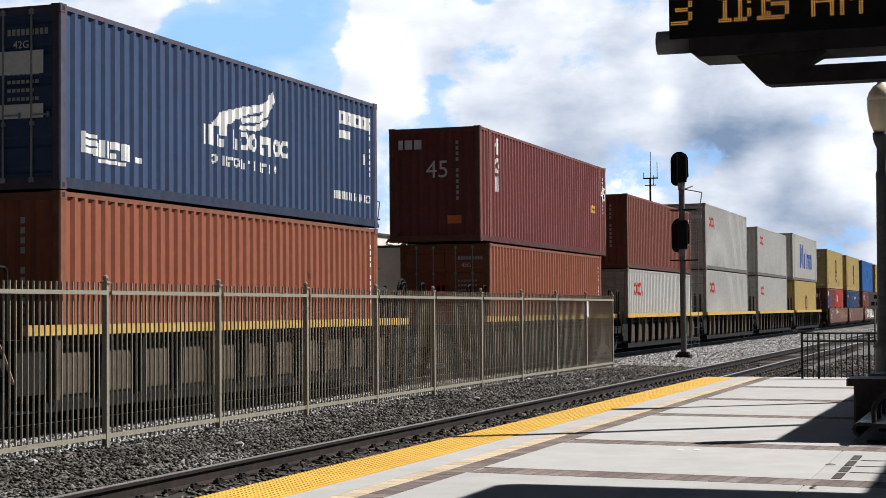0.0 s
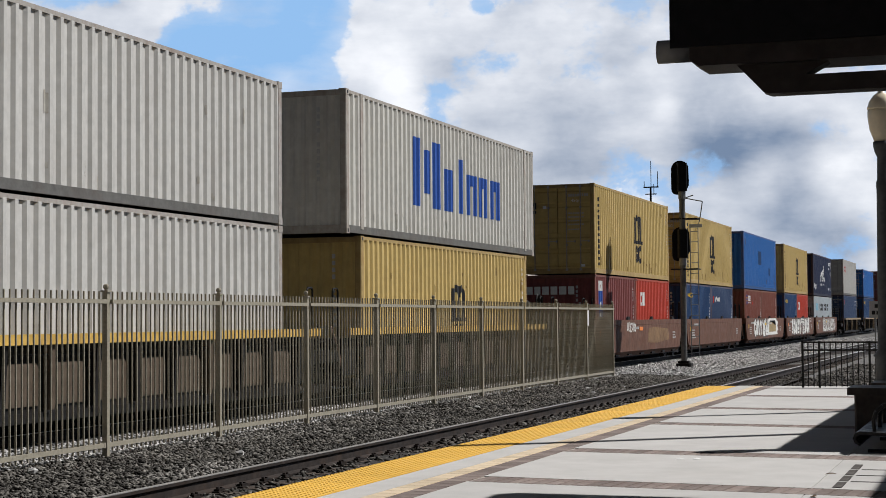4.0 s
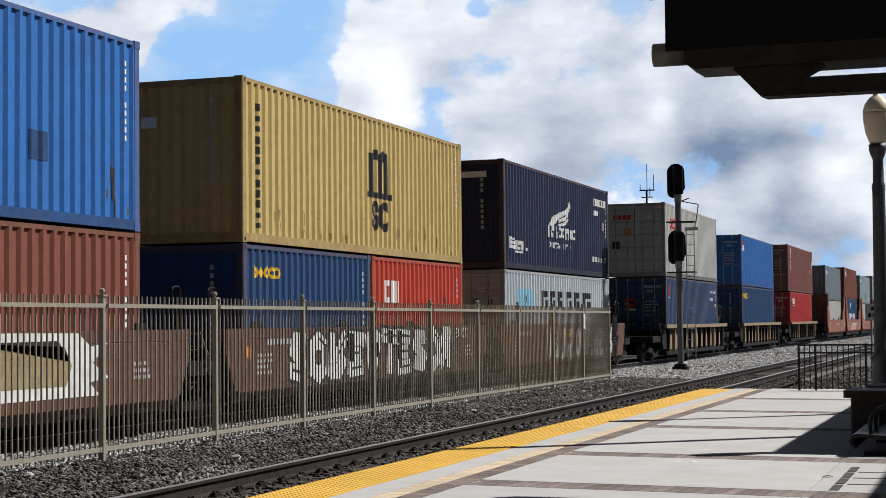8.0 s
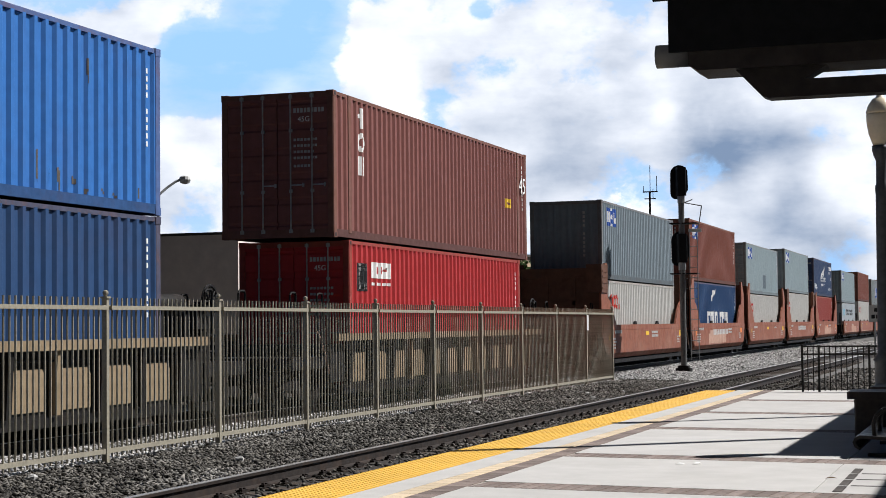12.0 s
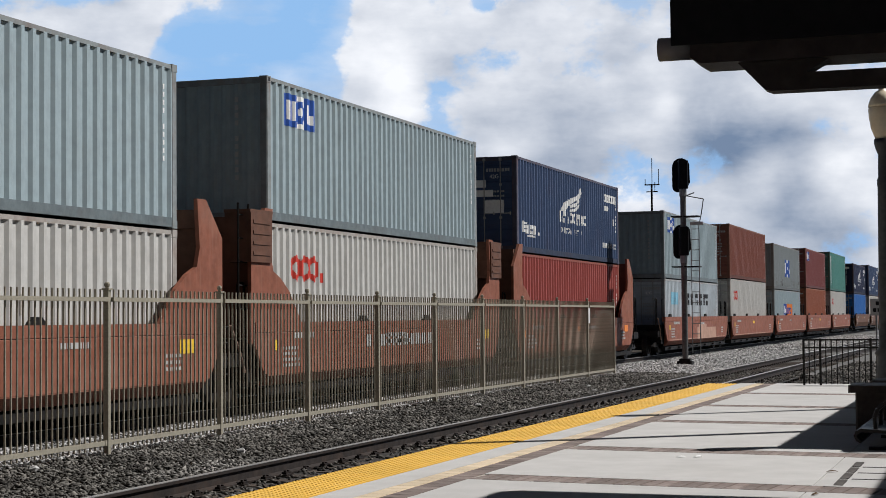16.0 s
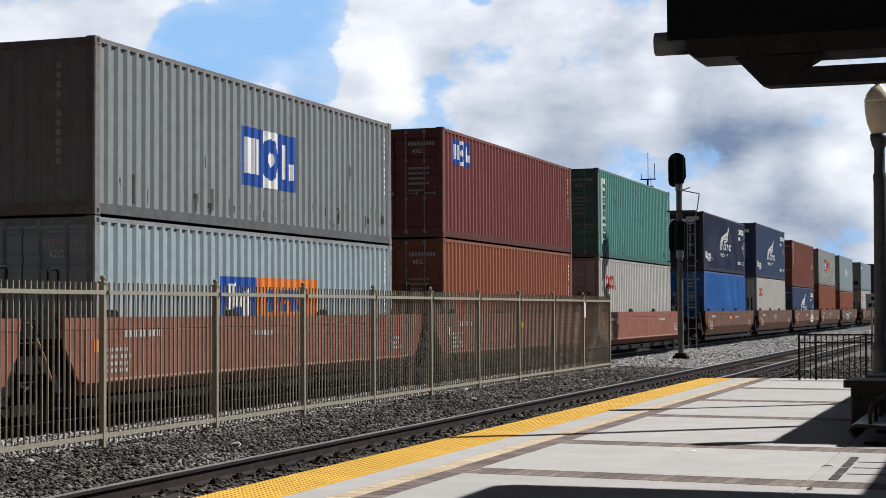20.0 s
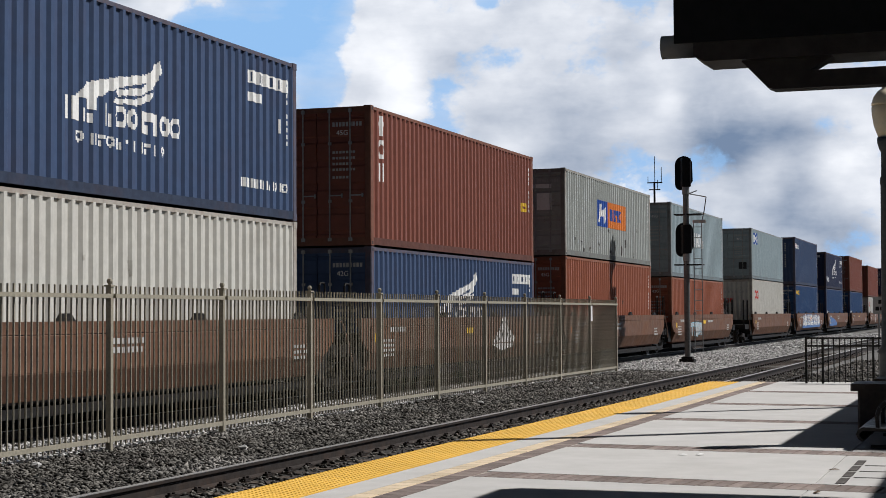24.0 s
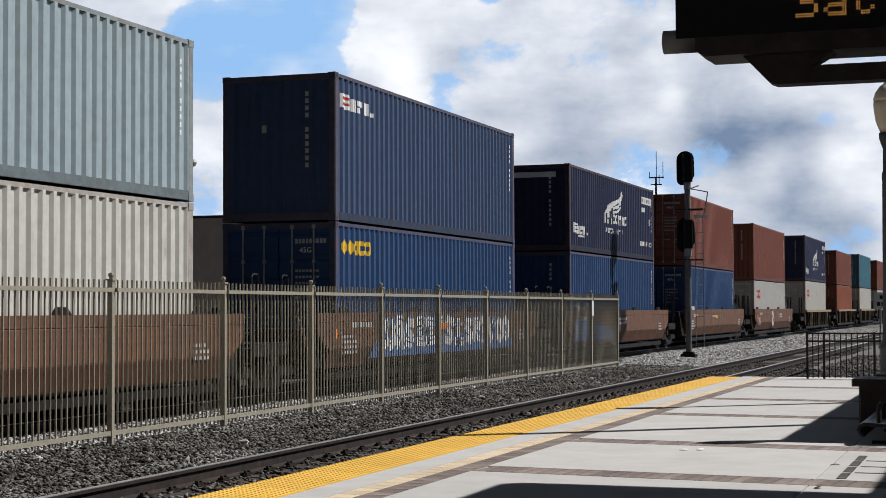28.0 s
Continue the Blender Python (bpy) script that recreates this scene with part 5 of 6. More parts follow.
GLYPHS = [   # letter-like strokes in a unit square
    [[(.9, .9), (.3, 1), (.1, .75), (.5, .5), (.9, .3), (.7, 0), (.1, .05)]],
    [[(.1, 0), (.1, 1), (.9, .95)], [(.1, .5), (.7, .5)], [(.1, 0), (.9, .05)]],
    [[(0, .95), (1, 1)], [(.5, 1), (.5, 0)]],
    [[(.1, 1), (.15, .2), (.5, 0), (.85, .2), (.9, 1)]],
    [[(.1, 0), (.1, 1), (.7, 1), (.9, .75), (.7, .5), (.1, .5)], [(.5, .5), (.95, 0)]],
    [[(.5, 0), (.1, .2), (.1, .8), (.5, 1), (.9, .8), (.9, .2), (.5, 0)]],
    [[(.05, 0), (.45, 1), (.6, 1), (.95, 0)], [(.25, .4), (.75, .4)]],
    [[(.5, 0), (.5, 1)], [(.2, 1), (.8, 1)], [(.2, 0), (.8, 0)]],
]


def stroke(s, pts, w, x):
    """A flat brush line of width w through points (y, z)."""
    for (a, b), (c, d) in zip(pts, pts[1:]):
        n = math.hypot(c - a, d - b) or 1e-6
        u, v = (c - a) / n * w * .35, (d - b) / n * w * .35
        p, r = -(d - b) / n * w / 2, (c - a) / n * w / 2
        s.add([(x, a - u + p, b - v + r), (x, a - u - p, b - v - r), (x, c + u - p, d + v - r), (x, c + u + p, d + v + r)], [(0, 1, 2, 3)])
        x += 0.0001


def graffiti(car, half, seed, mats, y0, y1, z0=0.50, z1=1.38, brush=0.22, wide=0.85, order=()):
    """Sprayed letter-like strokes along a car's side: a broad dark outline, the fill over it and thin lines on top."""
    r = random.Random(seed)
    under, fill, line = Shape(), Shape(), Shape()
    y, n = y0, 0
    while y < y1 - wide * .5:
        w = wide * r.uniform(.8, 1.2)
        lo, hi = z0 + r.uniform(0, .07), z1 - r.uniform(0, .07)
        lean = r.uniform(-.08, .08)
        letter = r.randrange(7)
        side, up = r.random() < .5, r.random() < .7
        n += 1
        for pts in GLYPHS[order[n % len(order)] if order else letter]:
            p = [(y + w * (.12 + .76 * (1 - a if side else a)) + lean * b + r.uniform(-.03, .03), lo + brush * .5 + (hi - lo - brush) * (1 - b if up else b)) for a, b in pts]
            stroke(under, p, brush * 1.45, 1.4632)
            stroke(fill, p, brush, 1.4655)
            if r.random() < .6:
                stroke(line, [(a + .04, b + .02) for a, b in p[:3]], brush * .16, 1.4685)
        y += w * 1.02
    part("graffiti", under, mats[1], car, "dark sprayed outline")
    part("graffiti", fill, mats[0], car, "sprayed letters, worn and streaked")
    if line.f:
        part("graffiti", line, mats[1], car, "thin sprayed lines")


signal_hose = material("hose_rubber", (0.03, 0.03, 0.03), 0.7)


def well_car(kind, label, half, pitch_half, seed, lead_truck, tail_truck, tank=False, spray=None):
    """One unit of a well car. half: half the well; pitch_half: half the unit with its ends."""
    car = thing("well_car", label, "rail car", group="well cars of the freight train")
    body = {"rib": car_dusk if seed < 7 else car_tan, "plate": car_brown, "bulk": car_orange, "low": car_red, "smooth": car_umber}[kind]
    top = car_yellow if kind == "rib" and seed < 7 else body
    head = 1.24 if kind == "rib" else 1.30
    foot = {"rib": .42, "plate": .40, "bulk": .54, "low": .55, "smooth": .78}[kind]
    for q in (-1, 1):
        x = q * 1.40
        part("top_sill", lambda: Shape().box(x - 0.06, x + 0.06, -half - 0.85, half + 0.85, head, head + (0.14 if kind == "rib" else 0.17)), top, car, "weathered top sill", key=("sill", half, q, head))
        part("bottom_sill", lambda: Shape().box(q * 1.24 - 0.06, q * 1.24 + 0.06, -half - 0.2, half + 0.2, 0.20, 0.33), steel_dark, car, key=("bsill", half, q))
        if kind == "rib":
            # the shade under the sill is put into this web's near-black colour
            part("side_web", lambda: Shape().box(q * 1.25 - 0.01, q * 1.25 + 0.01, -half - 0.1, half + 0.1, 0.33, head), steel_dark, car, "recessed web with the recess shade in its dark colour", key=("web", half, q))
            n = 11
            for i in range(n + 1):
                y = -half + 2 * half * i / n
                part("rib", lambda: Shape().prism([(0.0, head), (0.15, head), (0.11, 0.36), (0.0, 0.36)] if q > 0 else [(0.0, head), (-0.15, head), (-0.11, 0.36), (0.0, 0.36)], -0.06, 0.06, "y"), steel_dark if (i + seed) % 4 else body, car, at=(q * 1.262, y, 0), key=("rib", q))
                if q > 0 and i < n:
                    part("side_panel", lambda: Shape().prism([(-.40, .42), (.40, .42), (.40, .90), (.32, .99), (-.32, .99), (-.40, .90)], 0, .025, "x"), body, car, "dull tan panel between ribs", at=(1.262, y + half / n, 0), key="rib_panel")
            if q > 0:
                part("brake_pipe", lambda: Shape().rod((1.34, -half, 1.10), (1.34, half, 1.10), 0.015, 6), steel_dark, car, key=("pipe", half))
        else:
            ring = [(1.44, 1.30), (1.46, 1.28), (1.46, foot), (1.31, max(.36, foot - .36) if kind == "smooth" else foot - .17), (1.28, max(.36, foot - .36) if kind == "smooth" else foot - .17), (1.30, 1.30)]
            part("side_panel", lambda: Shape().prism([(q * a, b) for a, b in ring], -half - 0.35, half + 0.35, "y"), body, car, key=("panel", kind, half, q))
            for e in (-1, 1):
                part("end_plate", lambda: Shape().prism([(e * (half + .352), foot + .02), (e * (half + .352), 1.298), (e * (half + .84), 1.298), (e * (half + .84), 1.05), (e * (half + .50), foot + .05)], q * 1.425 - .025, q * 1.425 + .025, "x"), body, car, key=("end_plate", kind, half, q, e))
            if kind in ("plate", "low"):
                for i in range(7):
                    y = -half + 0.6 + (2 * half - 1.2) * i / 6
                    part("step_bracket", lambda: Shape().box(-0.05, 0.04, -0.25, 0.25, 0.26, 0.31), steel_dark, car, at=(q * 1.38, y, 0), key="bracket")
            if kind in ("bulk", "low", "smooth"):
                part("side_seam", lambda: Shape().box(q * 1.459 - .006, q * 1.459 + .006, -half, half, foot + .02, foot + .05), car_faded if kind == "low" else body, car, "thin welded seam", key=("seam", kind, half, q))
        if q > 0:
            part("end_ladder", lambda: Shape().path([(0, -.2, .45), (0, -.2, 1.45)], .018).path([(0, .2, .45), (0, .2, 1.45)], .018).path([(0, -.2, .62), (0, .2, .62)], .014).path([(0, -.2, .88), (0, .2, .88)], .014).path([(0, -.2, 1.14), (0, .2, 1.14)], .014).path([(0, -.2, 1.40), (0, .2, 1.40)], .014),
                 steel_dark, car, "thin steel ladder", at=(1.36, half + 1.12, 0), key="end_ladder")
            part("air_hose", lambda: Shape().path([(1.1, 0, .95), (1.14, .12, .80), (1.16, .28, .60), (1.14, .48, .50), (1.1, .66, .56), (1.05, .8, .74)], .026, 6), signal_hose, car, "sagging rubber air hose", at=(0, half + .95, 0), key="air_hose")
            part("hand_pipe", lambda: Shape().path([(1.30, 0, 1.42), (1.32, .3, 1.0), (1.30, .55, .62)], .02, 6), car_faded, car, at=(0, -half - 1.5, 0), key="hand_pipe")
    part("well_floor", lambda: Shape().box(-1.3, 1.3, -half, half, 0.20, 0.30), steel_dark, car, key=("floor", half))
    for e in (-1, 1):
        y = e * (half + 0.55)
        part("bulkhead", lambda: Shape().box(-1.3, 1.3, -0.35, 0.35, 0.45, 1.18), steel_dark, car, at=(0, y, 0), key=("bulkhead", kind))
        if kind == "bulk":
            for q in (-1, 1):
                # tall gusset plates that brace the upper box
                part("gusset", lambda: Shape().prism([(.59 * e, 1.1), (.59 * e, 2.85), (.02 * e, 3.45), (-.28 * e, 3.45), (-.20 * e, 2.67), (-.30 * e, 2.36), (-.62 * e, 2.24), (-1.0 * e, 2.0), (-1.39 * e, 1.58), (-1.50 * e, 1.472), (-1.0 * e, 1.472), (-.70 * e, 1.1)], q * 1.40 - 0.035, q * 1.40 + 0.035, "x"),
                     body, car, "tall rust-orange gusset plate", at=(0, e * (half + 0.38), 0), key=("gusset", e, q))
            # body-coloured frame; its shade is put in by the darker brown
            part("cross_frame", lambda: Shape().box(-1.34, 1.34, -0.06, 0.06, 1.2, 3.1).box(-1.34, 1.34, -0.12, 0.12, 3.0, 3.3).box(-1.34, 1.34, -0.10, 0.10, 2.1, 2.25).box(-.5, -.4, -0.10, 0.10, 1.2, 3.0).box(.4, .5, -0.10, 0.10, 1.2, 3.0), car_brown, car, at=(0, e * (half + 0.55), 0), key="cross_frame")
            if seed == 17 or (seed == 14 and e < 0):
                box_ = part("brake_box", lambda: Shape().prism([(-.42, 2.5), (.42, 2.5), (.42, 3.35), (.45, 3.35), (.45, 3.4), (-.45, 3.4), (-.45, 3.35), (-.42, 3.35)], -0.25, 0.25, "x"), car_brown, car, "rusty equipment box on the bulkhead", at=(1.22, e * (half + 0.62), 0), key="brake_box")
                for z in (2.62, 2.80, 2.98, 3.16):
                    part("slat", lambda: Shape().box(.25, .262, -.34, .34, 0, .06), car_brown, box_, at=(0, 0, z), key="box_slat")
            if e < 0 and seed % 2:
                part("ladder", lambda: Shape().path([(0, -0.2, 1.3), (0, -0.2, 3.5)], 0.02).path([(0, 0.2, 1.3), (0, 0.2, 3.5)], 0.02).path([(0, -0.2, 1.7), (0, 0.2, 1.7)], 0.015).path([(0, -0.2, 2.1), (0, 0.2, 2.1)], 0.015).path(
                    [(0, -0.2, 2.5), (0, 0.2, 2.5)], 0.015).path([(0, -0.2, 2.9), (0, 0.2, 2.9)], 0.015).path([(0, -0.2, 3.3), (0, 0.2, 3.3)], 0.015), steel_dark, car, at=(1.3, -half - 1.0, 0), key="car_ladder")
    for y, on, e in ((-pitch_half, lead_truck, -1), (pitch_half, tail_truck, 1)):
        if on:
            add_truck(car, y + (-e) * (0.0 if on == 1 else 1.3))
            end_gear(car, y + (-e) * (0.1 if on == 1 else 0.95), e, body, tank and on == 2 and e > 0)
    for q in (-1, 1):
        for i in range(4 if kind != "rib" else 0):
            part("guide", lambda: Shape().prism([(-0.22, 1.35), (0.22, 1.35), (0.10, 1.46), (-0.10, 1.46)], -0.05, 0.02, "x"), steel_dark, car, "dark box guide on the sill", at=(q * 1.38, -half * 0.92 + i * half * 0.61, 0.12), key="guide")
    if kind != "rib":
        stencils(car, half, seed, mark_grey, kind)
    if seed in (15, 18, 19):
        y = {15: -0.6, 18: 0.5, 19: 2.0}[seed]
        part("faded_panel", Shape().box(1.461, 1.4645, y - 2.6, y + 2.0, 0.55, 1.02).box(1.461, 1.4645, y - 2.2, y - 0.4, 1.02, 1.16), car_faded, car, "pale overpainted panel")
    if seed == 6:
        part("faded_panel", Shape().prism([(.75, .66), (.95, 1.16), (1.9, 1.20), (4.5, 1.12), (4.7, .72), (2.4, .62)], 1.461, 1.4635, "x"), spray_rust, car, "tan rust-faded patch")
    if spray:
        graffiti(car, half, seed + 50, *spray)
    return car


WHITE_TXT = "off-white corrugated steel shipping container with a red emblem"
# unit: place of its middle, car kind, lower boxes, upper box; a box: feet, high cube, colour, leading face, emblem, label
UNITS = [
    (25.85, "rib", 6.4, 8.0, [(40, 1, "rust", "end", None, "rust-orange corrugated container with bright upright markings")], (40, 0, "navy", "door", wing, "navy blue container with a white wing emblem, doors forward")),
    (45.90, "rib", 6.4, 8.0, [(40, 1, "rust", "door", None, "brick-red corrugated container with dark doors forward")], (45, 1, "maroon", "end", leaning, "long maroon container marked 45, overhanging the box below")),
    (62.05, "rib", 6.4, 8.0, [(40, 0, "white", "door", petals, WHITE_TXT)], (40, 0, "brown", "end", None, "plain red-brown corrugated shipping container")),
    (77.85, "rib", 6.4, 8.0, [(40, 1, "white", "door", petals, WHITE_TXT)], (40, 1, "white", "door", petals_high, WHITE_TXT + " near its top")),
    (93.85, "rib", 6.4, 8.0, [(40, 1, "white", "door", petals, WHITE_TXT)], (40, 0, "white", "end", petals_high, WHITE_TXT + " near its top")),
    (109.85, "rib", 6.4, 8.0, [(40, 1, "ochre", "end", arches_low, "mustard yellow container with a dark emblem")], (45, 1, "cream", "end", tall_blue, "long white container with tall blue lettering")),
    (129.95, "plate", 6.4, 7.9, [(20, 0, "maroon", "end", banner, "short maroon container with a white and blue banner"), (20, 0, "scarlet", "end", square_word, "short bright red container with white lettering")], (40, 1, "ochre", "door", arches, "mustard yellow container with black emblem, doors forward")),
    (145.65, "plate", 6.4, 7.9, [(20, 0, "deep", "end", yellow_word, "short blue container with yellow lettering"), (20, 0, "navy", "end", red_tab, "short navy container with a red tab")], (40, 1, "ochre", "door", arches, "mustard yellow container with black emblem, doors forward")),
    (161.60, "plate", 6.4, 7.9, [(20, 0, "brown", "end", box_word, "short red-brown container with white lettering"), (20, 0, "brown", "end", None, "short plain red-brown container")], (40, 1, "blue", "end", patches, "bright blue container with darker repainted patches")),
    (177.35, "plate", 6.4, 7.9, [(20, 0, "deep", "end", yellow_word, "short blue container with yellow lettering"), (20, 0, "scarlet", "end", square_word, "short bright red container with white lettering")], (40, 1, "ochre", "end", arches, "mustard yellow container with black emblem, rusty corners")),
    (193.10, "plate", 6.4, 7.9, [(40, 0, "pale", "door", ship_line, "pale grey container with a sky-blue square and dark lettering")], (40, 1, "ink", "end", wing, "dark navy container with a white wing emblem")),
    (215.10, "rib", 6.4, 9.0, [(40, 1, "navy", "door", red_tab, "dark blue container with a small red tab")], (40, 1, "white", "door", petals_high, WHITE_TXT + " and doors forward")),
    (234.95, "rib", 6.4, 9.0, [(40, 1, "deep", "end", yellow_word, "blue container with yellow lettering near its end")], (40, 0, "blue", "door", small_emblem, "bright blue container with a small white emblem, doors forward")),
    (254.85, "rib", 6.4, 9.0, [(40, 1, "red", "door", wave_box, "red container with white wave panel and label")], (45, 1, "umber", "door", leaning, "long brownish-maroon container marked 45, doors forward")),
    (276.67, "bulk", 6.25, 7.9, [(40, 0, "white", "door", petals, WHITE_TXT)], (40, 0, "slate", "end", plaque, "dark grey-green container with a blue and white plaque")),
    (292.40, "bulk", 6.25, 7.9, [(40, 1, "deep", "end", swoosh, "blue container with large white lettering")], (40, 0, "brown", "end", plaque, "red-brown container with a blue and white plaque")),
    (308.22, "bulk", 6.25, 7.9, [(40, 0, "white", "door", petals, WHITE_TXT)], (40, 0, "steel", "door", grey_patch, "grey-blue container with a blue and white plaque and a dark patch")),
    (323.75, "bulk", 6.25, 7.9, [(40, 1, "white", "door", petals, WHITE_TXT)], (40, 0, "steel", "end", plaque, "grey-blue container with a blue and white plaque")),
    (339.47, "bulk", 6.25, 7.9, [(40, 1, "brick", "door", None, "plain brick-red corrugated container")], (40, 0, "navy", "door", wing, "navy blue container with a white wing emblem, doors forward")),
    (359.45, "low", 6.4, 7.9, [(40, 0, "pale", "door", ship_line, "pale grey container with a sky-blue square and dark lettering")], (40, 0, "steel", "end", plaque, "grey-blue container with a blue and white plaque")),
    (375.25, "low", 6.4, 7.9, [(40, 1, "white", "door", petals_high, WHITE_TXT)], (40, 0, "brown", "door", None, "plain red-brown corrugated container, doors forward")),
    (390.83, "low", 6.4, 7.9, [(40, 0, "steel", "door", two_tone_low, "grey-blue container with a blue and orange panel")], (40, 0, "ash", "end", plaque_mid, "weathered grey container with a large blue and white plaque")),
    (406.43, "low", 6.4, 7.9, [(40, 1, "rust", "door", None, "rust-orange corrugated container, doors forward")], (40, 0, "maroon", "door", plaque, "maroon container with a blue and white plaque")),
    (422.10, "low", 6.4, 7.9, [(40, 1, "white", "door", petals, WHITE_TXT)], (40, 1, "green", "door", column_word, "sea-green container with a white lettered column")),
    (442.02, "smooth", 6.4, 7.95, [(40, 1, "blue", "door", None, "bright blue corrugated container")], (40, 0, "ink", "end", wing, "dark navy container with a white wing emblem")),
    (458.33, "smooth", 6.4, 7.95, [(40, 1, "cream", "end", petals, WHITE_TXT)], (40, 1, "navy", "end", wing, "navy blue container with a white wing emblem")),
    (474.22, "smooth", 6.4, 7.95, [(40, 0, "navy", "door", wing, "navy blue container with a white wing emblem")], (40, 1, "brown", "door", leaning, "red-brown container with slanted white lettering, doors forward")),
    (489.85, "smooth", 6.4, 7.95, [(40, 1, "rust", "door", None, "rust-orange corrugated container, doors forward")], (40, 0, "stone", "door", two_tone, "weathered grey container with a blue and orange panel")),
    (505.92, "smooth", 6.4, 7.95, [(40, 0, "rust", "door", None, "rust-orange corrugated container, doors forward")], (40, 1, "steel", "door", crest, "grey-blue container with a red crest and white lettering")),
    (527.03, "smooth", 6.6, 8.9, [(40, 1, "cream", "end", petals, WHITE_TXT)], (40, 0, "steel", "door", plaque, "grey-blue container with a blue and white plaque, doors forward")),
    (545.06, "smooth", 6.6, 8.9, [(40, 1, "deep", "door", yellow_word, "blue container with yellow lettering near its end")], (40, 1, "navy", "end", flag, "navy blue container with small white lettering")),
    (562.98, "smooth", 6.6, 8.9, [(40, 1, "deep", "end", flag_small, "blue container with small white lettering")], (40, 0, "ink", "end", wing, "dark navy container with a white wing emblem")),
    (581.40, "smooth", 6.6, 8.9, [(40, 1, "deep", "door", flag_small, "blue container with small white lettering")], (40, 1, "brown", "door", None, "plain red-brown corrugated container")),
    (600.00, "smooth", 6.6, 8.9, [(40, 0, "white", "door", petals, WHITE_TXT)], (40, 1, "brown", "end", None, "plain red-brown corrugated container")),
    (622.20, "rib", 6.4, 9.0, [(40, 1, "cream", "door", petals, WHITE_TXT)], (40, 1, "ink", "end", wing, "dark navy container with a white wing emblem")),
    (642.30, "rib", 6.4, 9.0, [(40, 1, "rust", "end", None, "rust-orange corrugated steel container")], (40, 0, "brown", "end", None, "plain red-brown corrugated container")),
    (662.00, "rib", 6.4, 9.0, [(40, 1, "cream", "end", None, "off-white corrugated steel container")], (40, 1, "teal", "end", None, "dull teal corrugated steel container")),
    (682.00, "rib", 6.4, 9.0, [(40, 1, "cream", "end", None, "off-white corrugated steel container")], (40, 1, "brown", "end", None, "plain red-brown corrugated container")),
]
def word(x, z, sizes, h, gap=0.05):
    out = []
    for w in sizes:
        out.append((x, x + w, z, z + h))
        x += w + gap
    return out


# plain shapes on leading ends: unit, 0 lower or 1 upper
ENDS = {
    (0, 1): [(mark_white, [(-1.05, -.12, 1.85, 2.0), (-1.05, -.12, 2.05, 2.2), (.25, .95, 1.62, 1.95), (.25, .95, 1.0, 1.2), (-1.0, -.2, 1.4, 1.5)])],
    (1, 1): [(mark_white, word(-.95, 2.35, [.12, .2, .2], .24)), (mark_orange, [(.35, .72, .45, .66)])],
    (1, 0): [(mark_red, [(-.45, .05, 1.55, 1.9)]), (mark_white, [(-.42, .02, 1.45, 1.5)] + word(-.36, 1.68, [.1, .1, .1], .14, .04))],
    (4, 1): [(mark_red, word(-1.0, 1.5, [.16, .16, .16, .16], .22, .05)), (mark_grey, word(-.6, 1.95, [.08] * 9, .12, .07))],
    (6, 1): [(mark_black, [(-1.0, -.7, 2.2, 2.3), (-1.0, -.94, 2.1, 2.3), (-.87, -.81, 2.1, 2.3), (-.76, -.7, 2.1, 2.3), (-1.0, -.7, 1.95, 2.05)]), (mark_white, [(-.48, -.36, 2.1, 2.2), (.75, .9, .22, .3)])],
    (6, 0): [(mark_white, word(-1.05, 1.95, [.2, .2, .22, .22, .24, .2], .26, .06)), (mark_grey, [(.68, .74, 1.6 - i * .14, 1.69 - i * .14) for i in range(6)])],
    (9, 1): [(mark_white, [(-.75, -.45, 2.05, 2.25)])],
    (10, 1): [(mark_white, [(-.95, .75, 2.42, 2.58)])],
    (11, 1): [(mark_red, word(-.85, 2.25, [.14, .14, .14, .14], .18, .05)), (mark_orange, [(-.42, -.14, 1.62, 1.9)]), (mark_black, [(-.9, -.6, 1.1, 1.4)])],
    (11, 0): [(mark_red, [(-.45, .0, 1.7, 2.05)]), (mark_white, [(-.45, .0, 1.6, 1.66)] + word(-.4, 1.82, [.1, .1, .08], .14, .04))],
    (12, 1): [(mark_white, word(-.95, 1.7, [.14, .12, .1], .16, .04)), (mark_grey, [(-1.0, -.75, .75, .98)])],
    (15, 1): [(mark_orange, [(-.62, -.42, 1.75, 1.95)])],
    (18, 1): [(mark_white, [(-.2, .35, 1.75, 1.95), (-.2, .55, 1.5, 1.68), (.3, .85, 1.05, 1.4), (-1.05, -.6, 1.7, 1.8)])],
    (24, 1): [(mark_white, [(-.5, .85, 2.12, 2.28)])],
    (25, 1): [(mark_white, [(-.7, .85, 2.38, 2.56)]), (mark_grey, [(-.6, -.5, 1.8, 1.95)])],
    (25, 0): [(mark_red, word(-.7, 1.55, [.16, .16, .16, .16], .24, .05)), (mark_grey, word(-.7, 1.95, [.08] * 9, .12, .1))],
    (27, 1): [(mark_white, [(-.1, .25, 1.35, 1.75), (.35, .8, 1.35, 1.85), (-.1, .8, 2.0, 2.12)])],
    (29, 1): [(mark_white, [(-.95, -.5, 1.9, 2.2), (-.4, -.3, 1.55, 1.7), (-.75, -.55, 1.0, 1.08)]), (mark_black, [(.55, .95, .5, .85)])],
    (29, 0): [(mark_red, word(-.45, 1.72, [.13, .13, .13, .13], .2, .05)), (mark_grey, word(-.55, 2.2, [.08] * 9, .12, .1))],
    (30, 1): [(mark_grey, [(-.35, -.25, 1.75, 1.9)])],
    (31, 1): [(mark_white, [(-.9, .8, 2.2, 2.36)])],
}
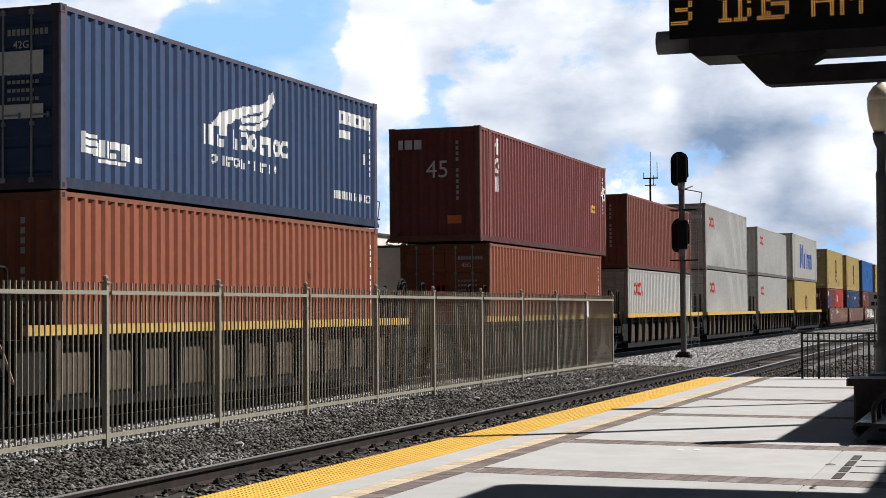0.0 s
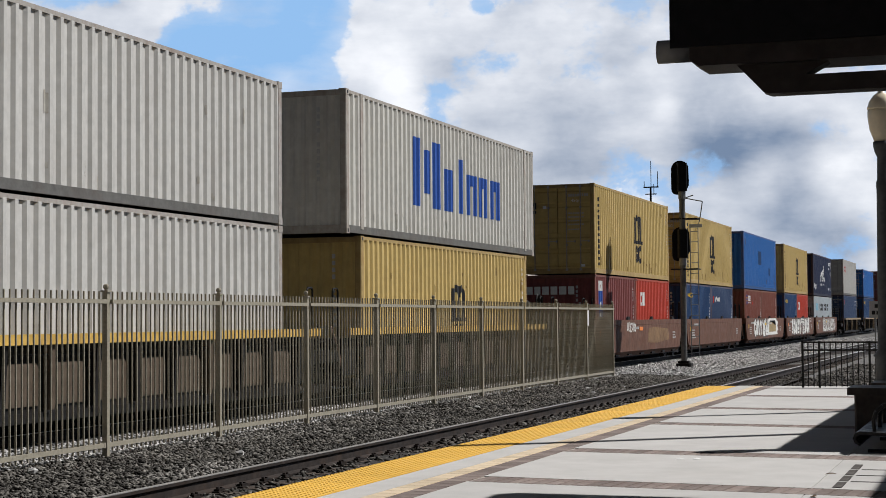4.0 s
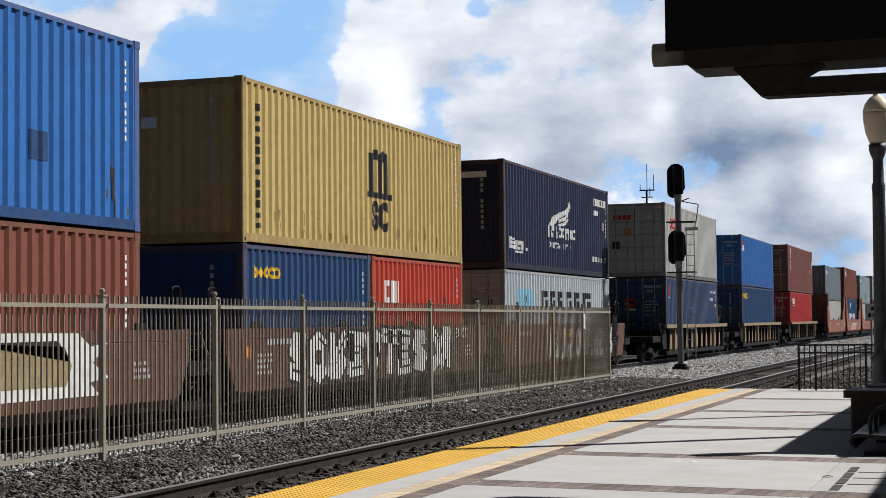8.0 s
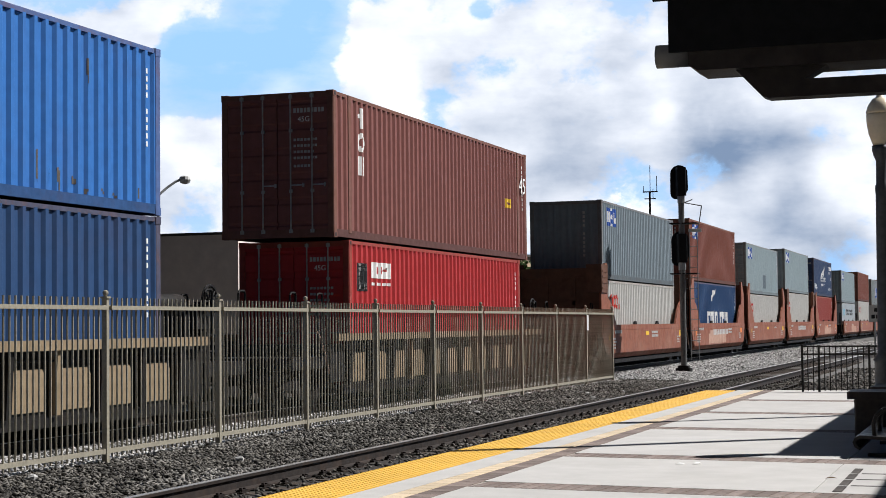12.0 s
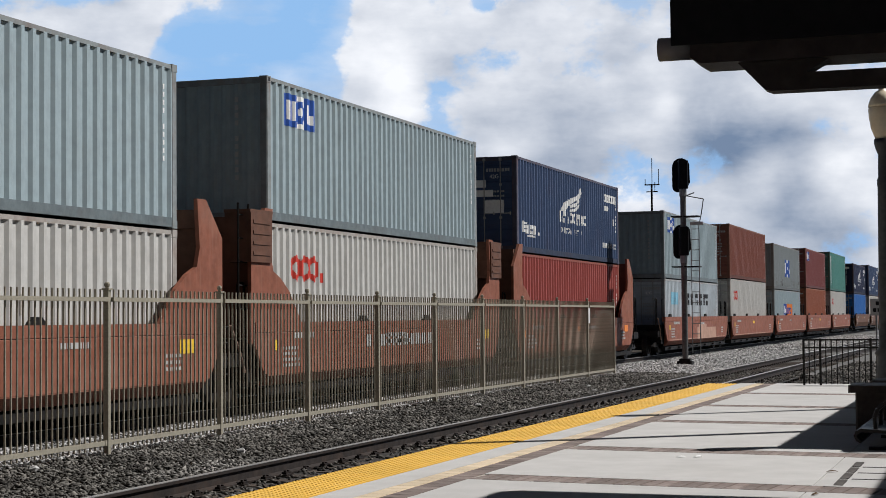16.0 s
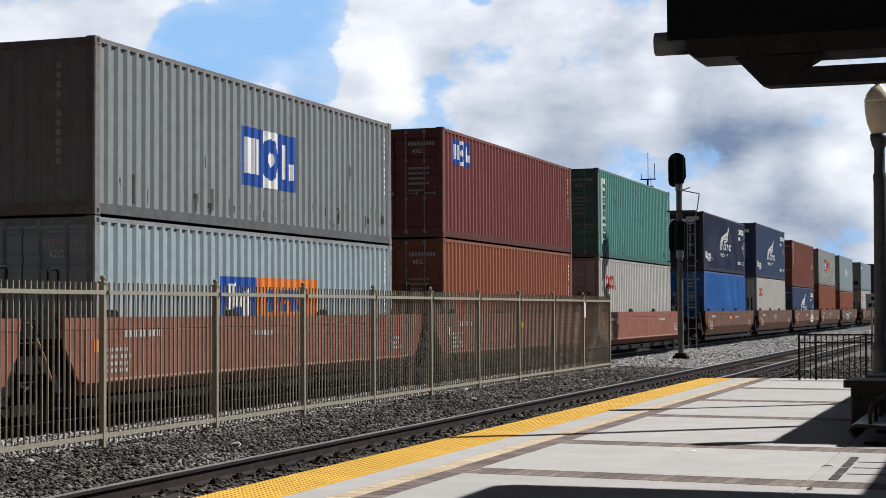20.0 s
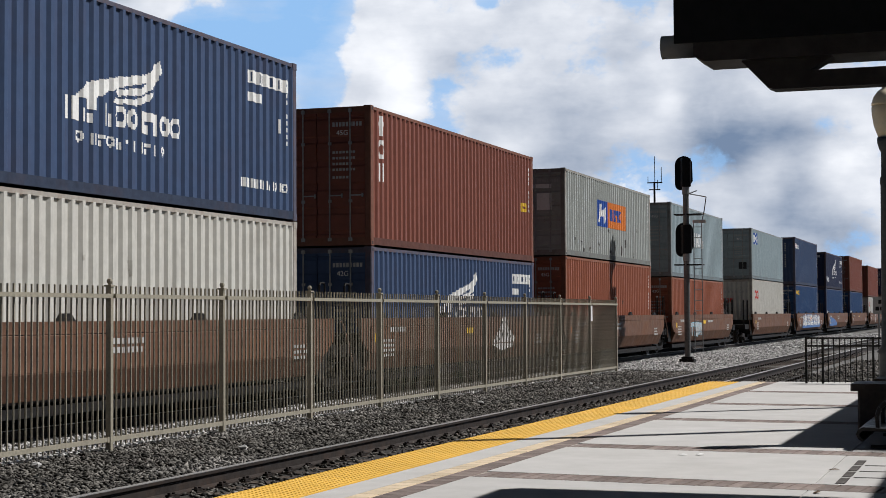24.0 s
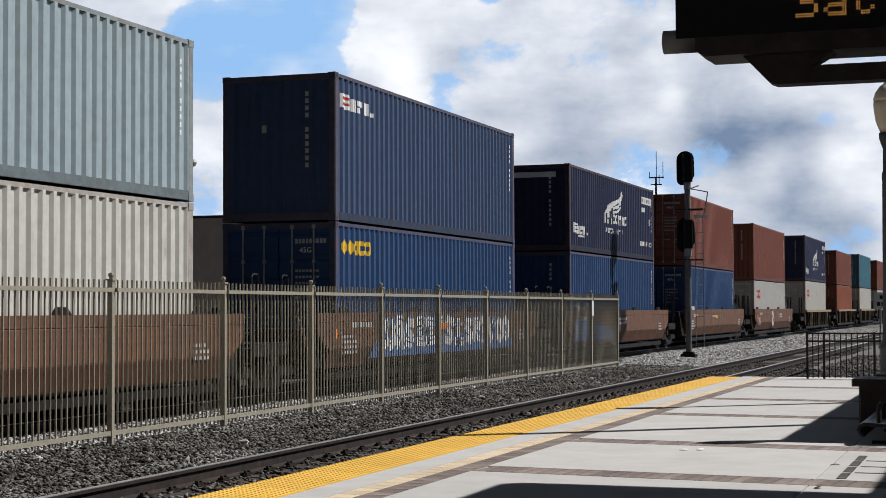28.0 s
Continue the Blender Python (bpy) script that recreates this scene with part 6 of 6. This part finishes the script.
CAR_LABEL = {"rib": "ribbed well car with a weathered yellow-tan top sill", "plate": "brown flat-sided well car with graffiti along its side",
             "bulk": "rust-orange well car with tall bulkhead plates at its ends", "low": "rusty red flat-sided well car", "smooth": "dusty brown well car with rounded lower sides"}
BASE = -1.18 + EYE.z
SPRAY = {6: ([spray_white, car_brown], -2.65, -1.3, 1.03, 1.42, 0.06, 0.27, (5, 3, 2, 1, 4)), 8: ([spray_white, mark_black], -4.7, 0.5, 0.50, 1.46, 0.27, 1.0, (4, 5, 3, 3, 4)), 9: ([spray_white, mark_black], -4.7, 4.7, 0.42, 1.46, 0.30, 0.86, (1, 0, 5, 4, 1, 6, 2)), 10: ([spray_white, mark_black], -2.9, 5.6, 0.44, 1.42, 0.20, 0.66),
         28: ([mark_grey, mark_sky], -3.5, -1, 0.6, 1.2, 0.12, 0.5), 30: ([spray_white, spray_blue], -4.6, 4.6, 0.66, 1.40, 0.19, 0.62), 33: ([mark_grey, car_umber], -1.5, -0.5)}


def sprayed(car, i):
    """Two larger sprayed pieces."""
    if i == 8:
        part("graffiti", Shape().prism([(.40, .56), (.55, 1.40), (1.2, 1.46), (3.9, 1.44), (4.25, 1.25), (4.7, 1.30), (4.3, 1.02), (4.75, .80), (4.2, .75), (4.5, .56)], 1.4615, 1.464, "x"), spray_white, car, "pale sprayed frame")
        part("graffiti", Shape().prism([(1.0, .72), (1.05, 1.24), (3.55, 1.26), (3.75, 1.0), (3.6, .72)], 1.464, 1.4662, "x"), spray_tan, car, "tan sprayed panel")
        part("graffiti", Shape().prism([(1.05, 1.24), (1.3, 1.33), (3.4, 1.34), (3.7, 1.05), (3.55, 1.26)], 1.4664, 1.4676, "x"), mark_black, car, "dark sprayed edge")
    if i in (30, 31):
        e = 5.2 if i == 30 else -1.2
        part("graffiti", Shape().prism([(-6.6 if i == 31 else -5.0, .56), (-6.6 if i == 31 else -4.6, 1.24 if i == 31 else .9), (-3.4, 1.05), (-2.2, .92), (e - 2.2, 1.0), (e - .6, .88), (e, .70), (e - .3, .56)], 1.4605, 1.4625, "x"), spray_blue, car, "blue sprayed field")
    if i == 26:
        part("graffiti", Shape().prism([(1.40, .78), (2.2, 1.30), (2.3, 1.45), (2.65, 1.45), (2.8, 1.2), (3.4, .92), (3.1, .70), (2.2, .62)], 1.4615, 1.464, "x"), spray_white, car, "pale sprayed wedge")
        s = Shape()
        for k in range(6):
            stroke(s, [(1.6 + .3 * k, .72 + .02 * k), (2.2 + .09 * k, 1.34)], .035, 1.4652)
        part("graffiti", s, mark_black, car, "thin dark sprayed lines")
    if i == 9:
        s = Shape()
        for k, g in enumerate((0, 5, 4, 5, 1)):
            for pts in GLYPHS[g]:
                stroke(s, [(4.75 + .19 * k + .15 * a, 1.2 + .2 * b) for a, b in pts], .03, 1.4652)
        part("graffiti", s, spray_white, car, "thin sprayed tag")


for i, (mid, kind, half, ph, lowers, upper) in enumerate(UNITS):
    prev_gap = mid - UNITS[i - 1][0] if i else 30
    next_gap = UNITS[i + 1][0] - mid if i + 1 < len(UNITS) else 30
    joint = lambda gap: gap < 18.5
    lead = 2 if not joint(prev_gap) else 0
    tail = 1 if joint(next_gap) else 2
    reach = next_gap / 2 if joint(next_gap) else half + 2.8
    car = well_car(kind, CAR_LABEL[kind], half, reach, i, lead, tail, True, SPRAY.get(i))
    sprayed(car, i)
    MOVING.append((car, mid, FAR_TRACK, RAIL_Z))
    z = BASE
    for j, (ft, high, colour, front, logo, label) in enumerate(lowers):
        off = 0 if len(lowers) == 1 else (-3.067, 3.067)[j]
        c = container(ft, high, colour, label, front, logo)
        MOVING.append((c, mid + off, FAR_TRACK, z))
        for mat, items in ENDS.get((i, 0), ()) if j == 0 else ():
            on_end("lettering", c, box_length(ft), mat, *items)
    z += 2.896 if lowers[0][1] else 2.591
    ft, high, colour, front, logo, label = upper
    c = container(ft, high, colour, label, front, logo)
    MOVING.append((c, mid, FAR_TRACK, z + 0.02))
    for mat, items in ENDS.get((i, 1), ()):
        on_end("lettering", c, box_length(ft), mat, *items)


LETTERS = []      # part, its place along the sign at the start, when it shows and until when


def motions():
    for ob, s, x, z in MOVING:
        walk(ob, [(t, pose(x, s - SPEED * t, z)) for t in (0.0, 7.0, 14.0, 21.0, 28.0)])
    for ob, x, t0, t1 in LETTERS:
        # letters run to the left along the sign's face and are drawn in at its edge
        at = lambda t, y: (t, pose(x - 0.58 * (t - t0), y, 0))
        rows = [at(t0, -0.067), at(t1, -0.067)]
        if t0 > 0:
            rows = [(0.0, pose(x, 0.12, 0)), (t0 - 0.14, pose(x, 0.12, 0)), (t0 - 0.07, pose(x, -0.067, 0))] + rows
        if t1 < 28:
            end = x - 0.58 * (t1 - t0)
            rows += [(t1 + 0.034, pose(end, 0.12, 0)), (t1 + 0.1, pose(end, 0.12, 0)), (28.0, pose(end, 0.12, 0))]
        walk(ob, rows)

# ---------------------------------------------------------------- line-side things
def signal_mast(at, label, cage):
    m = thing("signal_mast", label, "railway signal", at)
    part("base", Shape().box(-0.26, 0.26, -0.26, 0.26, -0.1, 0.12, 0.04).box(-0.19, 0.19, -0.19, 0.19, 0.12, 0.2), steel_dark, m)
    part("mast", Shape().rod((0, 0, 0.2), (0, 0, 6.0), 0.105, 14), mast_grey, m)
    part("number_plate", Shape().box(0.24, 0.70, -0.02, 0.0, 4.90, 5.02), sign_white, m, "small pale plate")
    for z in (3.72, 6.08):
        hd = part("signal_head", Shape().prism([(.32 * math.cos(a * .3491), (.29 if a < 9 else -.29) + .32 * math.sin(a * .3491 if a < 10 else (a - 1) * .3491)) for a in range(19)], -0.26, -0.22, "y"), signal_black, m, "black oval signal target", at=pose(0, 0, z + 0.62, 0, 0, 205))
        part("lamp_housing", Shape().box(-0.16, 0.16, -0.2, 0.15, -0.5, 0.5, 0.03), signal_black, hd)
        for dz in (-0.30, 0.0, 0.30):
            part("visor", Shape().rod((0, -0.27, dz), (0, -0.55, dz - 0.02), 0.115, 12, 0.12), signal_black, hd)
            part("lens", Shape().rod((0, -0.552, dz - 0.02), (0, -0.556, dz - 0.02), 0.10, 12), lens_dark, hd)
        part("bracket", Shape().rod((0, 0, z - 0.15), (0, 0, z + 0.1), 0.13, 10).rod((0, 0, z - 0.3), (0, 0, z - 0.15), 0.105, 10), grey_pole, m)
    for z in (3.42, 5.2):
        part("platform_step", Shape().box(-0.42, 0.55, -0.1, 0.5, z, z + 0.04), steel_dark, m)
    lad = part("ladder", Shape().path([(0.26, 0.05, 0.4), (0.26, 0.05, 4.9)], 0.018).path([(0.54, 0.05, 0.4), (0.54, 0.05, 4.9)], 0.018), grey_pole, m)
    for i in range(12):
        part("rung", Shape().rod((0.26, 0.05, 0.7 + i * 0.37), (0.54, 0.05, 0.7 + i * 0.37), 0.013, 6), grey_pole, lad)
    part("hoop", Shape().path([(0.1, 0.0, 5.95), (0.72, 0.0, 5.82), (0.62, 0.1, 5.3), (0.54, 0.05, 4.9)], 0.02).path([(0.1, 0, 5.95), (0.4, 0, 6.05)], 0.02), grey_pole, m)
    if cage:
        part("cage", Shape().path([(-1.0, 0.3, 4.9), (-1.0, 0.3, 6.0), (-0.1, 0.3, 6.0)], 0.02).path([(-0.7, 0.3, 4.9), (-0.7, 0.3, 6.0)], 0.02).path([(-0.4, 0.3, 4.9), (-0.4, 0.3, 6.0)], 0.02).path(
            [(-1.0, 0.3, 5.45), (-0.1, 0.3, 5.45)], 0.02).box(-1.1, 0.1, 0.0, 0.6, 4.82, 4.9), grey_pole, m, "grey railed stand")
    return m


signal_mast(pose(-10.17, 54.55, -0.36) @ Matrix.Scale(0.947, 4), "black railway signal mast with two oval heads and a ladder", False)
signal_mast(pose(-21.9, 55.0, -0.62), "black railway signal mast with a railed stand behind the train", True)

lp = thing("street_lamp", "tall grey street lamp with two drooping heads", "street lamp", (-31.75, 58.0, -0.66))
part("pole", Shape().rod((0, 0, 0), (0, 0, 7.6), 0.085, 10, 0.06), lamp_iron, lp)
part("pole_base", Shape().box(-0.22, 0.22, -0.22, 0.22, 0, 1.9), wall_tan, lp)
for pts in ([(0, 0, 7.2), (-0.22, -0.15, 7.75), (-0.6, -0.25, 8.15), (-1.05, -0.3, 8.30)], [(0, 0, 7.2), (0.2, 0.3, 7.5), (0.45, 0.6, 7.78), (0.72, 0.9, 7.95)]):
    part("arm", Shape().path(pts, 0.05, 6), grey_pole, lp)
    x, y, z = pts[-1]
    part("lamp_head", Shape().lathe([(0.04, -0.26), (0.18, -0.21), (0.24, -0.08), (0.21, 0.04), (0.09, 0.09)], 12, (x, y, z)), sign_white, lp)

# buildings behind the train
b = thing("workshop_building", "plain brown flat-roofed workshop with a blue sign", "building", kind="structure")
part("wall", Shape().box(-62, -30.2, 62.0, 62.4, -0.66, 5.15).box(-30.6, -30.2, 62.4, 95, -0.66, 5.15), wall_tan, b)
part("roof", Shape().box(-62.1, -30.1, 61.9, 95, 5.15, 5.26), roof_dark, b)
sg = part("signboard", Shape().box(-47, -36.4, 61.9, 61.99, 3.15, 4.25), sign_blue, b, "blue signboard with yellow bars")
for row, (z, h, n) in enumerate(((3.5, .5, 15), (3.24, .16, 12))):
    for i in range(n):
        part("sign_bar", Shape().box(0, 0.42, -0.02, 0, 0, h), mark_yellow, sg, at=(-45.6 + i * (0.55 if row == 0 else 0.6), 61.9, z))
part("shutter", Shape().box(-43.0, -38.0, 61.93, 61.99, -0.6, 2.9), mark_grey, b)
b2 = thing("low_building", "low brown annexe beside the workshop", "building", kind="structure")
part("wall", Shape().box(-30.19, -24.0, 66, 90, -0.66, 4.0), wall_tan, b2)
part("roof", Shape().box(-30.19, -23.9, 65.9, 90, 4.0, 4.1), roof_dark, b2)
b3 = thing("warehouse", "sandy flat-roofed warehouse in the distance", "building", kind="structure")
part("wall", Shape().box(-75, -36, 112, 150, -0.66, 6.6), wall_sand, b3)
part("roof", Shape().box(-75.2, -35.8, 111.8, 150, 6.6, 6.8), roof_dark, b3)
part("canopy", Shape().box(-40, -34, 106, 112, 3.2, 3.5).box(-39.8, -39.5, 106.2, 106.5, -0.66, 3.2), sign_white, b3)


def tree(x, y, h, r, seed, label):
    rd = np.random.default_rng(seed)
    t = thing("tree", label, "tree", (x, y, -0.66), group="trees behind the railway")
    s = Shape().rod((0, 0, 0), (0.1, 0, h * 0.45), 0.22, 8, 0.14)
    for i in range(6):
        a = i * 1.05
        s.rod((0.1, 0, h * (0.36 + 0.02 * i)), (r * 0.6 * math.cos(a), r * 0.6 * math.sin(a), h * (0.6 + 0.05 * (i % 3))), 0.09, 6, 0.03)
    part("trunk", s, bark_mat, t)
    clumps = [(rd.normal(0, r * 0.45), rd.normal(0, r * 0.45), h * rd.uniform(0.5, 0.97), r * rd.uniform(0.2, 0.42)) for _ in range(26)]
    c = Shape()
    for cx, cy, cz, cr in clumps:
        for _ in range(70):
            d = Vector(rd.normal(0, 1, 3)).normalized() * cr * rd.uniform(0.5, 1.0)
            p = Vector((cx, cy, cz)) + d
            u = Vector(rd.normal(0, 1, 3)).normalized()
            w = u.orthogonal().normalized()
            k = rd.uniform(0.09, 0.2)
            c.add([p - u * k, p + w * k * 0.6, p + u * k, p - w * k * 0.6], [(0, 1, 2, 3)])
    part("crown", c, leaf_mat, t, "uneven dark green crown")


tree(-26.5, 74, 5.6, 2.2, 1, "bushy green tree beside the buildings")
tree(-33, 104, 7.2, 2.6, 2, "leafy green tree behind the railway")
tree(-29.5, 101, 6.2, 2.2, 3, "leafy green tree behind the railway")

an = thing("antenna_mast", "thin dark antenna mast far behind the train", "antenna", (-30.88, 150, -0.66))
part("mast", Shape().rod((0, 0, 0), (0, 0, 14.1), 0.13, 8, 0.09), steel_dark, an)
part("crossarm", Shape().rod((-0.66, 0, 14.05), (0.74, 0, 14.05), 0.06).rod((-0.5, 0, 13.4), (0.55, 0, 13.4), 0.05), steel_dark, an)
for x, z0, z1 in ((0.04, 14.0, 16.5), (0.66, 14.0, 15.5), (-0.6, 14.0, 14.6), (0.3, 13.4, 14.3)):
    part("aerial", Shape().rod((x, 0, z0), (x, 0, z1), 0.035, 6), steel_dark, an)

# station name board beyond the platform
nb = thing("name_board", "pale sign board with dark bars on a post", "sign", (-4.05, 60.5, -0.45))
part("board", Shape().box(-0.55, 0.55, -0.03, 0.03, 1.66, 2.26), sign_white, nb)
for x, z, w in ((-0.36, 2.02, .14), (-0.18, 2.02, .14), (0.0, 2.02, .14), (0.18, 2.02, .14), (-0.46, 1.78, .12), (-0.30, 1.78, .12), (-0.14, 1.78, .12), (0.02, 1.78, .12), (0.18, 1.78, .12), (0.34, 1.78, .12)):
    part("lettering_bar", Shape().box(x, x + w, -0.036, -0.03, z, z + 0.14), mark_black, nb)
for x in (-0.35, 0.35):
    part("post", Shape().rod((x, 0.05, 0), (x, 0.05, 1.7), 0.035, 8), grey_pole, nb)

# ---------------------------------------------------------------- on the platform
rl = thing("railing", "low black iron railing at the platform end", "railing", (0, 30.2, 0))
X0, X1 = -3.48, -1.2
for z in (0.80, 0.66):
    part("rail", Shape().box(X0, X1, -0.014, 0.014, z, z + 0.03), black_iron, rl)
n = int((X1 - X0) / 0.098)
for i in range(n + 1):
    x = X0 + i * 0.098
    big = i % 12 == 0 or i == 3
    part("post" if big else "baluster", Shape().box(x - (0.02 if big else 0.009), x + (0.02 if big else 0.009), -0.012, 0.012, 0.0 if big else 0.02, 0.84 if big else 0.80), black_iron, rl)

lm = thing("platform_lamp", "ornate dark lamp post with an acorn globe", "lamp post", (-1.545, 23.1, 0))
part("post", Shape().lathe([(0.20, 0), (0.20, 0.12), (0.15, 0.18), (0.14, 0.7), (0.17, 0.74), (0.11, 0.82), (0.10, 1.2), (0.085, 3.0), (0.09, 3.04), (0.09, 3.10), (0.075, 3.14), (0.07, 3.45), (0.10, 3.52), (0.12, 3.60), (0.12, 3.66)], 14), lamp_iron, lm, smooth=True)
part("globe", Shape().lathe([(0.10, 3.66), (0.16, 3.82), (0.185, 3.98), (0.19, 4.07), (0.18, 4.10)], 18), globe_mat, lm, "cream acorn globe", smooth=True)
part("cap", Shape().lathe([(0.19, 4.10), (0.19, 4.13), (0.16, 4.22), (0.10, 4.30), (0.05, 4.33), (0.04, 4.38), (0.02, 4.43)], 18), globe_mat, lm, "cream ribbed cap", smooth=True)
copy_thing(lm, pose(0.42, 18.06, 0))
# plain pole added out of view to cast a long shadow line on the paving
op = thing("light_pole", "unseen tall grey pole, placed for the shadow line it casts", "lamp post", (-0.62, 19.45, 0))
part("pole", Shape().rod((0, 0, 0), (0, 0, 6.4), 0.115, 10, 0.10), lamp_iron, op)
part("collar", Shape().rod((0, 0, 0), (0, 0, 0.15), 0.16, 10), lamp_iron, op)

# bench and planter box under the canopy
bx = thing("planter_box", "dark brown boxy planter with a thick cap", "planter", (-1.62, 18.4, 0))
part("body", Shape().box(0.04, 1.5, 0.04, 0.7, 0.0, 0.42, 0.02), canopy_brown, bx)
part("cap", Shape().box(-0.03, 1.56, -0.03, 0.76, 0.42, 0.50, 0.02), canopy_brown, bx)
bx2 = thing("planter_box", "second dark brown planter behind the first", "planter", (-1.52, 20.3, 0))
part("body", Shape().box(0.04, 1.5, 0.04, 0.7, 0.0, 0.40, 0.02), canopy_brown, bx2)
part("cap", Shape().box(-0.03, 1.56, -0.03, 0.76, 0.40, 0.48, 0.02), canopy_brown, bx2)
bn = thing("bench", "low black iron platform bench with a rolled front edge", "bench", (0, 15.8, 0))
SEAT = [(-1.31, 0.068), (-1.356, 0.094), (-1.376, 0.14), (-1.356, 0.186), (-1.31, 0.206), (-0.721, 0.173), (-0.721, 0.147), (-1.31, 0.173), (-1.336, 0.16), (-1.347, 0.137), (-1.334, 0.11), (-1.303, 0.088)]
part("seat", Shape().prism(SEAT, 0, 1.9, "y"), black_iron, bn, "black sheet seat with a rolled lip")
for y in (0.08, 0.75, 1.42, 1.84):
    part("armrest", Shape().path([(-1.179, y, 0.193), (-1.186, y, 0.31), (-1.159, y, 0.389), (-1.1, y, 0.441), (-0.996, y, 0.468), (-0.655, y, 0.474)], .022, 8), black_iron, bn, "curved black armrest")
for y in (0.16, 1.74):
    part("leg", Shape().rod((-1.0, y, 0), (-1.0, y, .17), .03, 8).box(-1.25, -.7, y - .03, y + .03, 0, .03), black_iron, bn)

# hanging LED sign on its bracket
SGY = 6.5
sgn = thing("led_sign", "black hanging LED departure sign with amber letters", "sign", (0, SGY, 0))
part("housing", Shape().box(-1.241, 0.8, -0.06, 0.25, 2.352, 2.75), sign_black, sgn)
part("hood", Shape().prism([(-0.20, 2.60), (-0.06, 2.56), (-0.06, 2.75), (-0.20, 2.75)], -1.30, 0.8, "x"), sign_black, sgn)
part("lower_beam", Shape().prism([(-1.165, 2.352), (-1.165, 2.30), (-1.128, 2.276), (0.8, 2.276), (0.8, 2.352)], -0.05, 0.2, "y"), canopy_brown, sgn)
part("drum", Shape().rod((-1.30, 0.0, 2.347), (-1.16, 0.0, 2.347), 0.047, 18), drum_grey, sgn, "grey end drum", smooth=True)
part("brace", Shape().prism([(-0.985, 2.276), (-0.885, 2.168), (-0.86, 2.158), (0.8, 2.158), (0.8, 2.226), (-0.72, 2.226), (-0.63, 2.276)], 0.0, 0.10, "y"), canopy_brown, sgn)
FONT = {"3": "11110 00001 00001 01110 00001 00001 11110", "1": "00100 01100 00100 00100 00100 00100 01110", ":": "00000 00100 00100 00000 00100 00100 00000",
        "9": "01110 10001 10001 01111 00001 10001 01110", "A": "01110 10001 10001 11111 10001 10001 10001", "M": "10001 11011 10101 10101 10001 10001 10001",
        "S": "01111 10000 10000 01110 00001 00001 11110", "a": "00000 00000 01110 00001 01111 10001 01111", "t": "01000 01000 11110 01000 01000 01001 00110"}


def led_letter(ch, x, t0, t1):
    s = Shape()
    d = 0.0088
    for r, row in enumerate(FONT[ch].split()):
        for q, on in enumerate(row):
            if on == "1":
                for a in (0, 1):
                    for b_ in (0, 1):
                        cx, cz = (2 * q + a) * d, 2.405 + (13 - 2 * r - b_) * d
                        s.box(cx, cx + 0.0045, 0, 0.003, cz, cz + 0.0045)
    LETTERS.append((part("led_letter", s, led_amber, sgn, "glowing amber letter of dots"), x, t0, t1))
    LETTERS[-1][0]["kind"] = "stuff"


for ch, x in (("3", -1.232), ("1", -1.06), ("1", -1.0), (":", -0.965), ("1", -0.91), ("9", -0.855), ("A", -0.684), ("M", -0.575)):
    led_letter(ch, x, 0.0, max(0.05, (x + 1.20) / 0.58))
for ch, x in (("S", -0.462), ("a", -0.355), ("t", -0.25)):
    led_letter(ch, x, 27.47, 28.0)
# unseen station canopies over the bench and over the camera, placed from their shade
cn = thing("canopy", "dark timber station canopy roof on posts", "canopy", kind="structure")
part("roof", Shape().box(0.62, 7.5, 18.05, 28.0, 3.55, 3.75), canopy_brown, cn)
for y in (19.0, 23.0, 27.0):
    part("post", Shape().box(2.4, 2.6, y - 0.1, y + 0.1, 0, 3.55), canopy_brown, cn)
cn2 = thing("canopy", "unseen dark canopy over the camera, placed for the shade it casts", "canopy", kind="structure")
part("roof", Shape().box(-0.33, 7.5, -6, 14.1, 4.2, 4.4), canopy_brown, cn2)
# unseen roof piece added only to cast the dark strip right of x -0.95
part("link_roof", Shape().box(2.28, 7.5, 14.11, 18.04, 4.2, 4.4), canopy_brown, cn2)
for y in (-5.0, 3.0, 13.0):
    part("post", Shape().box(1.7, 1.9, y - 0.1, y + 0.1, 0, 4.2), canopy_brown, cn2)

motions()
